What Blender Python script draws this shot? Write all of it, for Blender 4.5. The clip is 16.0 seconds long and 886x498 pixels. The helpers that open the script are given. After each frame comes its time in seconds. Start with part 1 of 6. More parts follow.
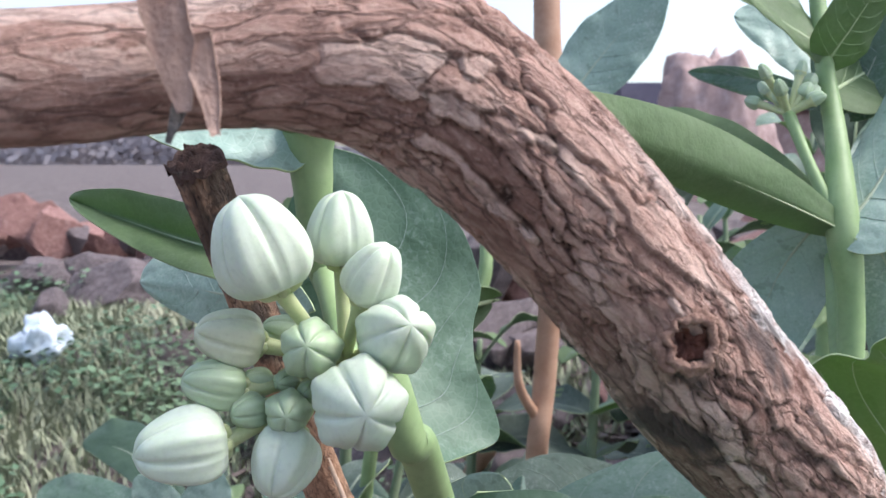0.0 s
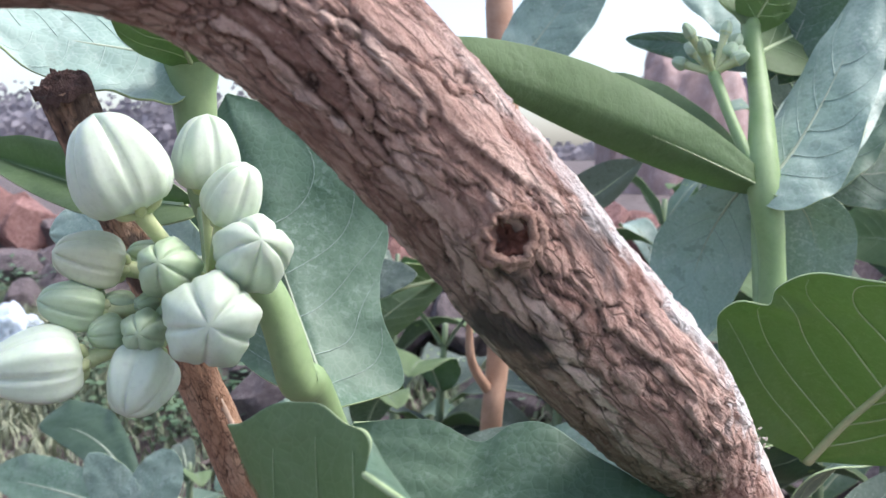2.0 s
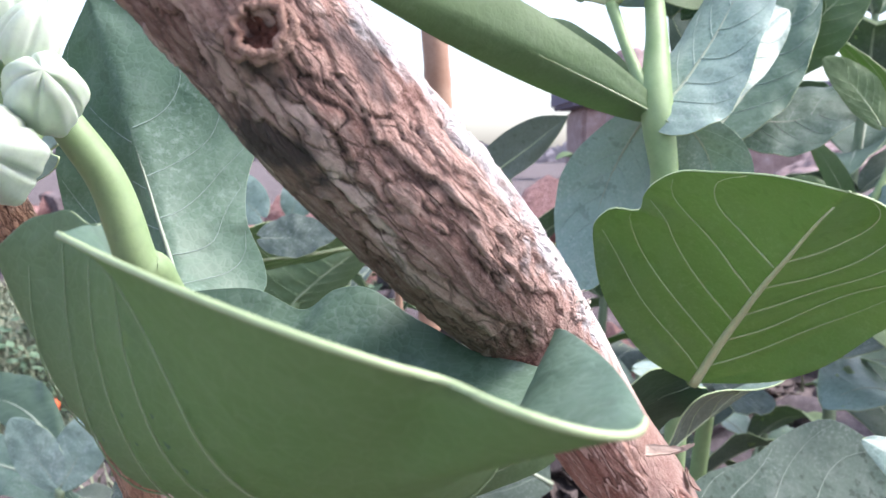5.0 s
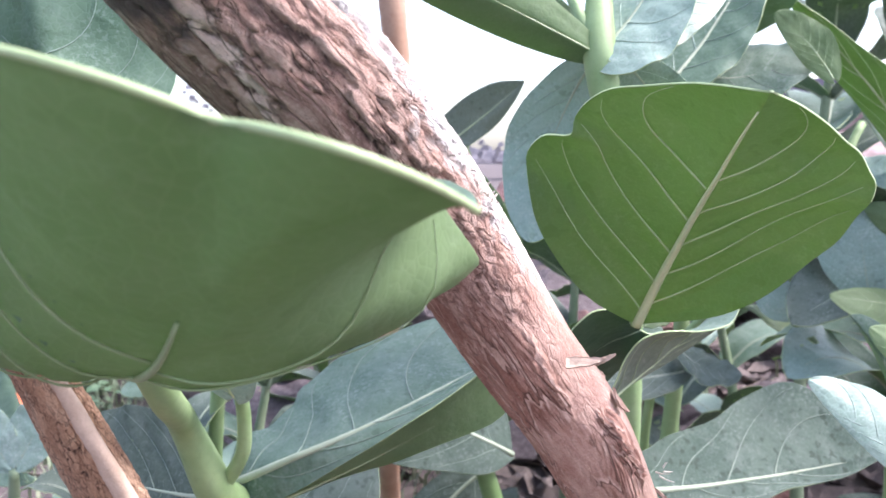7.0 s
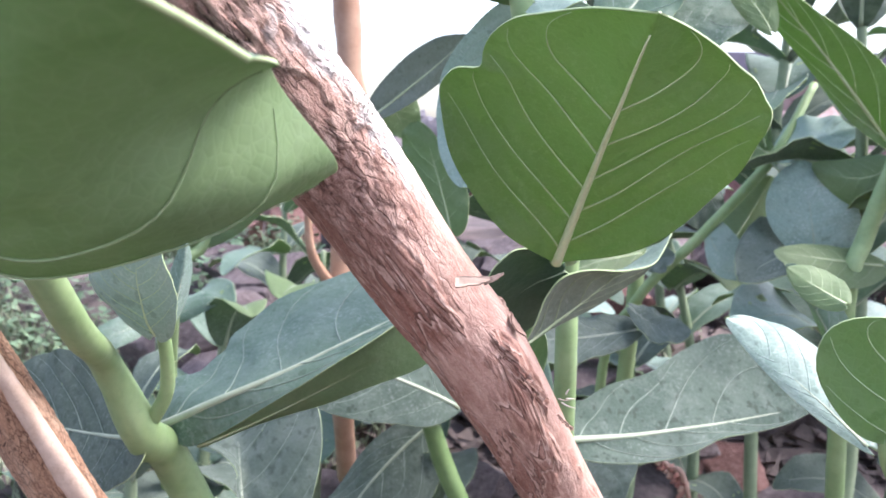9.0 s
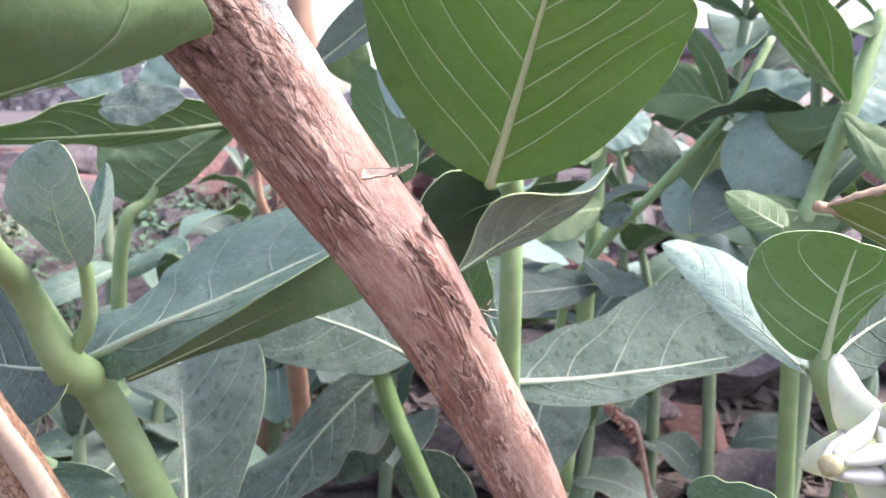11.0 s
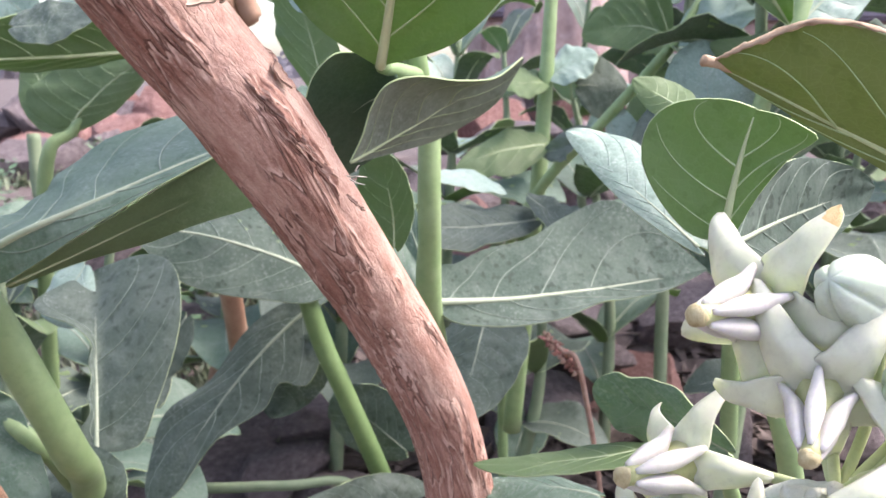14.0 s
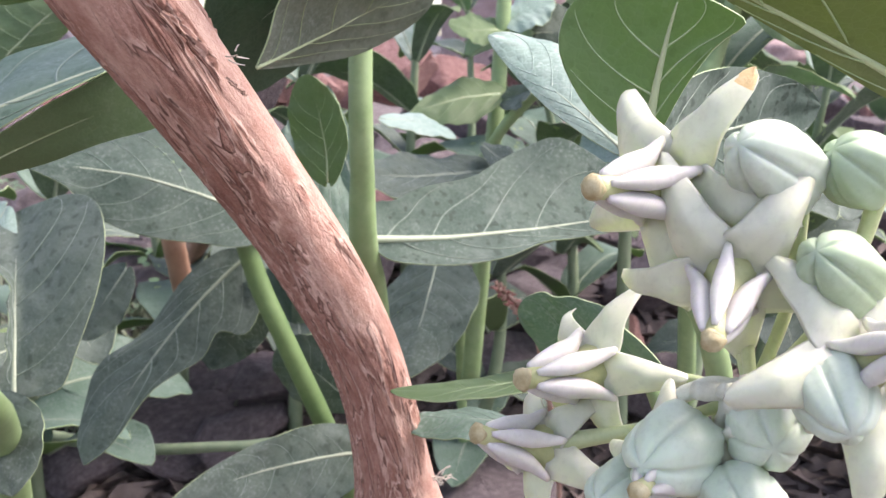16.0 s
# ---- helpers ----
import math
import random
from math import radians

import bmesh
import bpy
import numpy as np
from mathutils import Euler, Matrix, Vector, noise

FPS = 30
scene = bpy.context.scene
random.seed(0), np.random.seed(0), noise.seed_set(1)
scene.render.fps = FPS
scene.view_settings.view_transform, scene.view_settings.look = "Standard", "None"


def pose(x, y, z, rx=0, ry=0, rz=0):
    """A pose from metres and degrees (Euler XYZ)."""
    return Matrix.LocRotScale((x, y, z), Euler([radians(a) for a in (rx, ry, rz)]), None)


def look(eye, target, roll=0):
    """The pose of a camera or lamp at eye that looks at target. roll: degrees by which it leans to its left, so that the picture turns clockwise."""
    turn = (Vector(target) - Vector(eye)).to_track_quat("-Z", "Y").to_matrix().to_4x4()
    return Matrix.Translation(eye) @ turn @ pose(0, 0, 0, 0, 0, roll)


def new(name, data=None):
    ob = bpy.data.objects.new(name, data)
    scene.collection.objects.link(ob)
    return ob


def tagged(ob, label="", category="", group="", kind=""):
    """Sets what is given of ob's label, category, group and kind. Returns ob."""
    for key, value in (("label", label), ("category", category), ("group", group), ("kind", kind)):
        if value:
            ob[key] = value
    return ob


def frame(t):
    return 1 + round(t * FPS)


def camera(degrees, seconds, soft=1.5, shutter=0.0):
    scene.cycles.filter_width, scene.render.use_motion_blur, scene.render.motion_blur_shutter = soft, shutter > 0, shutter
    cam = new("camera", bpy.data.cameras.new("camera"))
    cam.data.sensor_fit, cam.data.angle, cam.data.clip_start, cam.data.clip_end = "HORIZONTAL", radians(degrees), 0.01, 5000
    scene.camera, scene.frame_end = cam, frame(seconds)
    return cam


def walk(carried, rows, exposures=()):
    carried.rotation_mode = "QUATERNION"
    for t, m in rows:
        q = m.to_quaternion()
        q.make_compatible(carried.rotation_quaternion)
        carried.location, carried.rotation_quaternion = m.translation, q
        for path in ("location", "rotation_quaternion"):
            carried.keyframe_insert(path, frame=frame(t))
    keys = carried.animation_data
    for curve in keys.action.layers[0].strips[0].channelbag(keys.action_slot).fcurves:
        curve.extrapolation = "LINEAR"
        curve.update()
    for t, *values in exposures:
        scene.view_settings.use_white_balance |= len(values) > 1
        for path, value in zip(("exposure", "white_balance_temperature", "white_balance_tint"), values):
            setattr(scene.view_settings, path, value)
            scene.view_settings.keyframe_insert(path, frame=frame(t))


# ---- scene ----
cam = camera(51.3, 16.0)
METRES, EYE, TILT, LEAN, TURN = 0.20, 0.62, -5.5, 0.0, 0.0
ROWS = [
    (0.0, 0.0, 0.0, 0.0, 0.0, 0.0, -0.0),
    (0.5, 0.0292, -0.0067, -0.0131, 0.32, 0.17, 0.16),
    (1.0, 0.058, -0.0038, -0.0311, -0.06, 0.07, 0.15),
    (1.5, 0.0794, -0.0018, -0.0435, -0.56, -0.32, 0.09),
    (2.0, 0.106, 0.0012, -0.0647, -0.94, -0.27, 0.13),
    (2.5, 0.1281, 0.0031, -0.0861, -1.29, -0.06, 0.13),
    (3.0, 0.1521, 0.002, -0.0992, -1.49, -0.36, 0.02),
    (3.5, 0.1796, 0.0021, -0.1236, -1.67, -0.22, 0.06),
    (4.0, 0.2045, 0.0038, -0.1433, -1.91, -0.38, -0.09),
    (6.5, 0.3007, 0.0454, -0.2743, -3.49, 0.33, 0.61),
    (7.0, 0.3193, 0.0489, -0.2905, -3.66, 0.0, 0.66),
    (7.5, 0.3418, 0.0441, -0.3049, -3.94, -0.36, 0.65),
    (8.0, 0.3652, 0.0426, -0.3153, -4.18, -0.87, 0.58),
    (8.5, 0.3881, 0.0376, -0.3286, -4.55, -1.3, 0.56),
    (9.0, 0.4066, 0.0372, -0.3452, -5.02, -1.67, 0.51),
    (11.5, 0.4915, 0.0707, -0.4517, -7.04, -3.43, 0.38),
    (12.0, 0.5134, 0.0755, -0.4718, -7.29, -3.68, 0.32),
    (12.5, 0.5371, 0.0848, -0.4902, -7.55, -4.04, 0.35),
    (13.0, 0.5594, 0.0911, -0.5093, -7.79, -4.4, 0.5),
    (13.5, 0.5815, 0.1035, -0.5314, -8.07, -4.77, 0.66),
    (14.0, 0.5999, 0.1164, -0.5528, -8.37, -5.16, 0.73),
    (14.5, 0.6201, 0.1298, -0.5732, -8.64, -5.61, 0.82),
    (15.0, 0.6462, 0.1527, -0.611, -9.06, -5.93, 0.75),
    (15.5, 0.6691, 0.1677, -0.6317, -9.52, -6.37, 0.76),
    (16.0, 0.6962, 0.1828, -0.6494, -9.84, -6.7, 0.77),
]
walk(cam, [(t, pose(0, 0, EYE, TILT, LEAN, TURN) @ pose(METRES * x, METRES * y, METRES * z, 90 + pitch, roll, yaw)) for t, x, y, z, yaw, pitch, roll in ROWS],
     exposures=[(0.0, 1.32, 6250, 12), (4.0, 1.54, 6250, 16), (7.0, 2.02, 6200, 19), (9.0, 2.03, 6250, 18), (12.5, 1.97, 6550, 18), (16.0, 1.82, 6750, 20)])
cam.data.dof.use_dof = True
cam.data.dof.focus_distance = 0.185
cam.data.dof.aperture_fstop = 54.0

# ---- world and sun: a bright, hazy, overcast day ----
world = bpy.data.worlds.new("sky")
scene.world = world
world.use_nodes = True
wn = world.node_tree
sky = wn.nodes.new("ShaderNodeTexSky")
sky.sky_type = "NISHITA"
sky.sun_disc = False
sky.sun_elevation = radians(54)
sky.sun_rotation = radians(92)
sky.air_density, sky.dust_density, sky.ozone_density = 1.0, 2.5, 1.0
haze = wn.nodes.new("ShaderNodeHueSaturation")
haze.inputs["Saturation"].default_value = 0.75
wn.links.new(sky.outputs[0], haze.inputs["Color"])
wn.links.new(haze.outputs[0], wn.nodes["Background"].inputs[0])
wn.nodes["Background"].inputs[1].default_value = 0.128

sun = new("sun", bpy.data.lights.new("sun", "SUN"))
sun.data.energy, sun.data.angle, sun.data.color = 1.8, radians(28), (1.0, 0.96, 0.91)
sun.matrix_world = look((1.5, -0.05, 2.1), (0, 0, 0))


# ---- materials ----
def material(name):
    m = bpy.data.materials.new(name)
    m.use_nodes = True
    nt = m.node_tree
    return m, nt, nt.nodes["Principled BSDF"]


def node(nt, kind, **values):
    n = nt.nodes.new(kind)
    for key, value in values.items():
        if key in n.inputs:
            n.inputs[key].default_value = value
    return n


def coords(nt, scale=(1, 1, 1), space="Object"):
    tc = nt.nodes.new("ShaderNodeTexCoord")
    mp = nt.nodes.new("ShaderNodeMapping")
    mp.inputs["Scale"].default_value = scale
    nt.links.new(tc.outputs[space], mp.inputs[0])
    return mp.outputs[0]


def ramp(nt, fac, stops):
    r = nt.nodes.new("ShaderNodeValToRGB")
    while len(r.color_ramp.elements) < len(stops):
        r.color_ramp.elements.new(0.5)
    for e, (p, c) in zip(r.color_ramp.elements, stops):
        e.position, e.color = p, (*c, 1)
    nt.links.new(fac, r.inputs[0])
    return r.outputs[0]


def noise_tex(nt, vec, scale, detail=6, rough=0.6, distortion=0.0):
    n = nt.nodes.new("ShaderNodeTexNoise")
    n.inputs["Scale"].default_value, n.inputs["Detail"].default_value = scale, detail
    n.inputs["Roughness"].default_value, n.inputs["Distortion"].default_value = rough, distortion
    nt.links.new(vec, n.inputs["Vector"])
    return n.outputs["Fac"]


def voronoi(nt, vec, scale, feature="DISTANCE_TO_EDGE"):
    n = nt.nodes.new("ShaderNodeTexVoronoi")
    n.feature = feature
    n.inputs["Scale"].default_value = scale
    nt.links.new(vec, n.inputs["Vector"])
    return n.outputs["Distance"]


def mix(nt, fac, a, b, kind="MIX"):
    m = nt.nodes.new("ShaderNodeMix")
    m.data_type, m.blend_type = "RGBA", kind
    for sock, v in ((0, fac), (6, a), (7, b)):
        if isinstance(v, (int, float)):
            m.inputs[sock].default_value = v
        elif isinstance(v, tuple):
            m.inputs[sock].default_value = (*v, 1)
        else:
            nt.links.new(v, m.inputs[sock])
    return m.outputs[2]


def bump(nt, bsdf, height, strength=0.4, distance=0.001):
    b = node(nt, "ShaderNodeBump", Strength=strength, Distance=distance)
    nt.links.new(height, b.inputs["Height"])
    nt.links.new(b.outputs[0], bsdf.inputs["Normal"])
    return b.outputs[0]


def vary(nt, colour, amount):
    """Lightens or darkens a colour a little from piece to piece."""
    info = nt.nodes.new("ShaderNodeObjectInfo")
    hsv = nt.nodes.new("ShaderNodeHueSaturation")
    r = nt.nodes.new("ShaderNodeMapRange")
    r.inputs["To Min"].default_value, r.inputs["To Max"].default_value = 1 - amount, 1 + amount
    nt.links.new(info.outputs["Random"], r.inputs["Value"])
    nt.links.new(r.outputs[0], hsv.inputs["Value"])
    nt.links.new(colour, hsv.inputs["Color"])
    return hsv.outputs[0]


def leaf_material(name, dark, light, dust, dusty, through_colour, through_share, rough):
    """A waxy leaf face: mottled green, a fine net of veins, dust specks, small dark spots, light coming through."""
    m, nt, b = material(name)
    v = coords(nt)
    big = noise_tex(nt, v, 26, 5, 0.6)
    base = ramp(nt, big, [(0.32, dark), (0.66, light)])
    base = vary(nt, base, 0.12)
    net = voronoi(nt, v, 460)
    veins = ramp(nt, net, [(0.0, (0.30, 0.30, 0.30)), (0.08, (0, 0, 0))])
    base = mix(nt, veins, base, tuple(min(1, c * 1.4 + 0.03) for c in light))
    mott = noise_tex(nt, v, 95, 6, 0.7)
    base = mix(nt, ramp(nt, mott, [(0.48, (0, 0, 0)), (0.70, (0.55 * dusty, 0.55 * dusty, 0.55 * dusty))]), base, dust)
    fine = noise_tex(nt, v, 620, 4, 0.65)
    patch = noise_tex(nt, v, 38, 5, 0.65)
    specks = mix(nt, 1.0, ramp(nt, fine, [(0.53, (0, 0, 0)), (0.61, (1, 1, 1))]), ramp(nt, patch, [(0.42, (0, 0, 0)), (0.66, (dusty, dusty, dusty))]), "MULTIPLY")
    base = mix(nt, specks, base, tuple(min(1, c * 1.25) for c in dust))
    spot = noise_tex(nt, v, 240, 2, 0.5)
    spots = mix(nt, 1.0, ramp(nt, spot, [(0.59, (0, 0, 0)), (0.65, (1, 1, 1))]), ramp(nt, patch, [(0.46, (0.75 * dusty, 0.75 * dusty, 0.75 * dusty)), (0.60, (0, 0, 0))]), "MULTIPLY")
    base = mix(nt, spots, base, tuple(c * 0.4 for c in dark))
    nt.links.new(base, b.inputs["Base Color"])
    b.inputs["Roughness"].default_value = rough
    b.inputs["Specular IOR Level"].default_value = 0.35
    height = mix(nt, 0.35, ramp(nt, net, [(0.0, (0, 0, 0)), (0.2, (1, 1, 1))]), mott)
    b2 = node(nt, "ShaderNodeBump", Strength=0.5, Distance=0.0035)
    nt.links.new(noise_tex(nt, v, 48, 3, 0.5, 0.3), b2.inputs["Height"])
    normal = bump(nt, b, height, 0.14, 0.0003)
    nt.links.new(b2.outputs[0], normal.node.inputs["Normal"])
    tr = nt.nodes.new("ShaderNodeBsdfTranslucent")
    tr.inputs["Color"].default_value = (*through_colour, 1)
    nt.links.new(normal, tr.inputs["Normal"])
    mx = nt.nodes.new("ShaderNodeMixShader")
    mx.inputs[0].default_value = through_share
    nt.links.new(b.outputs[0], mx.inputs[1])
    nt.links.new(tr.outputs[0], mx.inputs[2])
    nt.links.new(mx.outputs[0], nt.nodes["Material Output"].inputs["Surface"])
    return m


LEAF_TOP = leaf_material("waxy_leaf_top", (0.077, 0.134, 0.098), (0.125, 0.185, 0.144), (0.30, 0.36, 0.33), 0.5, (0.22, 0.42, 0.13), 0.18, 0.58)
LEAF_UNDER = leaf_material("leaf_underside", (0.135, 0.205, 0.100), (0.185, 0.255, 0.135), (0.29, 0.35, 0.24), 0.40, (0.42, 0.57, 0.24), 0.46, 0.55)
LEAF_GREY = leaf_material("dusty_leaf", (0.062, 0.090, 0.072), (0.108, 0.138, 0.114), (0.21, 0.245, 0.22), 0.7, (0.15, 0.28, 0.09), 0.14, 0.72)
LEAF_STAINED = leaf_material("stained_dusty_leaf", (0.034, 0.060, 0.046), (0.074, 0.106, 0.084), (0.145, 0.175, 0.155), 0.9, (0.11, 0.22, 0.07), 0.12, 0.78)
LEAF_PALE = leaf_material("pale_waxy_leaf", (0.222, 0.322, 0.272), (0.295, 0.396, 0.342), (0.46, 0.52, 0.48), 0.5, (0.25, 0.42, 0.16), 0.14, 0.42)
LEAF_SMOOTH = leaf_material("smooth_waxy_leaf", (0.086, 0.152, 0.104), (0.126, 0.198, 0.140), (0.26, 0.34, 0.29), 0.45, (0.24, 0.42, 0.16), 0.18, 0.5)
LEAF_CUP = leaf_material("cupped_leaf_back", (0.145, 0.228, 0.100), (0.205, 0.290, 0.145), (0.27, 0.34, 0.22), 0.3, (0.36, 0.54, 0.20), 0.36, 0.5)
LEAF_FRESH = leaf_material("fresh_green_underside", (0.145, 0.232, 0.086), (0.194, 0.292, 0.124), (0.29, 0.38, 0.23), 0.55, (0.42, 0.62, 0.20), 0.48, 0.42)
LEAF_ASH = leaf_material("ashen_leaf", (0.130, 0.160, 0.122), (0.185, 0.212, 0.168), (0.30, 0.33, 0.29), 0.5, (0.22, 0.32, 0.14), 0.22, 0.6)
# leaf green darkened so that the colour itself holds the shade
LEAF_SHADED = leaf_material("shaded_green_leaf", (0.030, 0.058, 0.036), (0.050, 0.085, 0.052), (0.10, 0.13, 0.10), 0.2, (0.08, 0.18, 0.05), 0.10, 0.5)
LEAF_OLIVE = leaf_material("old_olive_leaf", (0.150, 0.178, 0.066), (0.205, 0.228, 0.098), (0.28, 0.28, 0.17), 0.4, (0.40, 0.48, 0.13), 0.36, 0.6)


def plain_material(name, a, c, scale, rough, relief=0.3, distance=0.0008, detail=6, sub=0.0, subcolour=None, spread=0.08):
    m, nt, b = material(name)
    v = coords(nt)
    n = noise_tex(nt, v, scale, detail, 0.6)
    n2 = noise_tex(nt, v, scale * 7, 4, 0.6)
    col = ramp(nt, n, [(0.3, a), (0.7, c)])
    col = mix(nt, ramp(nt, n2, [(0.5, (0, 0, 0)), (0.8, (0.3, 0.3, 0.3))]), col, tuple(x * 0.6 for x in a))
    nt.links.new(vary(nt, col, spread), b.inputs["Base Color"])
    b.inputs["Roughness"].default_value = rough
    if sub:
        b.inputs["Subsurface Weight"].default_value = sub
        b.inputs["Subsurface Radius"].default_value = subcolour or (0.8, 1.0, 0.5)
        b.inputs["Subsurface Scale"].default_value = 0.003
    bump(nt, b, mix(nt, 0.5, n, n2), relief, distance)
    return m


VEIN = plain_material("pale_vein", (0.42, 0.51, 0.28), (0.50, 0.58, 0.36), 90, 0.5)
VEIN_TOP = plain_material("pale_midrib", (0.28, 0.34, 0.24), (0.37, 0.42, 0.31), 90, 0.5)
VEIN_UNDER = plain_material("pale_side_vein", (0.36, 0.48, 0.24), (0.43, 0.54, 0.31), 90, 0.5)
VEIN_CUP = plain_material("dull_green_vein", (0.22, 0.31, 0.15), (0.28, 0.36, 0.20), 90, 0.5)
VEIN_FINE = plain_material("side_vein", (0.175, 0.240, 0.185), (0.230, 0.295, 0.230), 90, 0.5)
VEIN_PALE = plain_material("whitish_side_vein", (0.27, 0.37, 0.31), (0.34, 0.43, 0.37), 90, 0.5)
MARGIN = plain_material("leaf_margin", (0.34, 0.44, 0.22), (0.42, 0.52, 0.28), 90, 0.5)
STEM = plain_material("green_stem", (0.19, 0.29, 0.12), (0.27, 0.37, 0.18), 60, 0.55, 0.35, 0.0004, sub=0.15)
# copy of the stem green, darkened to paint the shade behind the branch
STEM_SHADED = plain_material("shaded_stem", (0.095, 0.165, 0.055), (0.145, 0.225, 0.085), 60, 0.55, 0.35, 0.0004)
STEM_DUSTY = plain_material("dusty_stem", (0.15, 0.21, 0.12), (0.22, 0.27, 0.17), 60, 0.65)
BUD = plain_material("waxy_bud", (0.49, 0.58, 0.45), (0.59, 0.66, 0.55), 120, 0.42, 0.12, 0.0004, sub=0.3)
BUD_GREEN = plain_material("green_bud", (0.31, 0.41, 0.26), (0.41, 0.50, 0.35), 120, 0.45, 0.15, 0.0004, sub=0.25)
BUD_BEIGE = plain_material("beige_bud", (0.44, 0.47, 0.33), (0.55, 0.58, 0.43), 120, 0.45, 0.15, 0.0004, sub=0.25)
PEDICEL = plain_material("pedicel_green", (0.40, 0.46, 0.24), (0.50, 0.55, 0.32), 150, 0.5, sub=0.2)
PETAL = plain_material("petal_white", (0.52, 0.54, 0.40), (0.64, 0.66, 0.53), 90, 0.42, 0.12, 0.0004, sub=0.35)
CORONA = plain_material("corona_white", (0.54, 0.52, 0.485), (0.64, 0.615, 0.59), 160, 0.4, 0.12, 0.0004, sub=0.35)
THROAT = plain_material("greenish_throat", (0.36, 0.38, 0.17), (0.47, 0.49, 0.26), 200, 0.5, sub=0.2)
STIGMA = plain_material("stigma_beige", (0.33, 0.26, 0.12), (0.56, 0.50, 0.31), 420, 0.5)
DRY_TIP = plain_material("dry_petal_tip", (0.55, 0.38, 0.16), (0.65, 0.48, 0.25), 300, 0.6)
WOOL = plain_material("woolly_stalk", (0.66, 0.67, 0.55), (0.78, 0.79, 0.68), 400, 0.8, 0.6, 0.0008)
BROWN_EDGE = plain_material("withered_edge", (0.36, 0.24, 0.15), (0.50, 0.37, 0.26), 300, 0.8)


def bark_material(name, dark, mid, light, crack, smooth_dark, smooth_light):
    """Cracked bark on a limb. Attributes: 'relief' depth of the plates, 'plate' a tint for each plate, 'young' smooth
    stretches, 'chip' thin torn skins on them, thicker on the shaded side, 'scar' old burns, 'pale_strip' a mottled
    whitish strip, 'grain' runs along the limb.
    """
    m, nt, b = material(name)

    def attribute(key, socket="Fac"):
        at = nt.nodes.new("ShaderNodeAttribute")
        at.attribute_name = key
        return at.outputs[socket]

    relief, plate, young, chip, scar, pale_strip = [attribute(k) for k in ("relief", "plate", "young", "chip", "scar", "pale_strip")]
    mp = nt.nodes.new("ShaderNodeMapping")
    mp.inputs["Scale"].default_value = (1.0, 1.0, 0.32)
    nt.links.new(attribute("grain", "Vector"), mp.inputs[0])
    g = mp.outputs[0]
    v = coords(nt)
    coarse = noise_tex(nt, g, 0.9, 7, 0.66, 0.4)
    streak = noise_tex(nt, g, 3.2, 7, 0.70, 0.6)
    grit = noise_tex(nt, v, 1500, 5, 0.75)
    blotch = noise_tex(nt, v, 45, 5, 0.6)
    # fine wavy cracks inside the plates
    bend = nt.nodes.new("ShaderNodeTexNoise")
    bend.inputs["Scale"].default_value, bend.inputs["Detail"].default_value = 2.2, 3
    nt.links.new(g, bend.inputs["Vector"])
    warp = nt.nodes.new("ShaderNodeVectorMath")
    warp.operation = "MULTIPLY_ADD"
    warp.inputs[1].default_value = (0.8, 0.8, 0.8)
    nt.links.new(bend.outputs["Color"], warp.inputs[0])
    nt.links.new(g, warp.inputs[2])
    stretch = nt.nodes.new("ShaderNodeMapping")
    stretch.inputs["Scale"].default_value = (1.0, 1.0, 0.95)
    nt.links.new(warp.outputs[0], stretch.inputs[0])
    chinks = voronoi(nt, stretch.outputs[0], 1.9)
    fine = ramp(nt, chinks, [(0.0, (1, 1, 1)), (0.04, (0.7, 0.7, 0.7)), (0.13, (0, 0, 0))])
    fine = mix(nt, 1.0, fine, ramp(nt, coarse, [(0.40, (0.1, 0.1, 0.1)), (0.54, (1, 1, 1))]), "MULTIPLY")
    # rough old bark
    tone = mix(nt, 0.28, mix(nt, 0.3, coarse, streak), plate)
    col = ramp(nt, tone, [(0.30, dark), (0.50, mid), (0.70, light)])
    # raised plates lightened, a highlight painted by relief
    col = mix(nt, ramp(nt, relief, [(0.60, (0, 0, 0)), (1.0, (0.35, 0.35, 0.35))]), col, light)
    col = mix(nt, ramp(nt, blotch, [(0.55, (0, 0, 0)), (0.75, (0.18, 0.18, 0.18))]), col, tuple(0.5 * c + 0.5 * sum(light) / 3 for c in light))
    # plate centres lightened too, as painted highlights
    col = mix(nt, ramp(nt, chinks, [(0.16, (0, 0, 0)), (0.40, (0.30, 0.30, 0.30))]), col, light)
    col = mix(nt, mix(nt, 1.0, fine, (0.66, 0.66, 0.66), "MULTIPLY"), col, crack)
    # smooth young skin with thin torn chips; their darker red also paints the shaded side
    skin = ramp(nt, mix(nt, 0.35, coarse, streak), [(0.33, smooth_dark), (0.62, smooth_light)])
    chip_shade = mix(nt, ramp(nt, coarse, [(0.35, (0, 0, 0)), (0.62, (1, 1, 1))]), tuple(c * 0.82 for c in smooth_dark), tuple(0.25 * d + 0.75 * c for c, d in zip(smooth_dark, smooth_light)))
    skin = mix(nt, mix(nt, 1.0, chip, (0.9, 0.9, 0.9), "MULTIPLY"), skin, chip_shade)
    # each skin peels in steps: a pale torn edge, with shade painted dark in the undercut below
    long = nt.nodes.new("ShaderNodeMapping")
    long.inputs["Scale"].default_value = (1.0, 1.0, 0.40)
    nt.links.new(g, long.inputs[0])
    level = noise_tex(nt, long.outputs[0], 0.85, 3, 0.55, 0.6)
    steps = nt.nodes.new("ShaderNodeMath")
    steps.operation = "MULTIPLY"
    steps.inputs[1].default_value = 6.0
    nt.links.new(level, steps.inputs[0])
    saw = nt.nodes.new("ShaderNodeMath")
    saw.operation = "FRACT"
    nt.links.new(steps.outputs[0], saw.inputs[0])
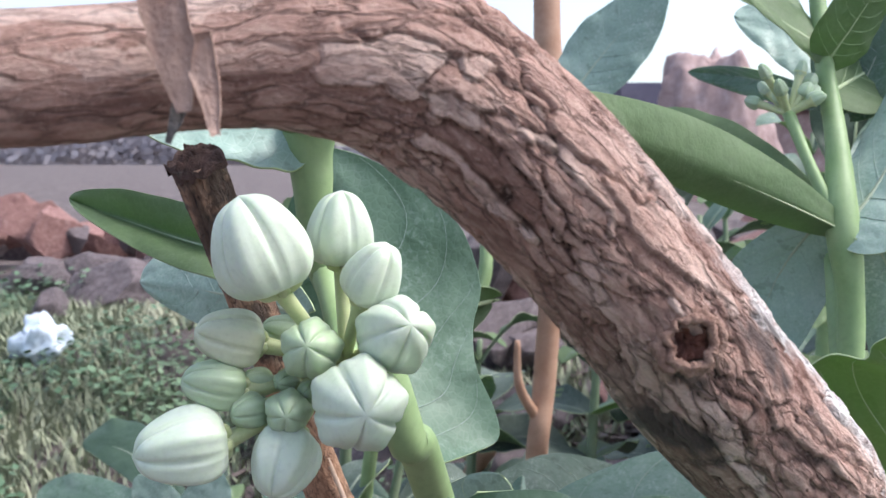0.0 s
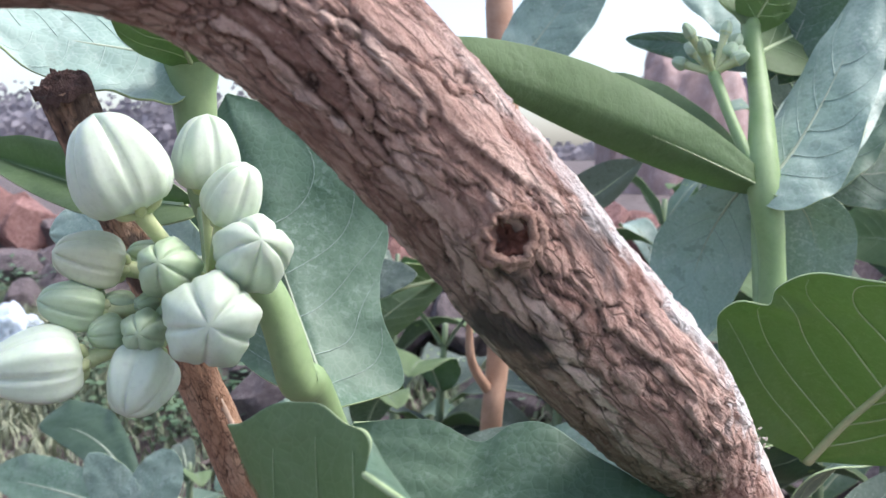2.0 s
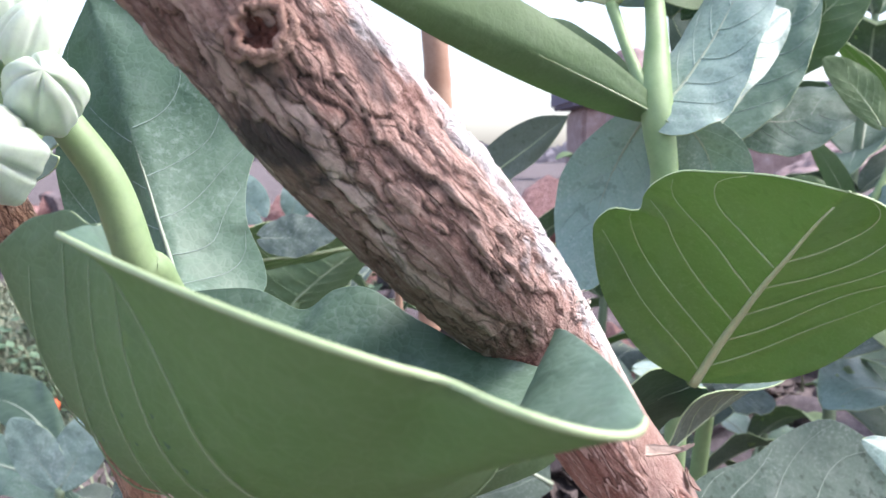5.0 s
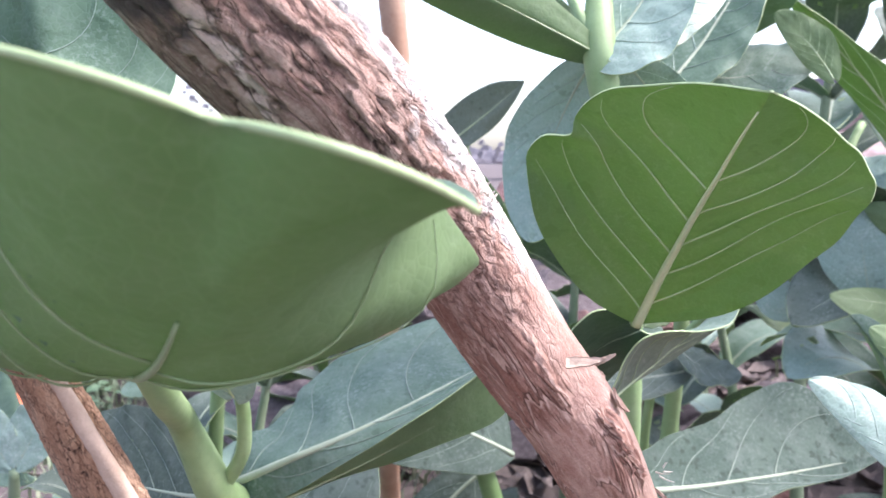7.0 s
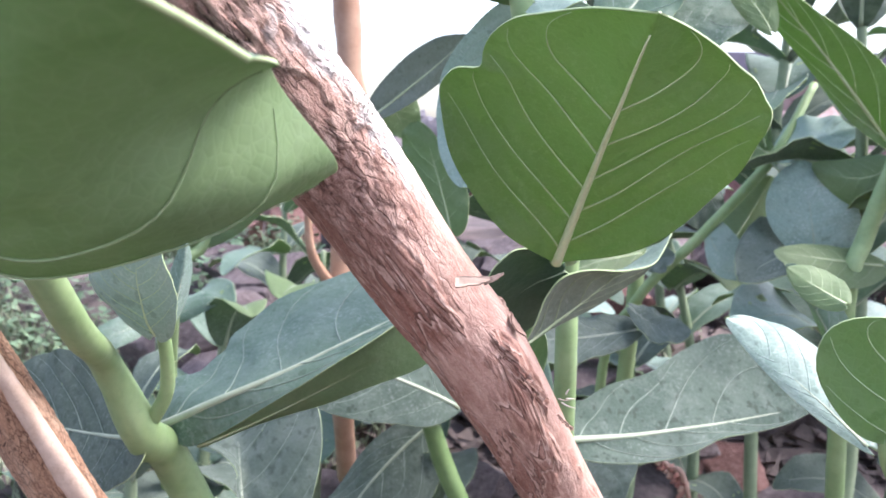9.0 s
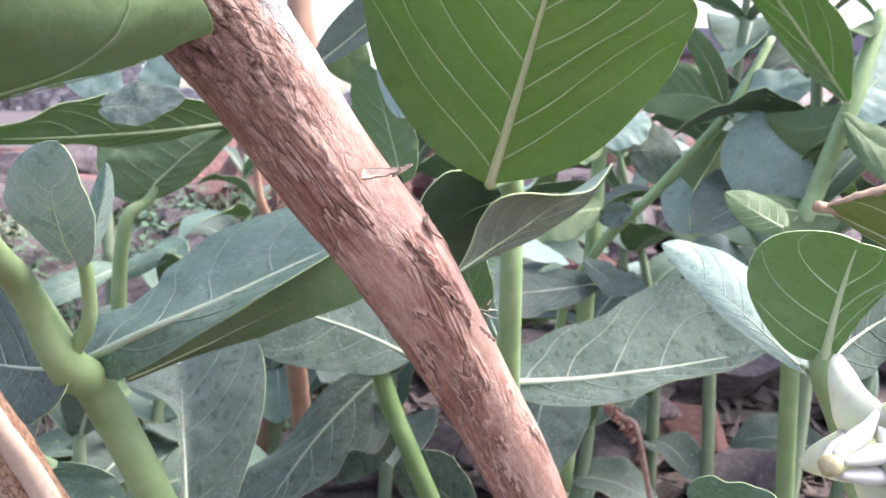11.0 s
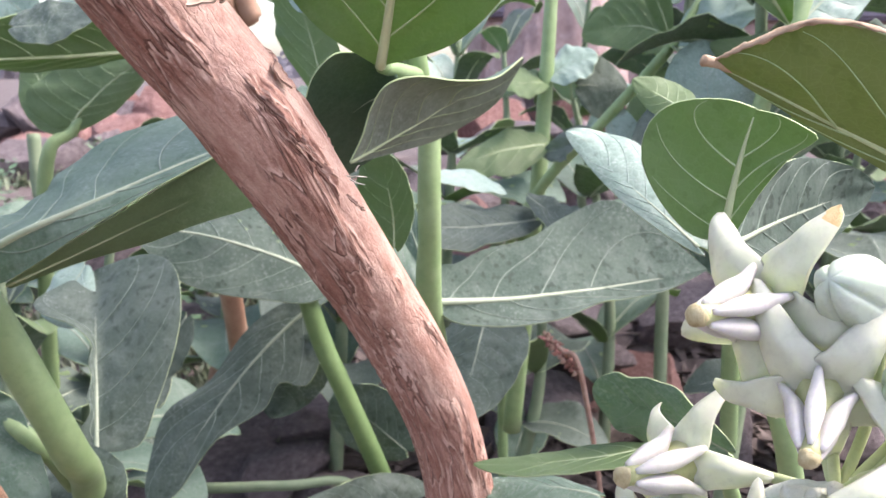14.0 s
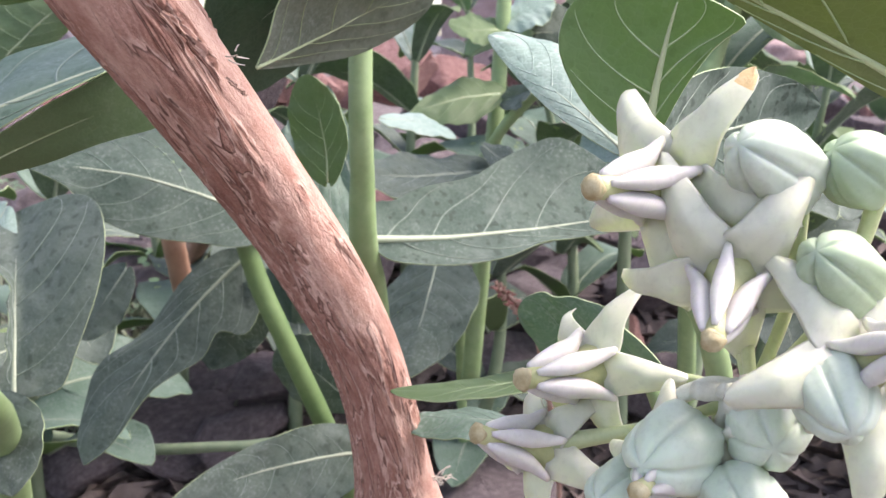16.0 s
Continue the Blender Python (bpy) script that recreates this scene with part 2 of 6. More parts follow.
    edge = ramp(nt, saw.outputs[0], [(0.0, (0, 0, 0)), (0.02, (1, 1, 1)), (0.14, (1, 1, 1)), (0.28, (0, 0, 0))])
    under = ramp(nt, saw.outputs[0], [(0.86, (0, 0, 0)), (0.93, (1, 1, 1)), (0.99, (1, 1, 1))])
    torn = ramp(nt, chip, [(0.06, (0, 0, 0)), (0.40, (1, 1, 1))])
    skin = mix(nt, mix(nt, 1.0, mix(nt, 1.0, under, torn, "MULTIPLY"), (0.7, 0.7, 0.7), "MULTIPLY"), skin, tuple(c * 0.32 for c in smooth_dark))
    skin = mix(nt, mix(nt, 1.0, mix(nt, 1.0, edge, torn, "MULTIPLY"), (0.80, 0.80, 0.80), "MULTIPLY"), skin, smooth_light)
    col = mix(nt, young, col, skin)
    # cracks and low relief darkened, their shade put into the colour
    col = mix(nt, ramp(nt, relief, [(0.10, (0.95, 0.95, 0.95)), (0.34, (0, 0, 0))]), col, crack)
    col = mix(nt, ramp(nt, grit, [(0.36, (0.35, 0.35, 0.35)), (0.45, (0, 0, 0))]), col, tuple(c * 0.7 for c in dark))
    col = mix(nt, ramp(nt, grit, [(0.55, (0, 0, 0)), (0.68, (0.35, 0.35, 0.35))]), col, light)
    col = mix(nt, mix(nt, 1.0, pale_strip, ramp(nt, mix(nt, 0.5, streak, grit), [(0.36, (0, 0, 0)), (0.48, (0.92, 0.92, 0.92))]), "MULTIPLY"), col, (0.80, 0.77, 0.75))
    col = mix(nt, scar, col, (0.035, 0.030, 0.030))
    nt.links.new(col, b.inputs["Base Color"])
    nt.links.new(ramp(nt, mix(nt, 1.0, young, mix(nt, chip, (1, 1, 1), (0.3, 0.3, 0.3)), "MULTIPLY"), [(0.0, (0.78, 0.78, 0.78)), (1.0, (0.47, 0.47, 0.47))]), b.inputs["Roughness"])
    b.inputs["Specular IOR Level"].default_value = 0.45
    height = mix(nt, 0.40, mix(nt, fine, streak, (0.0, 0.0, 0.0)), grit)
    peel = mix(nt, torn, (0.5, 0.5, 0.5), ramp(nt, saw.outputs[0], [(0.0, (1, 1, 1)), (0.90, (0.25, 0.25, 0.25)), (1.0, (0, 0, 0))]))
    height = mix(nt, young, height, mix(nt, 0.25, peel, height))
    bump(nt, b, height, 1.0, 0.0020)
    return m


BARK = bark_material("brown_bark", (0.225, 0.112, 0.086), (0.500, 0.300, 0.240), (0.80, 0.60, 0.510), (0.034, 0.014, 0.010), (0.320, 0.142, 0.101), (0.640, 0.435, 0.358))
BARK_RED = bark_material("dry_stalk_bark", (0.42, 0.225, 0.14), (0.58, 0.335, 0.215), (0.70, 0.47, 0.33), (0.05, 0.02, 0.015), (0.28, 0.13, 0.07), (0.40, 0.21, 0.12))
KNOT_WOOD = plain_material("knot_wood", (0.15, 0.070, 0.048), (0.43, 0.28, 0.215), 330, 0.85, 0.8, 0.002)
KNOT_DARK = plain_material("knot_hollow", (0.05, 0.018, 0.012), (0.27, 0.105, 0.070), 260, 0.9, 0.9, 0.002)
CHARRED = plain_material("charred_bark", (0.05, 0.045, 0.045), (0.16, 0.14, 0.13), 220, 0.9, 0.9, 0.002)
CRUMB = plain_material("crumbly_brown_wood", (0.055, 0.028, 0.022), (0.19, 0.110, 0.088), 420, 0.95, 1.0, 0.003)
PITH = plain_material("pale_split_wood", (0.46, 0.33, 0.25), (0.62, 0.48, 0.39), 120, 0.8, 0.5, 0.001)
FLAKE = plain_material("bark_flake", (0.26, 0.145, 0.11), (0.50, 0.35, 0.285), 160, 0.85, 0.8, 0.001)
DRY_BRACT = plain_material("withered_red_bract", (0.26, 0.10, 0.085), (0.50, 0.27, 0.22), 240, 0.8, spread=0.35)
FIBRE = plain_material("pale_fibre", (0.52, 0.46, 0.38), (0.66, 0.60, 0.52), 200, 0.85)
STICK = plain_material("orange_dry_stick", (0.30, 0.165, 0.105), (0.42, 0.265, 0.185), 60, 0.7, 0.5, 0.001)


def rock_material(name, a, c, d):
    m, nt, b = material(name)
    v = coords(nt)
    n1 = noise_tex(nt, v, 9, 8, 0.65)
    n2 = noise_tex(nt, v, 60, 6, 0.7)
    col = ramp(nt, n1, [(0.3, a), (0.55, c), (0.75, d)])
    col = mix(nt, ramp(nt, n2, [(0.5, (0, 0, 0)), (0.8, (0.5, 0.5, 0.5))]), col, d)
    nt.links.new(vary(nt, col, 0.2), b.inputs["Base Color"])
    b.inputs["Roughness"].default_value = 0.9
    bump(nt, b, mix(nt, 0.5, n1, n2), 0.8, 0.01)
    return m


ROCK_GREY = rock_material("purple_grey_stone", (0.075, 0.058, 0.062), (0.155, 0.124, 0.130), (0.29, 0.24, 0.245))
ROCK_RED = rock_material("red_laterite", (0.17, 0.080, 0.072), (0.29, 0.155, 0.138), (0.41, 0.275, 0.255))
SOIL = rock_material("dry_soil", (0.045, 0.034, 0.033), (0.100, 0.078, 0.076), (0.22, 0.180, 0.174))
EARTH = rock_material("dug_earth", (0.24, 0.16, 0.155), (0.36, 0.26, 0.25), (0.52, 0.42, 0.41))
WEED = plain_material("weed_leaves", (0.055, 0.115, 0.060), (0.13, 0.20, 0.11), 4, 0.6)
GRASS = plain_material("grass_blades", (0.15, 0.21, 0.12), (0.36, 0.36, 0.26), 3, 0.7)
DRY_LITTER = plain_material("dry_litter", (0.075, 0.058, 0.054), (0.21, 0.165, 0.150), 60, 0.9)
PLASTIC = plain_material("white_plastic", (0.46, 0.54, 0.64), (0.64, 0.70, 0.76), 20, 0.35)
RED_SCRAP = plain_material("red_scrap", (0.65, 0.10, 0.03), (0.75, 0.16, 0.05), 60, 0.5)
# distance haze is mixed into this pale foliage colour
FAR_TREE_HAZE = plain_material("haze_pale_foliage", (0.30, 0.28, 0.31), (0.37, 0.34, 0.37), 0.05, 0.9, 0.0)
FAR_WALL = plain_material("far_wall_paint", (0.10, 0.09, 0.13), (0.17, 0.155, 0.20), 1.5, 0.9)


# ---- building helpers ----
ROOT = {}


def thing(name, at, label, category, group="", kind=""):
    ob = new(name)
    ob.location = at
    ROOT[ob] = Vector(at)
    return tagged(ob, label, category, group, kind)


def finish(bm, name, mat, smooth=True):
    me = bpy.data.meshes.new(name)
    bm.to_mesh(me)
    bm.free()
    for mt in (mat if isinstance(mat, (list, tuple)) else [mat]):
        me.materials.append(mt)
    if smooth:
        me.polygons.foreach_set("use_smooth", [True] * len(me.polygons))
    return me


def part(name, bm, mat, parent, label="", smooth=True):
    """One mesh under a thing or a part; bm is in world metres."""
    root = ROOT[parent]
    bmesh.ops.translate(bm, verts=bm.verts, vec=-root)
    ob = new(name, finish(bm, name, mat, smooth))
    ob.parent = parent
    ROOT[ob] = root
    return tagged(ob, label) if label else ob


def spline(points, n):
    """A smooth line through the points (tuples of any length), n steps a span."""
    p = [np.array(q, float) for q in points]
    p = [2 * p[0] - p[1]] + p + [2 * p[-1] - p[-2]]
    out = []
    for i in range(1, len(p) - 2):
        for k in range(n):
            t = k / n
            out.append(0.5 * (2 * p[i] + (p[i + 1] - p[i - 1]) * t + (2 * p[i - 1] - 5 * p[i] + 4 * p[i + 1] - p[i + 2]) * t * t
                              + (3 * p[i] - p[i - 1] - 3 * p[i + 1] + p[i + 2]) * t ** 3))
    out.append(p[-2])
    return out


def tube(points, radii, n=6, sides=12, bm=None, wobble=0.0, seed=0.0, cap=True, flat=1.0):
    """A tapered round stem through the points."""
    bm = bm or bmesh.new()
    line = spline([(*p, r) for p, r in zip(points, radii)], n)
    rings, side = [], None
    for i, q in enumerate(line):
        a, c = line[max(i - 1, 0)], line[min(i + 1, len(line) - 1)]
        d = Vector(c[:3] - a[:3]).normalized()
        if side is None:
            side = d.orthogonal().normalized()
        side = (side - d * side.dot(d)).normalized()
        up = d.cross(side)
        ring = []
        for k in range(sides):
            an = 2 * math.pi * k / sides
            r = q[3]
            if wobble:
                r *= 1 + wobble * noise.noise(Vector((math.cos(an) * 1.3 + seed, math.sin(an) * 1.3, i * 0.35 + seed * 3)))
            ring.append(bm.verts.new(Vector(q[:3]) + side * (math.cos(an) * r) + up * (math.sin(an) * r * flat)))
        rings.append(ring)
    for a, c in zip(rings, rings[1:]):
        for k in range(sides):
            bm.faces.new((a[k], a[(k + 1) % sides], c[(k + 1) % sides], c[k]))
    if cap:
        bm.faces.new(list(reversed(rings[0])))
        bm.faces.new(rings[-1])
    return bm


FRONT = Vector((0.09, 0.0, 0.55))  # the open side in front of the shrub


class LeafShape:
    """A leaf sheet: midrib from base over mid to tip, half-widths to left and right at the middle."""

    def __init__(self, base, mid, tip, left, right, cup=0.0, wave=0.0, waves=3.0, seed=0, p=0.85, q=0.55, lobe=0.08, arch=None):
        self.arch = arch
        self.sag_side = -1
        self.b, self.m, self.t = Vector(base), Vector(mid), Vector(tip)
        self.c = 2 * self.m - 0.5 * (self.b + self.t)
        self.loft = isinstance(left, list)
        self.ml, self.mr = left, right
        self.l = (Vector(left[1]) if self.loft else Vector(left)) - self.m
        self.r = (Vector(right[1]) if self.loft else Vector(right)) - self.m
        self.cup, self.wave, self.waves, self.seed, self.p, self.q, self.lobe = cup, wave, waves, seed, p, q, lobe
        self.ribs, self.puff = 0, 0.0
        self.w0 = math.sin(math.pi * 0.5 ** p) ** q
        self.axis = (self.t - self.b).normalized()
        self.len = (self.t - self.b).length
        self.n = (self.r - self.l).cross(self.t - self.b).normalized()

    def width(self, s):
        return max(math.sin(math.pi * min(max(s, 0.0), 1.0) ** self.p), 0.0) ** self.q / self.w0

    def margin(self, pts, s):
        """A smooth line through evenly spaced margin points."""
        n = len(pts) - 1
        k = min(int(s * n), n - 1)
        t = s * n - k
        p = [Vector(pts[min(max(k + o, 0), n)]) for o in (-1, 0, 1, 2)]
        return 0.5 * (2 * p[1] + (p[2] - p[0]) * t + (2 * p[0] - 5 * p[1] + 4 * p[2] - p[3]) * t * t + (3 * p[1] - p[0] - 3 * p[2] + p[3]) * t ** 3)

    def at(self, s, u):
        m = self.b * (1 - s) ** 2 + self.c * (2 * s * (1 - s)) + self.t * s * s
        side = self.r if u > 0 else self.l
        a = abs(u)
        w = self.width(s)
        if self.loft:
            side = self.margin(self.mr if u > 0 else self.ml, s) - m
            w = 1.0
        if self.arch:
            side = side + Vector(self.arch[1 if u > 0 else 0]) * (s * s * 4 * (1 - a))
        q = m + side * (a * w)
        if self.arch:
            hang = (self.margin(self.mr, s) + self.margin(self.ml, s)) * 0.5 - m
            q = m + (side - hang) * a + hang * (a * a)
        firm = 1 - s * s if self.arch else 1.0
        if self.arch:
            q = q + self.n * (self.cup * 0.045 * (1 - a * a) * math.sin(math.pi * s))
            if u * self.sag_side > 0:
                q = q - Vector((0, 0, 0.0075 * math.sin(math.pi * min(1.0, s / 0.7)) * 4 * a * (1 - a)))
        else:
            q = q + self.n * (self.cup * side.length * w * 4 * a * (1 - a) * 0.5)
        ph = self.seed * 2.399 + (1.7 if u > 0 else 0.0)
        q = q + self.n * (self.wave * side.length * a * a * (math.sin(2 * math.pi * self.waves * s + ph) + 0.45 * math.sin(2 * math.pi * self.waves * 2.6 * s + ph * 2)) * min(1, 4 * s) * min(1, 5 * (1 - s)))
        q = q + self.n * (0.04 * firm * side.length * noise.noise(Vector((s * 4 + self.seed * 7.1, u * 2.0, self.seed * 1.3))))
        q = q - self.axis * (self.lobe * self.len * a ** 1.5 * math.exp(-s * 9))
        return q

    def normal(self, s, u):
        """The way out of the front face."""
        s, u = min(max(s, 0.02), 0.98), min(max(u, -0.98), 0.98)
        n = (self.at(s, u + 0.02) - self.at(s, u - 0.02)).cross(self.at(s + 0.02, u) - self.at(s - 0.02, u))
        return n.normalized() if n.length > 1e-12 else self.n

    def skin(self, s, u):
        """The blade as it swells between its side veins."""
        q = self.at(s, u)
        if not self.ribs:
            return q
        a = abs(u)
        k = ((s - 0.24 * a - 0.12 * a ** 3) / (1 - 0.12 * a) - 0.05) / 0.72 * self.ribs - (0.3 if u > 0 else 0.0)
        reach = (q - self.at(s, 0)).length / max(a, 0.1)
        return q + self.normal(s, u) * (self.puff * min(reach, 0.04) * (abs(math.sin(math.pi * k)) ** 1.1 - 0.5) * min(1, 5 * a) * (1 - a ** 3) * min(1, 4 * (1 - s)) * min(1, 8 * s))


def leaf(plant, base, mid, tip, left, right, show="top", cup=0.0, wave=0.04, waves=3.0, seed=0, p=0.85, q=0.55, lobe=0.06,
         tops=None, unders=None, label="", ns=30, nu=9, rib=None, veins=5, thick=0.0005, rim=None, arch=None):
    """A leaf under a plant: blade with two faces and a rim, midrib, side veins. show: the face turned to the open side."""
    f = LeafShape(base, mid, tip, left, right, cup, wave, waves, seed, p, q, lobe, arch)
    if f.n.dot(FRONT - f.m) < 0:
        f = LeafShape(base, mid, tip, right, left, cup, wave, waves, seed, p, q, lobe, arch and (arch[1], arch[0]))
        f.sag_side = 1
    f.ribs, f.puff = veins, (0.036 if show == "top" else -0.036) * min(1.0, f.len / 0.09)
    if arch:
        f.puff = 0.05
    ns, nu = (max(ns, 46), max(nu, 12)) if veins and f.len > 0.04 else (ns, nu)
    rib = rib or min(0.0014, max(0.0005, f.len * 0.0095))
    front, back = (tops or LEAF_TOP, unders or LEAF_UNDER) if show == "top" else (unders or LEAF_UNDER, tops or LEAF_TOP)
    bm = bmesh.new()
    us = [math.sin(math.pi / 2 * k / nu) if abs(k) <= nu else 0 for k in range(-nu, nu + 1)]
    ss = [0.5 - 0.5 * math.cos(math.pi * (0.03 + 0.97 * i / ns)) for i in range(ns + 1)]
    grid = [[f.skin(s, u) for u in us] for s in ss]

    def facing(i, j):
        a, c = grid[min(i + 1, ns)][j] - grid[max(i - 1, 0)][j], grid[i][min(j + 1, 2 * nu)] - grid[i][max(j - 1, 0)]
        v = c.cross(a)
        return v.normalized() if c.length > 1e-5 and a.length > 1e-5 else f.n

    sheets = []
    for sign in (1, -1):
        sheets.append([[bm.verts.new(pt + facing(i, j) * (sign * thick * 0.5)) for j, pt in enumerate(row)] for i, row in enumerate(grid)])
    for k, sheet in enumerate(sheets):
        for i in range(ns):
            for j in range(2 * nu):
                vs = (sheet[i][j], sheet[i][j + 1], sheet[i + 1][j + 1], sheet[i + 1][j])
                fc = bm.faces.new(vs if k == 0 else tuple(reversed(vs)))
                fc.material_index = k
    a, c = sheets
    border = [(i, 0) for i in range(ns)] + [(ns, j) for j in range(2 * nu)] + [(i, 2 * nu) for i in range(ns, 0, -1)] + [(0, j) for j in range(2 * nu, 0, -1)]
    for (i, j), (i2, j2) in zip(border, border[1:] + border[:1]):
        bm.faces.new((a[i][j], a[i2][j2], c[i2][j2], c[i][j])).material_index = 2
    blade = part("leaf", bm, [front, back, rim or MARGIN], plant, label)
    # midrib, proud of the underside
    low = -1 if show == "top" else 1
    arch_on = 1 if arch else 0
    hollow = (f.margin(f.ml, 0.6) + f.margin(f.mr, 0.5)) * 0.5 + Vector((0, 0, 0.02)) if arch else None

    def outward(s, u):
        """The way out of the face that carries the ribs."""
        n = f.normal(s, u)
        return -n if arch and n.dot(f.at(s, u) - hollow) < 0 else n

    spine = f.normal(0.12, 0).dot(outward(0.12, 0)) if arch else 0
    pts = [f.skin(s, 0) + (f.normal(s, 0) * (spine * rib * 0.35) if arch else f.n * (low * rib * 0.12)) for s in [0.04 * arch_on + (0.93 - 0.16 * arch_on) * k / 12 for k in range(13)]]
    part("midrib", tube(pts, [rib * (1.2 - 1.02 * (k / 12) ** 0.9) for k in range(13)], 2, 8), VEIN_TOP if show == "top" else VEIN_CUP if arch else VEIN, blade)
    if veins:
        bm = bmesh.new()
        for k in range(veins):
            for sd in (-1, 1):
                s0 = 0.05 + 0.72 * (k + (0.3 if sd > 0 else 0.0)) / veins
                line = []
                for x in [0.02 + 0.92 * k2 / 17 for k2 in range(18)]:
                    s = s0 + (0.12 + 0.12 * (1 - s0)) * x + 0.12 * x ** 3
                    s = min(s, 0.97)
                    spot = f.skin(s, sd * x)
                    line.append(spot + outward(s, sd * x) * (thick * 0.5 + rib * 0.06 + (0.30 * f.puff * min((spot - f.at(s, 0)).length / max(x, 0.1), 0.04) if show == "top" else 0)))
                tube(line, [rib * (0.31 - 0.0125 * k2) * (0.70 if show == "top" else 0.5 if arch else 0.8) for k2 in range(18)], 1, 5, bm, cap=False)
        part("venation", bm, VEIN_PALE if tops in (LEAF_PALE, LEAF_SMOOTH) else VEIN_FINE if show == "top" else VEIN_CUP if arch else VEIN_UNDER, blade)
    if arch:
        part("rolled_rim", tube([f.at(1.0, u / 8) for u in range(-8, 9)], [0.00038] * 17, 3, 8), MARGIN, blade, "thick pale green rim")
    return blade


def stem(plant, points, radii, mat=None, name="stem", sides=14, label="", n=8, wobble=0.05):
    return part(name, tube(points, radii, n, sides, None, wobble, len(points) * 1.7), mat or STEM, plant, label)


def bud(plant, base, tip, width, mat=None, hub=None, label="", lift=0.3):
    """A ribbed five-lobed flower bud with its pedicel back to the hub."""
    b, t = Vector(base), Vector(tip)
    ax = (t - b)
    h = ax.length
    ax.normalize()
    sx = ax.orthogonal().normalized()
    sy = ax.cross(sx)
    bm = bmesh.new()
    nr, ns = 60, 22
    rings = []
    for i in range(1, ns):
        x = i / ns
        prof = math.sin(math.pi * min(x ** 0.78, 1)) ** 0.42 * (1.07 - 0.26 * x)
        ring = []
        for k in range(nr):
            an = 2 * math.pi * k / nr
            c5 = abs(math.cos(2.5 * an))
            groove = 0.20 * (1 - c5) ** 3 * (0.35 + 0.75 * x)
            ridge = 0.10 * c5 ** 9 * (1 - 0.45 * x) - 0.05 * abs(math.cos(5 * an + math.pi / 2)) ** 3 * (1 - x)
            r = width * 0.5 * prof * (1 - groove + ridge)
            # the lobes dome over a dimple at the tip
            z = x * h - 0.05 * h * math.exp(-((1 - x) * 9) ** 2) - 0.05 * h * (1 - c5) ** 3 * x ** 3
            ring.append(bm.verts.new(b + ax * z + sx * (math.cos(an) * r) + sy * (math.sin(an) * r)))
        rings.append(ring)
    for a, c in zip(rings, rings[1:]):
        for k in range(nr):
            bm.faces.new((a[k], a[(k + 1) % nr], c[(k + 1) % nr], c[k]))
    v0 = bm.verts.new(b)
    v1 = bm.verts.new(b + ax * (h * 0.955))
    for k in range(nr):
        bm.faces.new((v0, rings[0][(k + 1) % nr], rings[0][k]))
        bm.faces.new((v1, rings[-1][k], rings[-1][(k + 1) % nr]))
    ob = part("bud", bm, mat or BUD, plant, label)
    if hub is not None:
        hb = Vector(hub)
        midp = (hb + b) * 0.5 - ax * (0.12 * (hb - b).length)
        part("pedicel", tube([hb, midp, b, b + ax * 0.002], [0.0011, 0.0012, 0.0016, 0.0024], 5, 10), PEDICEL, ob)
        # calyx lobes under the bud
        bm = bmesh.new()
        for k in range(5):
            an = 2 * math.pi * (k + 0.5) / 5
            d = sx * math.cos(an) + sy * math.sin(an)
            r = width * 0.16
            tube([b - ax * 0.0003 + d * 0.0008, b + d * r * 1.1 + ax * (h * 0.035), b + d * r * 1.8 + ax * (h * 0.10)], [0.0008, 0.0011, 0.0003], 3, 6, bm)
        part("calyx", bm, PEDICEL, ob)
    return ob


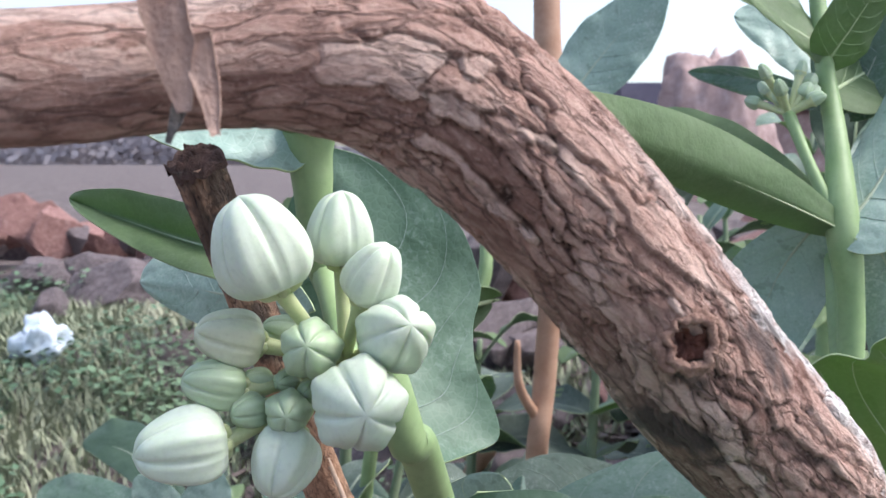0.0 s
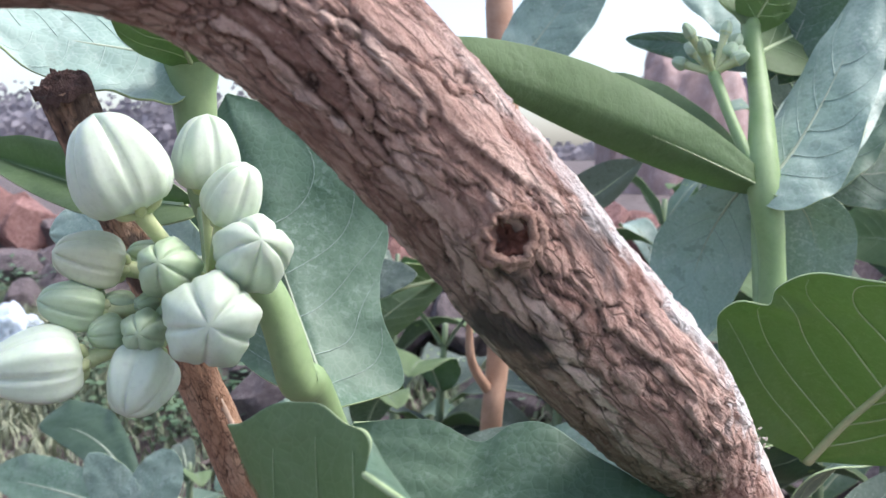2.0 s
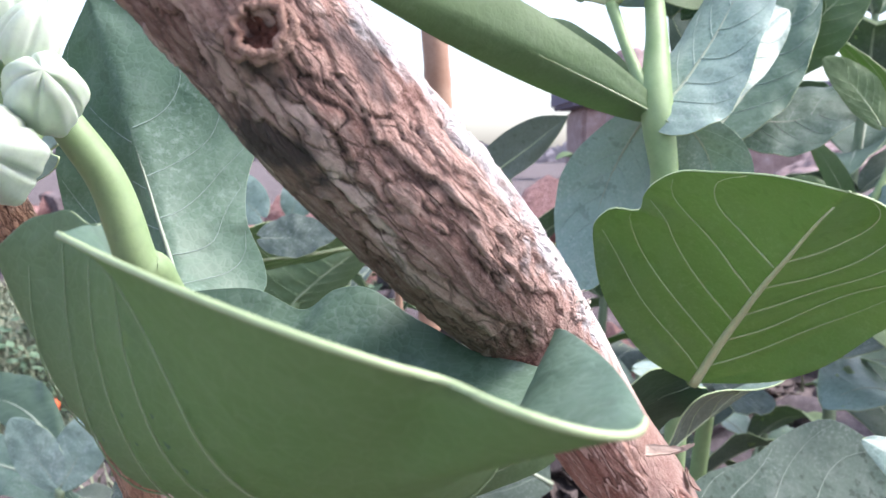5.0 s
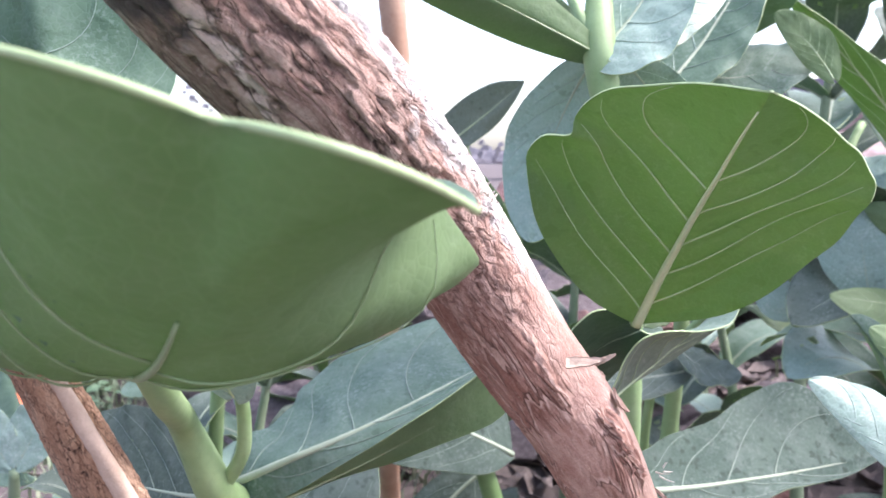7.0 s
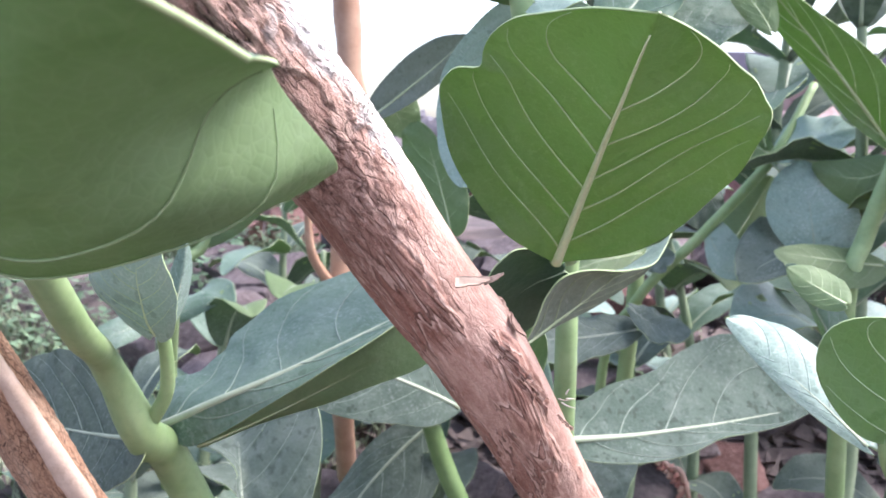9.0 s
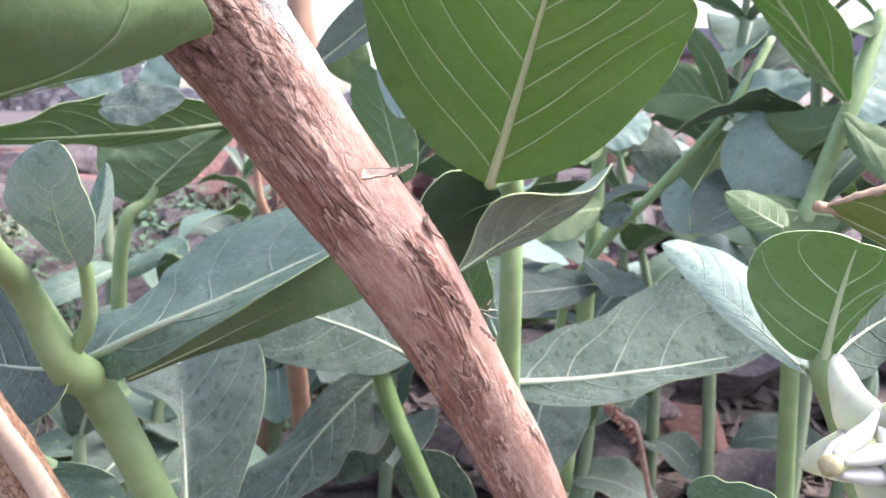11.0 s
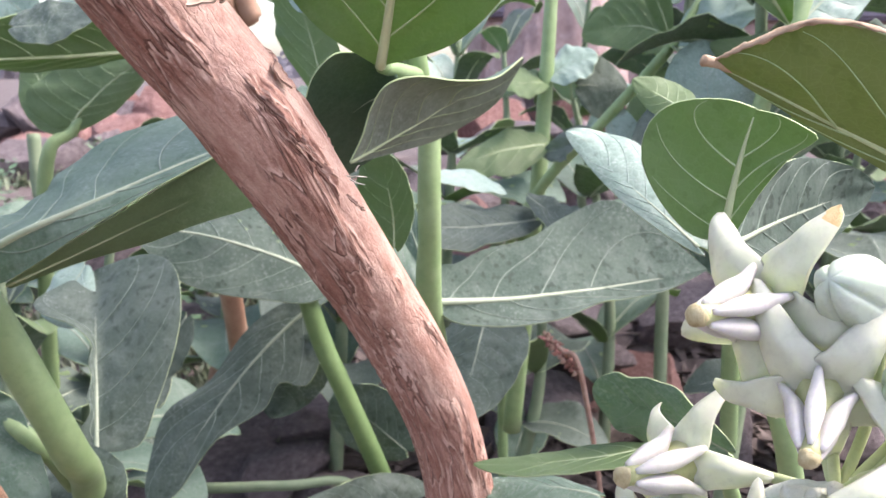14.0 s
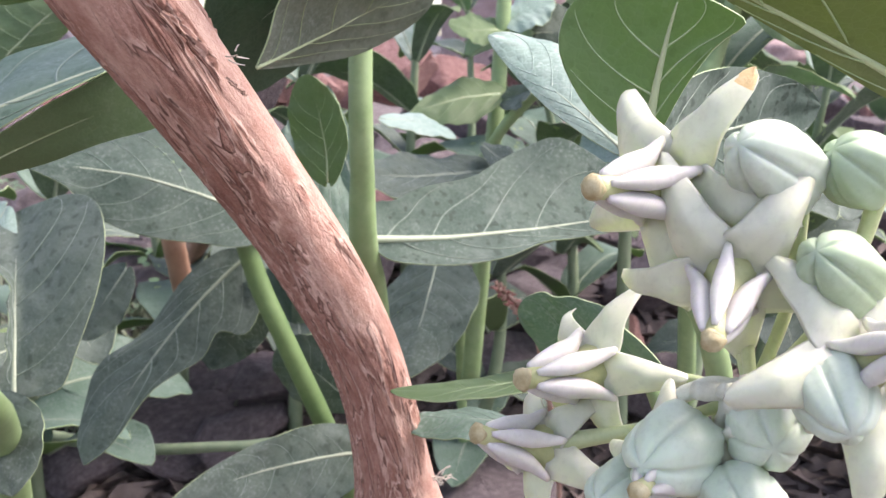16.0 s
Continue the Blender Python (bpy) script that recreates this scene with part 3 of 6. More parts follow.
def flower(plant, centre, head, size, spin=0.0, hub=None, droop=0.35, label="", tip_mat=None, aim=None):
    """An open crown flower: five spread fleshy petals round a five-winged crown."""
    c, hd = Vector(centre), Vector(head)
    ax = (hd - c)
    h = ax.length
    ax.normalize()
    sx = ax.orthogonal().normalized()
    if aim is not None:
        sx = Vector(aim) - c
        sx = (sx - ax * sx.dot(ax)).normalized()
    sy = ax.cross(sx)
    bm = tube([c - ax * h * 0.1, c + ax * h * 0.15, c + ax * h * 0.5, c + ax * h], [h * 0.30, h * 0.20, h * 0.12, h * 0.11], 4, 15)
    ob = part("flower", bm, THROAT, plant, label)
    for k in range(5):
        an = spin + 2 * math.pi * k / 5
        d = sx * math.cos(an) + sy * math.sin(an)
        e = ax.cross(d)
        bm = bmesh.new()
        ns, nr = 20, 16
        rings = []
        curl = droop * (0.7 + 0.6 * noise.noise(Vector((k * 3.1, spin, 2.0))))
        twist = 1.2 * noise.noise(Vector((k * 1.7 + size * 900, spin * 2, 5.0)))
        hook = 0.30 + 0.55 * noise.noise(Vector((k * 2.3 + size * 700, 1.0, 8.0)))
        for i in range(ns + 1):
            s = i / ns
            half = size * (0.215 * (1 - s) ** 1.2 + 0.088 * (1 - s ** 6) ** 0.5) * (0.80 + 0.20 * min(1, s * 4))
            tk = size * (0.016 + 0.030 * s * s) * (1 - s ** 8) ** 0.5
            mid = c + d * (size * (0.08 + 0.92 * s - 0.16 * hook * s ** 4)) + ax * (size * (0.08 * math.sin(math.pi * s) - curl * s * s - hook * 0.30 * s ** 4 - 0.06))
            ee = e * math.cos(twist * s) + ax * math.sin(twist * s)
            oo = ax * math.cos(twist * s) - e * math.sin(twist * s)
            ring = []
            for j in range(nr):
                b = 2 * math.pi * j / nr
                u = math.cos(b)
                ring.append(bm.verts.new(mid + ee * (half * u) + oo * (math.sin(b) * tk * (1 + 0.5 * u * u) - half * (0.15 + 0.75 * s) * u * u - 0.10 * half * math.cos(3 * math.pi * u) * (1 - s) + 0.05 * size * noise.noise(Vector((s * 4, u * 1.5 + k * 5, size * 300))))))
            rings.append(ring)
        for a, g in zip(rings, rings[1:]):
            for j in range(nr):
                bm.faces.new((a[j], a[(j + 1) % nr], g[(j + 1) % nr], g[j]))
        bm.faces.new(list(reversed(rings[0])))
        bm.faces.new(rings[-1])
        bmesh.ops.recalc_face_normals(bm, faces=bm.faces)
        pet = part("petal", bm, [PETAL, DRY_TIP], ob)
        if tip_mat == k:
            for poly in pet.data.polygons:
                if poly.index > ns * nr * 0.86 and poly.index % nr in (3, 4, 5, 6, 7):
                    poly.material_index = 1
        # a wing of the crown between the petals
        f = sx * math.cos(an + 0.63) + sy * math.sin(an + 0.63)
        g = ax.cross(f)
        bm = bmesh.new()
        rings = []
        for i in range(13):
            x = i / 12
            core = c + ax * (h * (-0.02 + 0.90 * x)) + f * (h * (0.30 - 0.20 * x ** 0.8 + 0.10 * math.exp(-(x * 6) ** 2)))
            deep, wide = h * (0.050 + 0.085 * math.sin(math.pi * min(1, x * 0.9 + 0.08))), h * (0.020 + 0.085 * math.sin(math.pi * (0.1 + 0.85 * x)) ** 1.3)
            rings.append([bm.verts.new(core + f * (math.cos(b) * deep) + g * (math.sin(b) * wide * (1 + 0.35 * math.cos(b)))) for b in (2 * math.pi * q / 14 for q in range(14))])
        for a, q in zip(rings, rings[1:]):
            for j in range(14):
                bm.faces.new((a[j], a[(j + 1) % 14], q[(j + 1) % 14], q[j]))
        bm.faces.new(list(reversed(rings[0])))
        bm.faces.new(rings[-1])
        bmesh.ops.recalc_face_normals(bm, faces=bm.faces)
        part("corona_lobe", bm, CORONA, ob)
    part("stigma", tube([c + ax * h * 0.92, c + ax * h * 1.0, c + ax * h * 1.07], [h * 0.09, h * 0.125, h * 0.07], 4, 10, None, 0.35, size * 500), STIGMA, ob)
    if hub is not None:
        part("pedicel", tube([hub, (Vector(hub) + c) * 0.5 - ax * h * 0.3, c], [0.0012, 0.0012, 0.0022], 5, 10), PEDICEL, ob)
    return ob


def bark_tube(points, radii, n, sides, depth, grain, seed, swell=(), smooth_below=-9.0, scars=(), sleek=0.0, ragged=None, pale_heights=None):
    """A woody limb with plated, flaking bark. smooth_below: the height under which the skin is young and pinkish;
    sleek: the length at the start with shallow bark; ragged: a stretch of heights with a shaggy strip on the sunny
    side; pale_heights: heights with a whitish strip on the right."""
    line = spline([(*p, r) for p, r in zip(points, radii)], n)
    bm = bmesh.new()
    keys = ("relief", "plate", "young", "chip", "scar", "pale_strip")
    lay = {k: bm.verts.layers.float.new(k) for k in keys}
    grn = bm.verts.layers.float_vector.new("grain")
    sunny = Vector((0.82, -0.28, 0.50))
    rings, side, along = [], None, 0.0

    def clamp(q):
        return min(1.0, max(0.0, q))

    def cells(x, y, z):
        """Depth into a plate, and that plate's own random number."""
        far, near = noise.voronoi(Vector((x, y, z)))
        c = near[0]
        return far[1] - far[0], (math.sin(c.x * 12.99 + c.y * 78.23 + c.z * 37.7) * 437.585) % 1.0, c

    for i, q in enumerate(line):
        a, c = line[max(i - 1, 0)], line[min(i + 1, len(line) - 1)]
        d = Vector(c[:3] - a[:3]).normalized()
        if i:
            along += float(np.linalg.norm(line[i][:3] - line[i - 1][:3]))
        if side is None:
            side = d.orthogonal().normalized()
        side = (side - d * side.dot(d)).normalized()
        up = d.cross(side)
        height = float(q[2])
        ring = []
        for k in range(sides):
            an = 2 * math.pi * k / sides
            o = side * math.cos(an) + up * math.sin(an)
            r = float(q[3])
            x, y = math.cos(an) * r * grain, math.sin(an) * r * grain
            z = along * grain + seed
            w = noise.noise_vector(Vector((x * 0.55, y * 0.55, z * 0.30)))
            w2 = noise.noise_vector(Vector((x * 2.2, y * 2.2, z * 1.3)))
            young = clamp((smooth_below + 0.012 * w.z - height) / 0.03)
            px, py = x * 1.0 + w.x * 0.8 + w2.x * 0.30, y * 1.0 + w.y * 0.8 + w2.y * 0.30
            big, tint, core = cells(px, py, z * 0.16 + w2.z * 0.22)
            tilt = (px - core.x) * -math.sin(an) + (py - core.y) * math.cos(an)
            small, tint2, core = cells(x * 2.0 + w.y * 0.9 + w2.y * 0.45, y * 2.0 + w.z * 0.9 + w2.z * 0.45, z * 0.20 + w2.x * 0.35 + 40)
            grit = noise.noise(Vector((x * 5, y * 5, z * 2.4)))
            crack = clamp(big / 0.085)
            shut = clamp(0.5 + 1.5 * noise.noise(Vector((x * 0.5, y * 0.5, z * 0.2 + 9))))
            crack = crack + (1 - crack) * 0.22 * shut
            calm = 0.12 + 0.88 * clamp((along - sleek) / 0.02) if sleek else 1.0
            rough = (0.42 + 0.24 * tint + 0.30 * tilt + 0.16 * tint2 * clamp(small / 0.15) + 0.06 * grit) * crack ** 0.7
            rough = 0.46 + (rough - 0.46) * calm
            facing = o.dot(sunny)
            # young skin: smooth, with patches of thin torn chips that thicken along the ragged strip and on the shady
            # side, painting its shade
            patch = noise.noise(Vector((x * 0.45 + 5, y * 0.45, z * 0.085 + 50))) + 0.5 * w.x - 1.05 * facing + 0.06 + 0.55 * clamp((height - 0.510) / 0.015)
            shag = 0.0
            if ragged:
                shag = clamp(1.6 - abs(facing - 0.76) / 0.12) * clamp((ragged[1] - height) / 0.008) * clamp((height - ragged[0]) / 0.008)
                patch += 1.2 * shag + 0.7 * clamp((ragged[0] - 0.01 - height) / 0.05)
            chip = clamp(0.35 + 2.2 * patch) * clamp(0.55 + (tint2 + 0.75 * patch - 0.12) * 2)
            lift = chip * (0.20 + 0.10 * tint2 + 0.12 * clamp(small / 0.25) + 1.1 * shag * tint * clamp(small / 0.12))
            skin = 0.40 + 0.95 * lift * (0.4 + 0.6 * clamp(small / 0.16)) + 0.03 * grit - (0.05 + 0.28 * shag) * chip * (1 - clamp(small / 0.075)) * clamp(0.75 + 1.5 * w.z)
            val = rough * (1 - young) + skin * young
            lump = noise.noise(Vector((x * 0.16, y * 0.16, z * 0.07)))
            bark = depth
            r = r * (1 + 0.05 * lump) + bark * (val - 0.5)
            pt = Vector(q[:3]) + o * r
            for (sc, sr, sh) in swell:
                dd = (pt - Vector(sc)).length
                pt = pt + o * (sh * math.exp(-(dd / sr) ** 2))
            burn = 0.0
            for (sc, sr) in scars:
                dd = (pt - Vector(sc)).length / sr + 1.4 * noise.noise(Vector((x * 0.9, y * 0.9, z * 0.4))) + 0.6 * noise.noise(Vector((x * 3, y * 3, z * 2)))
                burn = max(burn, clamp(1.5 - 1.3 * dd))
            pale_strip = 0.0
            if pale_heights:
                pale_strip = clamp((o.dot(Vector((0.95, 0.02, 0.30))) - 0.75 - 0.12 * clamp((0.55 - height) / 0.02) + 0.14 * w.y + 0.14 * w2.x) / 0.14) * clamp((height - pale_heights[0]) / 0.02) * clamp((pale_heights[1] - height) / 0.03)
            v = bm.verts.new(pt)
            for key, value in zip(keys, (val, tint * (1 - young) + tint2 * young, young, chip, burn * 0.8, pale_strip)):
                v[lay[key]] = value
            v[grn] = Vector((x, y, z))
            ring.append(v)
        rings.append(ring)
    for a, c in zip(rings, rings[1:]):
        for k in range(sides):
            bm.faces.new((a[k], a[(k + 1) % sides], c[(k + 1) % sides], c[k]))
    bm.faces.new(list(reversed(rings[0])))
    bm.faces.new(rings[-1])
    return bm


# ---- ground, distance ----
def ground_height(x, y):
    h = 0.04 * noise.noise(Vector((x * 1.1, y * 1.1, 3.1))) + 0.015 * noise.noise(Vector((x * 5, y * 5, 1.1)))
    k = min(1.0, max(0.0, (y - 0.6) / 1.3))
    d = math.hypot(x, y)
    return h * min(1, 4 / (d + 0.1)) + 0.04 + 0.26 * k * k * (3 - 2 * k)


def sheet_ground():
    bm = bmesh.new()
    radii = [0.0] + [0.12 * 1.13 ** k for k in range(90)]
    rings = []
    n = 96
    centre = bm.verts.new((0, 0.3, ground_height(0, 0.3)))
    for r in radii[1:]:
        ring = []
        for k in range(n):
            an = 2 * math.pi * k / n
            x, y = math.cos(an) * r, 0.3 + math.sin(an) * r
            ring.append(bm.verts.new((x, y, ground_height(x, y))))
        rings.append(ring)
    for k in range(n):
        bm.faces.new((centre, rings[0][k], rings[0][(k + 1) % n]))
    for a, c in zip(rings, rings[1:]):
        for k in range(n):
            bm.faces.new((a[k], c[k], c[(k + 1) % n], a[(k + 1) % n]))
    return tagged(new("ground", finish(bm, "ground", SOIL)), "dry brown field soil strewn with litter and stones", "ground", kind="structure")


sheet_ground()


def rock_mesh(seed, mat):
    """A broken stone: a ball cut by planes, with a rough skin."""
    r = random.Random(seed * 13 + 5)
    bm = bmesh.new()
    bmesh.ops.create_icosphere(bm, subdivisions=4, radius=1.15)
    cuts = []
    for _ in range(13):
        d = Vector((r.gauss(0, 1), r.gauss(0, 1), r.gauss(0, 1))).normalized()
        cuts.append((d, r.uniform(0.55, 0.9)))
    for v in bm.verts:
        p = v.co.copy()
        for d, h in cuts:
            k = p.dot(d) - h
            if k > 0:
                p -= d * k
        v.co = p * (1 + 0.05 * noise.noise(p * 3.0 + Vector((seed, 0, 0))) + 0.025 * noise.noise(p * 9.0))
    return finish(bm, "rock", mat, smooth=False)


ROCKS = [rock_mesh(k, m) for k, m in enumerate((ROCK_GREY, ROCK_RED, ROCK_GREY, ROCK_RED, ROCK_GREY, ROCK_GREY, ROCK_RED))]


def rock(x, y, size, kind, turn, sink=0.25, z=None, flat=0.7):
    ob = new("rock", ROCKS[kind])
    ob.location = (x, y, (ground_height(x, y) if z is None else z) + size * flat * (0.8 - sink))
    ob.scale = (size, size * (0.7 + 0.3 * math.sin(turn * 5)), size * flat)
    ob.rotation_euler = (0.2 * math.sin(turn * 3), 0.2 * math.cos(turn * 7), turn)
    red = kind in (1, 3, 6)
    return tagged(ob, "rough reddish laterite stone in a rubble heap" if red else "rough purplish grey stone lying on the ground", "stone", "rubble stones")


rng = random.Random(4)
# rubble heap behind the plants
for k in range(150):
    x = rng.uniform(-1.6, 1.9)
    y = rng.uniform(1.35, 2.35)
    s = rng.uniform(0.05, 0.13)
    if (x - 0.15) ** 2 / 3.0 + (y - 1.85) ** 2 / 0.3 > rng.uniform(0.6, 1.2):
        y += rng.uniform(-0.25, 0.45)
    up = max(0.0, 0.15 - 0.35 * abs(y - 1.95)) * rng.uniform(0.2, 1.0)
    kind = rng.choice((1, 3, 6, 3, 0)) if y > 1.8 else rng.choice((0, 2, 4, 5, 6))
    if x < -0.2:
        y = y * 1.15 + 0.35
    rock(x, y, s, kind, rng.uniform(0, 6), 0.5, ground_height(x, y) + up)
for x, y, size, turn in ((-0.06, 2.02, 0.100, 0.4), (-0.16, 1.90, 0.085, 2.1), (-0.27, 2.14, 0.105, 3.0), (-0.37, 2.30, 0.10, 1.2), (-0.04, 2.25, 0.11, 5.0), (-0.46, 2.16, 0.075, 4.2)):
    rock(x, y, size, 3 if size > 0.09 else 1, turn, 0.35, None, 0.85)
# flat slabs and stones under and behind the shrub
for k in range(80):
    x = rng.uniform(-0.25, 1.1)
    y = rng.uniform(0.60, 1.5)
    rock(x, y, rng.uniform(0.04, 0.10), rng.choice((0, 2, 4, 5)), rng.uniform(0, 6), 0.4, None, 0.45)


def scatter_stuff(name, mat, label, category, count, area, make, seed):
    r = random.Random(seed)
    bm = bmesh.new()
    for _ in range(count):
        x, y = r.uniform(area[0], area[1]), r.uniform(area[2], area[3])
        u, v = (x - (area[0] + area[1]) / 2) * 2 / (area[1] - area[0]), (y - (area[2] + area[3]) / 2) * 2 / (area[3] - area[2])
        if u * u + v * v > r.uniform(0.35, 1.0) + 0.5 * noise.noise(Vector((x * 3, y * 3, seed))):
            continue
        make(bm, r, x, y)
    return tagged(new(name, finish(bm, name, mat)), label, category, kind="stuff")


def blade_of_grass(bm, r, x, y):
    if noise.noise(Vector((x * 1.6, y * 2.2, 8.0))) < -0.38 + 0.25 * r.random():
        return
    z = ground_height(x, y)
    h, a, w = r.uniform(0.010, 0.055), r.uniform(0, 6.28), r.uniform(0.0012, 0.004)
    d = Vector((math.cos(a), math.sin(a), 0))
    e = Vector((-d.y, d.x, 0))
    p0 = Vector((x, y, z - 0.01))
    p1 = p0 + Vector((0, 0, h * 0.6)) + d * h * 0.15
    p2 = p0 + Vector((0, 0, h)) + d * h * r.uniform(0.3, 0.8)
    v = [bm.verts.new(q) for q in (p0 - e * w, p0 + e * w, p1 + e * w * 0.8, p1 - e * w * 0.8, p2)]
    bm.faces.new((v[0], v[1], v[2], v[3]))
    bm.faces.new((v[3], v[2], v[4]))


def litter_bit(bm, r, x, y):
    z = ground_height(x, y) + 0.004
    a, l, w = r.uniform(0, 6.28), r.uniform(0.01, 0.06), r.uniform(0.002, 0.012)
    d = Vector((math.cos(a), math.sin(a), r.uniform(-0.2, 0.5)))
    e = Vector((-math.sin(a), math.cos(a), r.uniform(-0.4, 0.4)))
    p = Vector((x, y, z))
    v = [bm.verts.new(q) for q in (p - d * l, p + e * w + Vector((0, 0, w)), p + d * l, p - e * w)]
    bm.faces.new(v)


scatter_stuff("grass", GRASS, "patchy green and straw coloured grass and weeds", "grass", 90000, (-1.75, 0.35, 0.75, 2.15), blade_of_grass, 5)
scatter_stuff("grass", GRASS, "thin weeds on the dry ground", "grass", 900, (0.1, 1.6, 1.2, 1.9), blade_of_grass, 6)


def weed_leaf(bm, r, x, y):
    if noise.noise(Vector((x * 3.1, y * 3.1, 21.0))) < 0.02:
        return
    a, l = r.uniform(0, 6.28), r.uniform(0.006, 0.020)
    d = Vector((math.cos(a), math.sin(a), r.uniform(-0.3, 0.6)))
    e = Vector((-math.sin(a), math.cos(a), r.uniform(-0.3, 0.3))) * (l * 0.38)
    p = Vector((x, y, ground_height(x, y) + r.uniform(0.01, 0.085)))
    v = [bm.verts.new(q) for q in (p, p + d * l * 0.45 + e, p + d * l, p + d * l * 0.45 - e)]
    bm.faces.new(v)


scatter_stuff("weeds", WEED, "low broad-leaved green weeds among the grass", "weeds", 34000, (-1.7, 0.3, 0.8, 2.1), weed_leaf, 11)
scatter_stuff("litter", DRY_LITTER, "dry leaf litter and twigs on the ground", "litter", 9000, (-0.65, 1.15, 0.15, 1.55), litter_bit, 7)


def far_trees():
    r = random.Random(9)
    bm = bmesh.new()
    for k in range(46):
        x = -60 + 130 * k / 45 + r.uniform(-2, 2)
        y = r.uniform(60, 80)
        h = r.uniform(2.2, 7.5) if x < -12 else r.uniform(0.8, 2.0)
        for j in range(900):
            c = Vector((x + r.gauss(0, 1.6), y + r.gauss(0, 1.2), max(0.2, r.gauss(h * 0.45, h * 0.22))))
            s = r.uniform(0.12, 0.30)
            q = Euler((1.57 + r.uniform(-0.4, 0.4), r.uniform(-0.4, 0.4), r.uniform(-0.4, 0.4))).to_matrix()
            v = [bm.verts.new(c + q @ Vector(o) * s) for o in ((-1, -0.6, 0), (1, -0.5, 0), (0.7, 0.8, 0), (-0.6, 0.7, 0.3))]
            bm.faces.new(v)
    return tagged(new("far_trees", finish(bm, "far_trees", FAR_TREE_HAZE)), "hazy row of distant bare trees on the horizon", "trees", kind="stuff")


far_trees()


def mound(cx, cy, wide, high, seed, label):
    bm = bmesh.new()
    bmesh.ops.create_icosphere(bm, subdivisions=5, radius=1.0)
    for v in bm.verts:
        p = v.co.copy()
        d = 0.22 * noise.noise(p * 1.5 + Vector((seed, 0, 0))) + 0.10 * noise.noise(p * 5 + Vector((0, seed, 0))) + 0.05 * noise.noise(p * 13)
        v.co = Vector((p.x * wide, p.y * wide * 0.7, p.z * high)) * (1 + d)
    ob = new("earth_mound", finish(bm, "earth_mound", EARTH))
    ob.location = (cx, cy, ground_height(cx, cy))
    return tagged(ob, label, "mound")


mound(2.15, 7.5, 0.55, 1.25, 2.0, "tall heap of pinkish brown earth in the field")
mound(5.2, 9.5, 1.2, 0.5, 4.0, "low heap of pinkish brown earth in the field")


def far_building():
    """A long low wall with a dark roof edge, far off across the field."""
    ob = thing("farm_building", (5.2, 12.6, 0.3), "long low pinkish building with a dark roof edge", "building")
    for name, mat, x0, x1, y0, y1, z0, z1 in (("wall", EARTH, 2.4, 8.6, 12.0, 13.2, 0.15, 1.26), ("roof", FAR_WALL, 2.2, 8.8, 11.8, 13.4, 1.26, 1.60)):
        bm = bmesh.new()
        bmesh.ops.create_cube(bm, size=1.0)
        for v in bm.verts:
            v.co = Vector(((x0 + x1) / 2 + v.co.x * (x1 - x0), (y0 + y1) / 2 + v.co.y * (y1 - y0), (z0 + z1) / 2 + v.co.z * (z1 - z0)))
        bmesh.ops.bevel(bm, geom=bm.edges[:], offset=0.05, segments=2, affect="EDGES")
        part(name, bm, mat, ob, smooth=False)


far_building()


# ---- the woody branch ----
BRANCH = [(-0.0664, 0.0909, 0.6251), (-0.0515, 0.0942, 0.6276), (-0.0394, 0.0983, 0.6288), (-0.0271, 0.1035, 0.6307), (-0.0147, 0.1087, 0.6325), (-0.0027, 0.1145, 0.6303),
          (0.0127, 0.1214, 0.6184), (0.0272, 0.1290, 0.6029), (0.0410, 0.1364, 0.5864), (0.0571, 0.1447, 0.5686),
          (0.0761, 0.1768, 0.5465), (0.0932, 0.1953, 0.5208), (0.1107, 0.2139, 0.4959), (0.1367, 0.2654, 0.4498), (0.1496, 0.2808, 0.4257), (0.1606, 0.2931, 0.4005),
          (0.1685, 0.3064, 0.3728), (0.1744, 0.3202, 0.3407), (0.1786, 0.3361, 0.3075), (0.1897, 0.3904, 0.2081), (0.2054, 0.4395, 0.0651)]
BRANCH_R = [0.0068, 0.0070, 0.0072, 0.0074, 0.0095, 0.0112, 0.0118, 0.0122, 0.0125, 0.0122, 0.0112, 0.0108, 0.0110, 0.0112, 0.0114, 0.0112, 0.0116, 0.0140, 0.0185, 0.024, 0.028]
branch = thing("woody_branch", BRANCH[-1], "thick bent woody branch with cracked pinkish brown bark", "branch")
KNOT = Vector((0.0318, 0.1173, 0.5966))
part("limb", bark_tube(BRANCH, BRANCH_R, 60, 220, 0.0016, 230, 2.0, smooth_below=0.556, sleek=0.045, ragged=(0.478, 0.512), pale_heights=(0.520, 0.618), scars=(((0.0404, 0.1237, 0.5864), 0.0098), ((0.0312, 0.1254, 0.5817), 0.0044), ((0.0305, 0.1184, 0.5929), 0.0022), ((0.0232, 0.1159, 0.6132), 0.002)), swell=((KNOT, 0.0055, 0.0018), (KNOT, 0.0021, -0.0034), (Vector((0.0380, 0.1245, 0.5844)), 0.008, 0.0014))), BARK, branch)


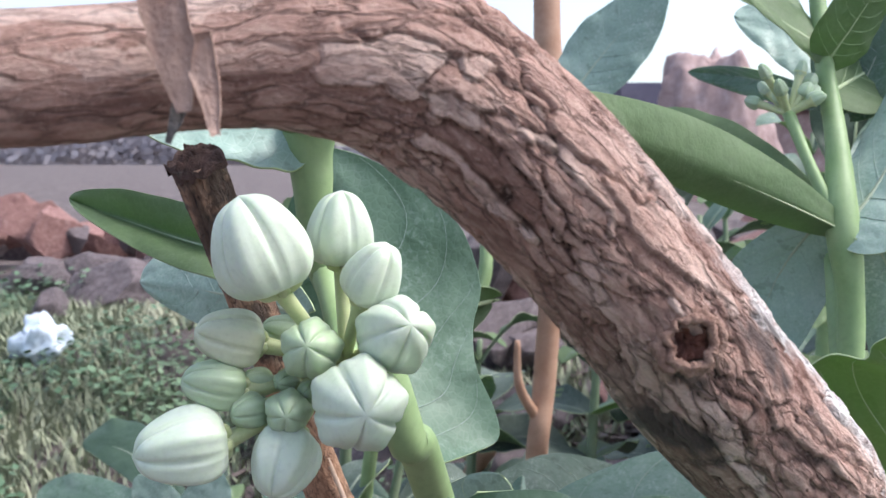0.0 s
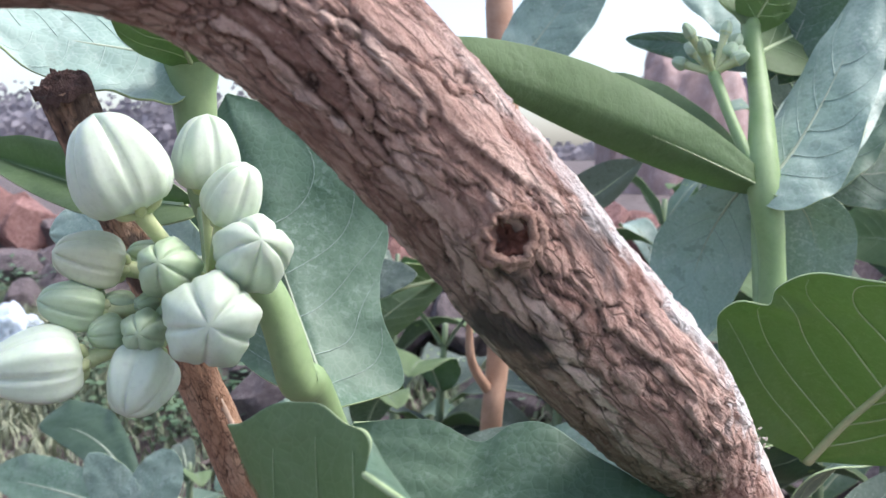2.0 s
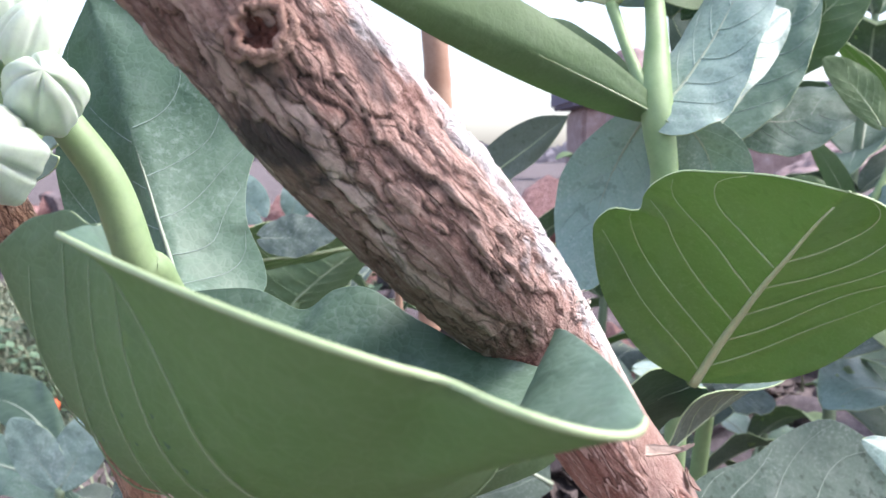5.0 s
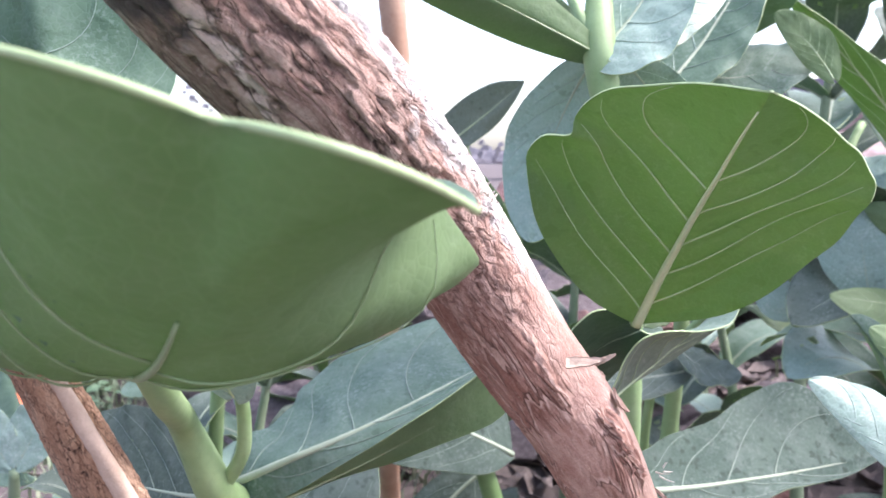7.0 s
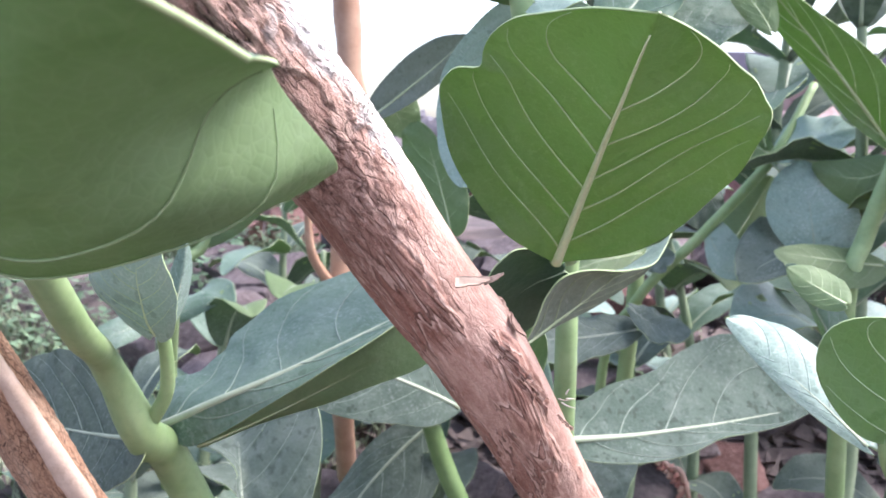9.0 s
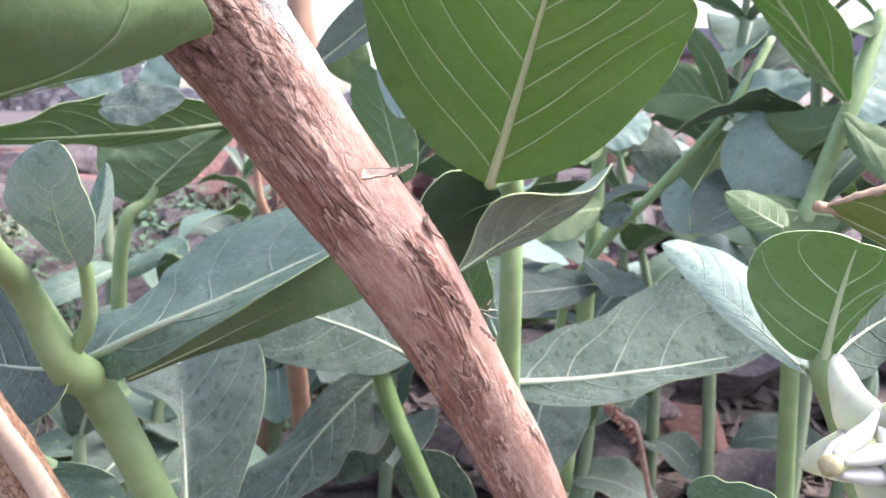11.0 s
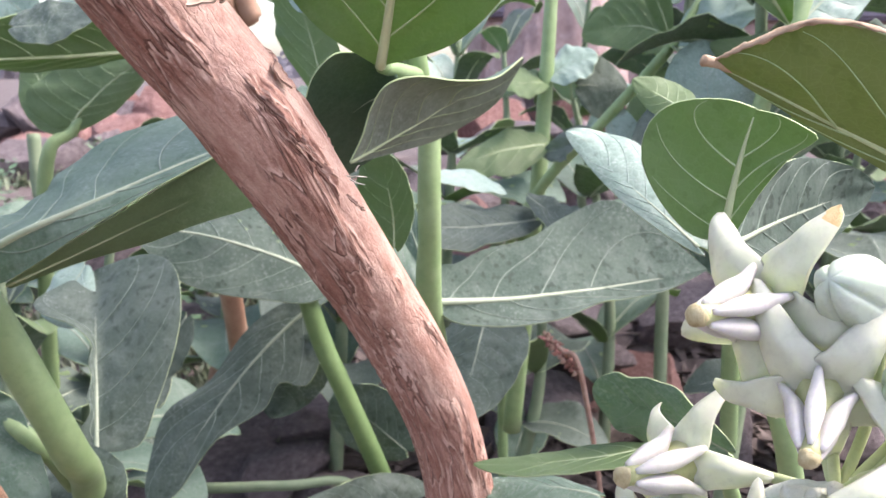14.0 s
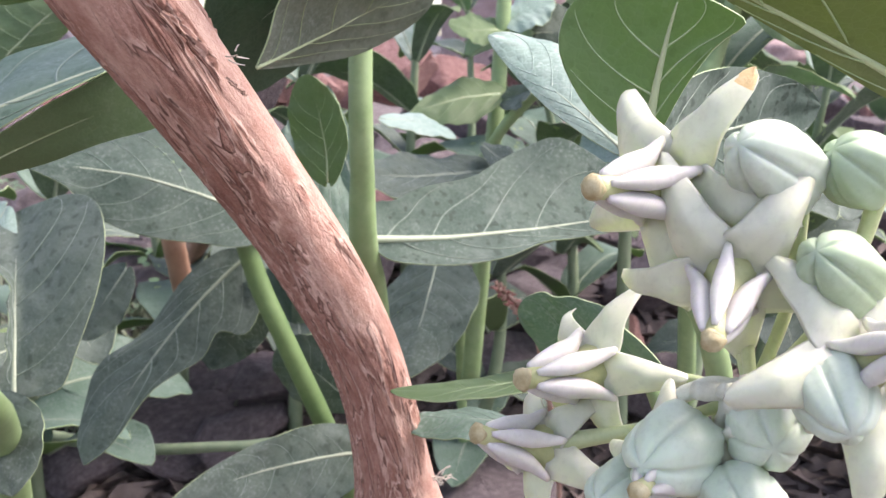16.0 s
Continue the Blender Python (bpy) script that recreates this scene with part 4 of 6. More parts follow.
def ring_wall(centre, axis, r, tube_r, seed, squash=1.0):
    """An uneven collar of bark round a knot hole."""
    ax = Vector(axis).normalized()
    sx = Vector((1, 0, 0)) - ax * ax.x
    sx.normalize()
    sy = ax.cross(sx)
    bm = bmesh.new()
    n, m = 72, 12
    rows = []
    for i in range(n):
        an = 2 * math.pi * i / n
        o = sx * math.cos(an) + sy * math.sin(an) * squash
        rr = r * (1 + 0.30 * noise.noise(Vector((math.cos(an) * 2, math.sin(an) * 2, seed))))
        tr = tube_r * (1 + 0.35 * noise.noise(Vector((math.cos(an) * 4, math.sin(an) * 4, seed + 3))) + 0.2 * noise.noise(Vector((math.cos(an) * 11, math.sin(an) * 11, seed + 7))))
        rr *= 1 + 0.10 * noise.noise(Vector((math.cos(an) * 9, math.sin(an) * 9, seed + 12)))
        rows.append([bm.verts.new(Vector(centre) + o * (rr + math.cos(b) * tr) + ax * (math.sin(b) * tr)) for b in (2 * math.pi * k / m for k in range(m))])
    for i in range(n):
        a, c = rows[i], rows[(i + 1) % n]
        for k in range(m):
            bm.faces.new((a[k], a[(k + 1) % m], c[(k + 1) % m], c[k]))
    return bm


to_eye = Vector((0.02, -1.0, 0.1)).normalized()
part("knot", ring_wall(KNOT + to_eye * 0.0008, to_eye, 0.0030, 0.0007, 1.0, 1.05), KNOT_WOOD, branch, "raised ring of bark round a knot hole")
part("knot_collar", ring_wall(KNOT + to_eye * 0.0002, to_eye, 0.0042, 0.0008, 5.0, 0.92), KNOT_WOOD, branch)


def disc(centre, axis, r, seed, depth=0.0, thick=0.0006):
    ax = Vector(axis).normalized()
    sx = ax.orthogonal().normalized()
    sy = ax.cross(sx)
    bm = bmesh.new()
    top = []
    for j in range(1, 7):
        ring = []
        for i in range(28):
            an = 2 * math.pi * i / 28
            rr = r * j / 6 * (1 + 0.3 * noise.noise(Vector((math.cos(an) * 1.5, math.sin(an) * 1.5, seed))))
            z = -depth * (1 - (j / 6) ** 2) + thick * noise.noise(Vector((rr * 900, an * 2, seed)))
            ring.append(bm.verts.new(Vector(centre) + (sx * math.cos(an) + sy * math.sin(an)) * rr + ax * z))
        top.append(ring)
    for a, c in zip(top, top[1:]):
        for i in range(28):
            bm.faces.new((a[i], c[i], c[(i + 1) % 28], a[(i + 1) % 28]))
    bm.faces.new(top[0])
    low = [bm.verts.new(v.co - ax * 0.0014) for v in top[-1]]
    for i in range(28):
        bm.faces.new((top[-1][i], low[i], low[(i + 1) % 28], top[-1][(i + 1) % 28]))
    return bm


part("knot_core", disc(KNOT - to_eye * 0.0004, to_eye, 0.0025, 2.0, 0.0010, 0.0011), KNOT_DARK, branch, "reddish rotten wood inside the knot")


def flake(at, along, out, length, width, lift, seed, mat=FLAKE, name="bark_flake"):
    """A torn, curling chip of bark."""
    a, o = Vector(along).normalized(), Vector(out).normalized()
    o = (o - a * o.dot(a)).normalized()
    e = a.cross(o)
    bm = bmesh.new()
    n, m = 8, 4
    rows = [[], []]
    for sgn, rr in ((0, rows[0]), (1, rows[1])):
        for i in range(n + 1):
            s = i / n
            row = []
            for j in range(m + 1):
                u = j / m * 2 - 1
                w = width * (1 - 0.7 * s ** 2) * (1 + 0.4 * noise.noise(Vector((s * 5, u * 2, seed))))
                row.append(bm.verts.new(Vector(at) + a * (length * s) + e * (w * u * 0.5) + o * (lift * s * s + 0.0006 * noise.noise(Vector((s * 6, u * 3, seed + 9))) - sgn * 0.0005)))
            rr.append(row)
    for k, rr in enumerate(rows):
        for i in range(n):
            for j in range(m):
                vs = (rr[i][j], rr[i][j + 1], rr[i + 1][j + 1], rr[i + 1][j])
                bm.faces.new(vs if k == 0 else tuple(reversed(vs)))
    A, C = rows
    border = [(i, 0) for i in range(n)] + [(n, j) for j in range(m)] + [(i, m) for i in range(n, 0, -1)] + [(0, j) for j in range(m, 0, -1)]
    for (i, j), (i2, j2) in zip(border, border[1:] + border[:1]):
        bm.faces.new((A[i][j], C[i][j], C[i2][j2], A[i2][j2]))
    return part(name, bm, mat, branch)


flake((0.1000, 0.1842, 0.5208), (1, -0.25, 0.05), (0, -0.75, 0.65), 0.0078, 0.0024, 0.0010, 1, PITH)
flake((0.1055, 0.1828, 0.5209), (1, -0.1, 0.35), (0, -0.75, 0.65), 0.0045, 0.0012, 0.0008, 2, PITH)
for k, (px, lift, ln) in enumerate((((0.1142, 0.2002, 0.5102), 0.004, 0.010), ((0.1294, 0.2155, 0.4817), 0.003, 0.008), ((0.1806, 0.3080, 0.3471), 0.005, 0.010))):
    flake(px, (0.4 + 0.3 * math.sin(k * 2.7), 0.35, -0.8), (0.9, -0.25 + 0.5 * math.sin(k * 1.3), 0.35), ln * 0.6, 0.0038, lift * 0.3, k + 3)
flake((-0.0275, 0.0911, 0.6376), (0.15, 0, -1), (0, -1, 0), 0.013, 0.0050, -0.001, 31, FLAKE, "bark_strip")
flake((-0.0242, 0.0916, 0.6323), (0.2, 0.1, -1), (0, -1, 0), 0.010, 0.0030, 0.002, 32, FLAKE, "bark_strip")
flake((-0.0256, 0.0933, 0.6286), (-0.25, 0.1, -1), (0, -1, 0), 0.007, 0.0018, 0.002, 33, CHARRED, "bark_strip")


def fibres(at, count, spread, length, seed, name="fibre_tuft"):
    r = random.Random(seed)
    bm = bmesh.new()
    for _ in range(count):
        p = Vector(at) + Vector((r.gauss(0, spread), r.gauss(0, spread), r.gauss(0, spread)))
        d = Vector((r.uniform(0.2, 1), r.uniform(-0.6, 0.4), r.uniform(-0.3, 0.9))).normalized()
        q = p + d * length * r.uniform(0.4, 1)
        tube([p, (p + q) * 0.5 + Vector((0, 0, r.gauss(0, length * 0.12))), q], [0.00025, 0.0002, 0.0001], 2, 4, bm, cap=False)
    return part(name, bm, FIBRE, branch)


fibres((0.0805, 0.1625, 0.5548), 26, 0.0011, 0.0010, 11)
fibres((0.1296, 0.2169, 0.4862), 4, 0.0006, 0.004, 12)
fibres((0.1871, 0.3067, 0.3462), 14, 0.0015, 0.005, 13)

# ---- the broken dry stalk behind the buds ----
STALK = [(-0.046, 0.1718, 0.6201), (-0.0384, 0.1910, 0.5861), (-0.0308, 0.2103, 0.5521), (-0.0232, 0.2295, 0.5180), (-0.0156, 0.2488, 0.4840), (-0.0080, 0.2680, 0.4500), (-0.0004, 0.2872, 0.4160), (0.02, 0.33, 0.32), (0.06, 0.40, 0.08)]
stalk = thing("dry_stalk", STALK[-1], "broken reddish brown dry stalk split along its length", "stalk")
part("limb", bark_tube(STALK, [0.0048, 0.0045, 0.0048, 0.0060, 0.0080, 0.0088, 0.009, 0.010, 0.012], 36, 60, 0.0010, 420, 8.0, scars=((STALK[0], 0.016), (Vector(STALK[0]) * 0.6 + Vector(STALK[1]) * 0.4, 0.014), (STALK[1], 0.009))), BARK_RED, stalk)
part("broken_end", disc(STALK[0], Vector(STALK[0]) - Vector(STALK[1]), 0.0053, 3.0, -0.0016, 0.0034), CRUMB, stalk, "crumbly dark broken top")
front = Vector((0.42, -0.90, 0.10)).normalized()
for side, dark in ((-0.0026, 0), (0.0026, 1)):
    line = [Vector(STALK[k]) + front * r + Vector((side * (0.4 + 0.2 * k), 0, 0)) for k, r in ((2, 0.0026), (3, 0.0040), (4, 0.0058), (5, 0.0064), (6, 0.0068), (7, 0.008))]
    part("split_wood", tube(line, [0.0008, 0.0016, 0.0026, 0.0034, 0.0038, 0.004], 10, 12, None, 0.18, 3.0 + side * 900), PITH, stalk, "pale inner wood beside a long split")

# ---- flowering shoot with the buds ----
SHOOT = [(-0.0282, 0.1967, 0.6282), (-0.0279, 0.1967, 0.6181), (-0.0255, 0.1976, 0.5962), (-0.0135, 0.2005, 0.5757), (-0.0079, 0.2025, 0.5572), (-0.0050, 0.2105, 0.5509), (0.0043, 0.2488, 0.5010),
         (0.0002, 0.2924, 0.4795), (0.0081, 0.3063, 0.4507), (0.0115, 0.3308, 0.4331), (0.0319, 0.3457, 0.3737), (0.0259, 0.3945, 0.3327), (0.0095, 0.4635, 0.2085), (0.0014, 0.5604, -0.0199)]
SHOOT_R = [0.0062, 0.0046, 0.0036, 0.0042, 0.0046, 0.0048, 0.0046, 0.0049, 0.0068, 0.0070, 0.0066, 0.007, 0.008, 0.009]
shoot = thing("milkweed_shoot", SHOOT[-1], "pale green milkweed shoot with broad leaves and closed buds", "plant", "milkweed shoots")
stem(shoot, SHOOT, SHOOT_R, label="smooth pale green stem with swollen nodes")
HUB = (-0.0177, 0.1653, 0.5835)
stem(shoot, [SHOOT[2], (-0.0205, 0.1797, 0.5871), HUB], [0.003, 0.0026, 0.0028], name="peduncle", sides=10)
for b0, t0, w, mt in (((-0.0275, 0.1556, 0.5976), (-0.0345, 0.1542, 0.6149), 0.0172, BUD), ((-0.0184, 0.1669, 0.6007), (-0.0182, 0.1663, 0.6153), 0.0125, BUD), ((-0.0141, 0.1584, 0.5955), (-0.0088, 0.1554, 0.6063), 0.0104, BUD),
                      ((-0.0100, 0.1577, 0.5886), (-0.0048, 0.1437, 0.5943), 0.0134, BUD), ((-0.0150, 0.1519, 0.5802), (-0.0113, 0.1345, 0.5819), 0.0158, BUD), ((-0.0225, 0.1585, 0.5868), (-0.0220, 0.1458, 0.5904), 0.0108, BUD_GREEN),
                      ((-0.0365, 0.1522, 0.5728), (-0.0510, 0.1451, 0.5720), 0.0134, BUD), ((-0.0254, 0.1533, 0.5744), (-0.0281, 0.1454, 0.5647), 0.0118, BUD), ((-0.0321, 0.1606, 0.5876), (-0.0429, 0.1550, 0.5912), 0.0104, BUD_BEIGE),
                      ((-0.0345, 0.1569, 0.5804), (-0.0446, 0.1522, 0.5833), 0.0090, BUD_GREEN), ((-0.0263, 0.1666, 0.5874), (-0.0331, 0.1639, 0.5902), 0.0070, BUD_GREEN), ((-0.0305, 0.1609, 0.5804), (-0.0352, 0.1571, 0.5823), 0.0052, BUD_GREEN),
                      ((-0.0306, 0.1556, 0.5775), (-0.0360, 0.1516, 0.5771), 0.0064, BUD_GREEN), ((-0.0263, 0.1546, 0.5775), (-0.0255, 0.1457, 0.5786), 0.0080, BUD_GREEN), ((-0.0220, 0.1569, 0.5804), (-0.0243, 0.1529, 0.5804), 0.0042, BUD_GREEN),
                      ((-0.0264, 0.1600, 0.5814), (-0.0286, 0.1551, 0.5820), 0.0042, BUD_GREEN)):
    bud(shoot, b0, t0, w, mt, HUB, "greenish white five-ribbed closed bud" if mt is BUD else "small pale green ribbed bud" if mt is BUD_GREEN else "beige tinged ribbed bud")
# leaves of this shoot
leaf(shoot, (-0.0293, 0.1977, 0.6282), (-0.0528, 0.1919, 0.6309), (-0.0764, 0.1876, 0.6385), (-0.0556, 0.2031, 0.6424), (-0.0435, 0.1858, 0.6193), "top", -0.1, 0.08, 2.0, 1, tops=LEAF_PALE, label="bluish green waxy leaf")
leaf(shoot, (-0.0272, 0.1915, 0.6262), (-0.0254, 0.1721, 0.6339), (-0.0206, 0.1527, 0.6405), (-0.0369, 0.1720, 0.6328), (-0.0115, 0.1822, 0.6347), "under", 0.1, 0.04, 2.0, 2)
leaf(shoot, (-0.0020, 0.2181, 0.5462), (-0.0161, 0.2415, 0.5738), (-0.0341, 0.2553, 0.6237),
     [(-0.0030, 0.2192, 0.5467), (-0.0222, 0.2372, 0.5491), (-0.0378, 0.2488, 0.5594), (-0.0433, 0.2556, 0.5743), (-0.0456, 0.2592, 0.5898), (-0.0440, 0.2608, 0.6055), (-0.0341, 0.2553, 0.6234)],
     [(-0.0013, 0.2190, 0.5459), (0.0080, 0.2297, 0.5456), (0.0145, 0.2358, 0.5474), (0.0138, 0.2395, 0.5539), (0.0089, 0.2438, 0.5647), (0.0080, 0.2479, 0.5750), (0.0101, 0.2521, 0.5871), (0.0022, 0.2552, 0.6055), (-0.0177, 0.2563, 0.6192), (-0.0333, 0.2553, 0.6242)], "top", -0.10, 0.03, 2.2, 3, lobe=0.0, rib=0.0006, veins=5, tops=LEAF_SMOOTH, label="large upright blue-green leaf with a pale midrib")
leaf(shoot, (-0.0348, 0.2136, 0.5956), (-0.0639, 0.2341, 0.5991), (-0.1029, 0.2551, 0.6089), (-0.0697, 0.2352, 0.6105), (-0.0612, 0.2185, 0.5937), "under", 0.2, 0.05, 2.0, 4, veins=0)
leaf(shoot, (-0.0336, 0.2224, 0.5821), (-0.0603, 0.2477, 0.5840), (-0.0883, 0.2678, 0.5844), (-0.0643, 0.2591, 0.5984), (-0.0588, 0.2467, 0.5733), "top", 0.0, 0.06, 2.0, 5, tops=LEAF_PALE)
# the big cupped leaf close to the eye
leaf(shoot, Vector((0.0049, 0.1771, 0.5523)) + Vector((-0.001, 0, 0.001)), (0.0298, 0.1265, 0.5312), (0.0526, 0.0686, 0.5640),
     [(0.0009, 0.1754, 0.5540), (-0.0060, 0.1560, 0.5600), (-0.0083, 0.1331, 0.5686), (0.0040, 0.1225, 0.5733), (0.0134, 0.1109, 0.5730), (0.0143, 0.0954, 0.5730)],
     [(0.0065, 0.1755, 0.5552), (0.0215, 0.1731, 0.5564), (0.0313, 0.1703, 0.5526), (0.0378, 0.1685, 0.5563), (0.0452, 0.1662, 0.5560), (0.0544, 0.1634, 0.5516), (0.0642, 0.1586, 0.5470), (0.0748, 0.1529, 0.5436), (0.0774, 0.1366, 0.5461), (0.0703, 0.1221, 0.5580), (0.0727, 0.1010, 0.5580), (0.0718, 0.0822, 0.5569)], "under", 0.06, 0.012, 3.0, 6, lobe=0.0, rib=0.0015, ns=84, nu=18, veins=6, tops=LEAF_CUP, unders=LEAF_SMOOTH, arch=((0.0005, -0.0072, 0.0010), (-0.0015, -0.0068, 0.0011)),
     label="large cupped green leaf with a pale midrib")
# pair at the lower node
leaf(shoot, (0.0078, 0.3274, 0.4467), (0.0634, 0.3163, 0.4730), (0.1228, 0.3537, 0.4931),
     [(0.0066, 0.3287, 0.4473), (0.0093, 0.3435, 0.4580), (0.0206, 0.3496, 0.4606), (0.0276, 0.3549, 0.4675), (0.0320, 0.3606, 0.4744), (0.0481, 0.3691, 0.4831), (0.0752, 0.3775, 0.4936), (0.1061, 0.3777, 0.5011), (0.1228, 0.3548, 0.4939)],
     [(0.0088, 0.3271, 0.4456), (0.0217, 0.3186, 0.4420), (0.0475, 0.3107, 0.4580), (0.0668, 0.3101, 0.4693), (0.0855, 0.3165, 0.4797), (0.1060, 0.3357, 0.4886), (0.1236, 0.3543, 0.4918)], "top", 0.0, 0.03, 2.4, 7, lobe=0.0, rib=0.0014, veins=4, label="long dusty blue-green leaf twisted along its midrib")
leaf(shoot, (0.0225, 0.3224, 0.4406), (0.0752, 0.3235, 0.4645), (0.1245, 0.3544, 0.4866),
     [(0.0221, 0.3226, 0.4413), (0.0467, 0.3147, 0.4568), (0.0662, 0.3141, 0.4683), (0.0852, 0.3205, 0.4788), (0.1060, 0.3397, 0.4878), (0.1237, 0.3549, 0.4892)],
     [(0.0232, 0.3232, 0.4396), (0.0455, 0.3286, 0.4471), (0.0645, 0.3300, 0.4520), (0.0840, 0.3305, 0.4587), (0.1068, 0.3399, 0.4656), (0.1253, 0.3539, 0.4846)], "under", 0.0, 0.02, 2.0, 70, lobe=0.0, rib=0.0004, veins=0, label="turned olive green underside of the twisted leaf")
leaf(shoot, (0.0047, 0.3084, 0.4491), (-0.0259, 0.3358, 0.4440), (-0.0668, 0.3648, 0.4448), (-0.0325, 0.3547, 0.4690), (-0.0194, 0.3182, 0.4293), "top", 0.0, 0.06, 2.0, 8, tops=LEAF_GREY)
# young side shoot with small leaves
stem(shoot, [(0.0099, 0.3045, 0.4541), (0.0175, 0.2995, 0.4679), (0.0185, 0.2936, 0.4861), (0.0158, 0.2904, 0.4904)], [0.0026, 0.0024, 0.0022, 0.0018], name="side_shoot", sides=10)
leaf(shoot, (0.0167, 0.2900, 0.4878), (0.0140, 0.2822, 0.5044), (0.0170, 0.2763, 0.5237), (-0.0024, 0.2912, 0.5084), (0.0256, 0.2780, 0.5032), "under", 0.1, 0.04, 2.0, 9, unders=LEAF_PALE)
leaf(shoot, (0.0176, 0.2937, 0.4861), (0.0231, 0.2950, 0.5002), (0.0260, 0.2948, 0.5165), (0.0178, 0.2995, 0.4996), (0.0259, 0.2990, 0.5014), "top", 0.1, 0.04, 2.0, 10, tops=LEAF_PALE)
leaf(shoot, (-0.0180, 0.3706, 0.3909), (-0.0226, 0.3690, 0.3778), (0.0140, 0.3575, 0.3389), (-0.0360, 0.3678, 0.3604), (0.0098, 0.3743, 0.3741), "top", 0.0, 0.04, 2.0, 11)
stem(shoot, [(-0.0594, 0.3976, 0.3972), (-0.0232, 0.3857, 0.3855), (0.0119, 0.3728, 0.3674), (0.0203, 0.3915, 0.3396)], [0.0032, 0.0034, 0.0036, 0.0034], name="side_shoot", sides=10)
leaf(shoot, (0.0157, 0.4426, 0.3082), (0.0089, 0.4348, 0.3149), (-0.0070, 0.4297, 0.3262), (0.0040, 0.4506, 0.3358), (0.0155, 0.4289, 0.2928), "top", 0.0, 0.06, 2.0, 12, tops=LEAF_GREY)

# ---- second shoot, with the small flower head ----
S2 = [(0.1433, 0.3691, 0.7066), (0.1421, 0.3490, 0.6564), (0.1402, 0.3308, 0.6263), (0.1370, 0.3160, 0.5986), (0.1399, 0.3132, 0.5715), (0.1404, 0.3140, 0.5396), (0.1494, 0.3481, 0.5828), (0.1611, 0.3546, 0.5079), (0.1701, 0.3909, 0.5017), (0.1703, 0.3919, 0.4651), (0.1710, 0.3968, 0.4383), (0.1725, 0.4104, 0.4041), (0.1814, 0.4464, 0.3634), (0.1873, 0.4818, 0.2447), (0.2000, 0.5510, 0.0009)]
shoot2 = thing("milkweed_shoot", S2[-1], "upright milkweed shoot with broad bright green leaves and a bud head", "plant", "milkweed shoots")
stem(shoot2, S2, [0.0030, 0.0034, 0.0040, 0.0058, 0.0046, 0.0047, 0.0046, 0.0046, 0.0047, 0.0049, 0.0050, 0.0062, 0.0058, 0.006, 0.007])
HEAD = (0.1251, 0.3371, 0.6367)
stem(shoot2, [(0.1347, 0.3161, 0.5996), (0.1288, 0.3251, 0.6182), HEAD], [0.0026, 0.0020, 0.0022], name="peduncle", sides=10)
r8 = random.Random(8)
for k in range(13):
    px = Vector(HEAD) + Vector((r8.gauss(0, 0.0075), r8.gauss(0, 0.006), r8.uniform(0.003, 0.016)))
    d = (px - Vector(HEAD)).normalized()
    bud(shoot2, px - d * 0.003, px + d * 0.004, r8.uniform(0.004, 0.0056), BUD_GREEN, HEAD, "tiny pale green bud")
leaf(shoot2, (0.1349, 0.3128, 0.5968), (0.0791, 0.2854, 0.6182), (0.0206, 0.2374, 0.6349), (0.0774, 0.2869, 0.6330), (0.0824, 0.2994, 0.6085), "under", 0.15, 0.05, 1.5, 21, q=0.6, rib=0.0003, veins=0, label="long green leaf seen from below")
leaf(shoot2, (0.1361, 0.3158, 0.5967), (0.1112, 0.3607, 0.6211), (0.0924, 0.4030, 0.6393), (0.1161, 0.3722, 0.6349), (0.1157, 0.3449, 0.6144), "under", 0.1, 0.05, 1.5, 22, veins=0)
leaf(shoot2, (0.1367, 0.3139, 0.5977), (0.1597, 0.3254, 0.6241), (0.1893, 0.3455, 0.6764), (0.1538, 0.3410, 0.6288), (0.1663, 0.3086, 0.6084), "top", 0.1, 0.06, 2.0, 23, tops=LEAF_PALE)
leaf(shoot2, (0.1415, 0.3428, 0.5979), (0.1296, 0.3613, 0.5683), (0.1198, 0.3538, 0.5299), (0.1129, 0.3722, 0.5699), (0.1453, 0.3501, 0.5624), "top", 0.0, 0.04, 2.0, 24, tops=LEAF_PALE, label="pale bluish drooping leaf")
leaf(shoot2, (0.1473, 0.3282, 0.6046), (0.1718, 0.3491, 0.6206), (0.2041, 0.3701, 0.6405), (0.1667, 0.3607, 0.6346), (0.1785, 0.3374, 0.6073), "top", 0.05, 0.06, 2.0, 241, tops=LEAF_PALE)
leaf(shoot2, (0.2024, 0.4366, 0.6018), (0.2304, 0.4253, 0.5990), (0.2698, 0.4252, 0.6123), (0.2363, 0.4469, 0.6159), (0.2286, 0.4137, 0.5834), "top", 0.05, 0.06, 2.0, 242)
leaf(shoot2, (0.2322, 0.4577, 0.6221), (0.2501, 0.4495, 0.6461), (0.2724, 0.4412, 0.6718), (0.2435, 0.4605, 0.6529), (0.2616, 0.4381, 0.6369), "under", 0.05, 0.06, 2.0, 243)
leaf(shoot2, (0.2671, 0.4136, 0.5964), (0.2568, 0.4155, 0.6117), (0.2414, 0.4177, 0.6270), (0.2491, 0.4156, 0.6091), (0.2645, 0.4161, 0.6194), "under", 0.05, 0.06, 2.0, 244)
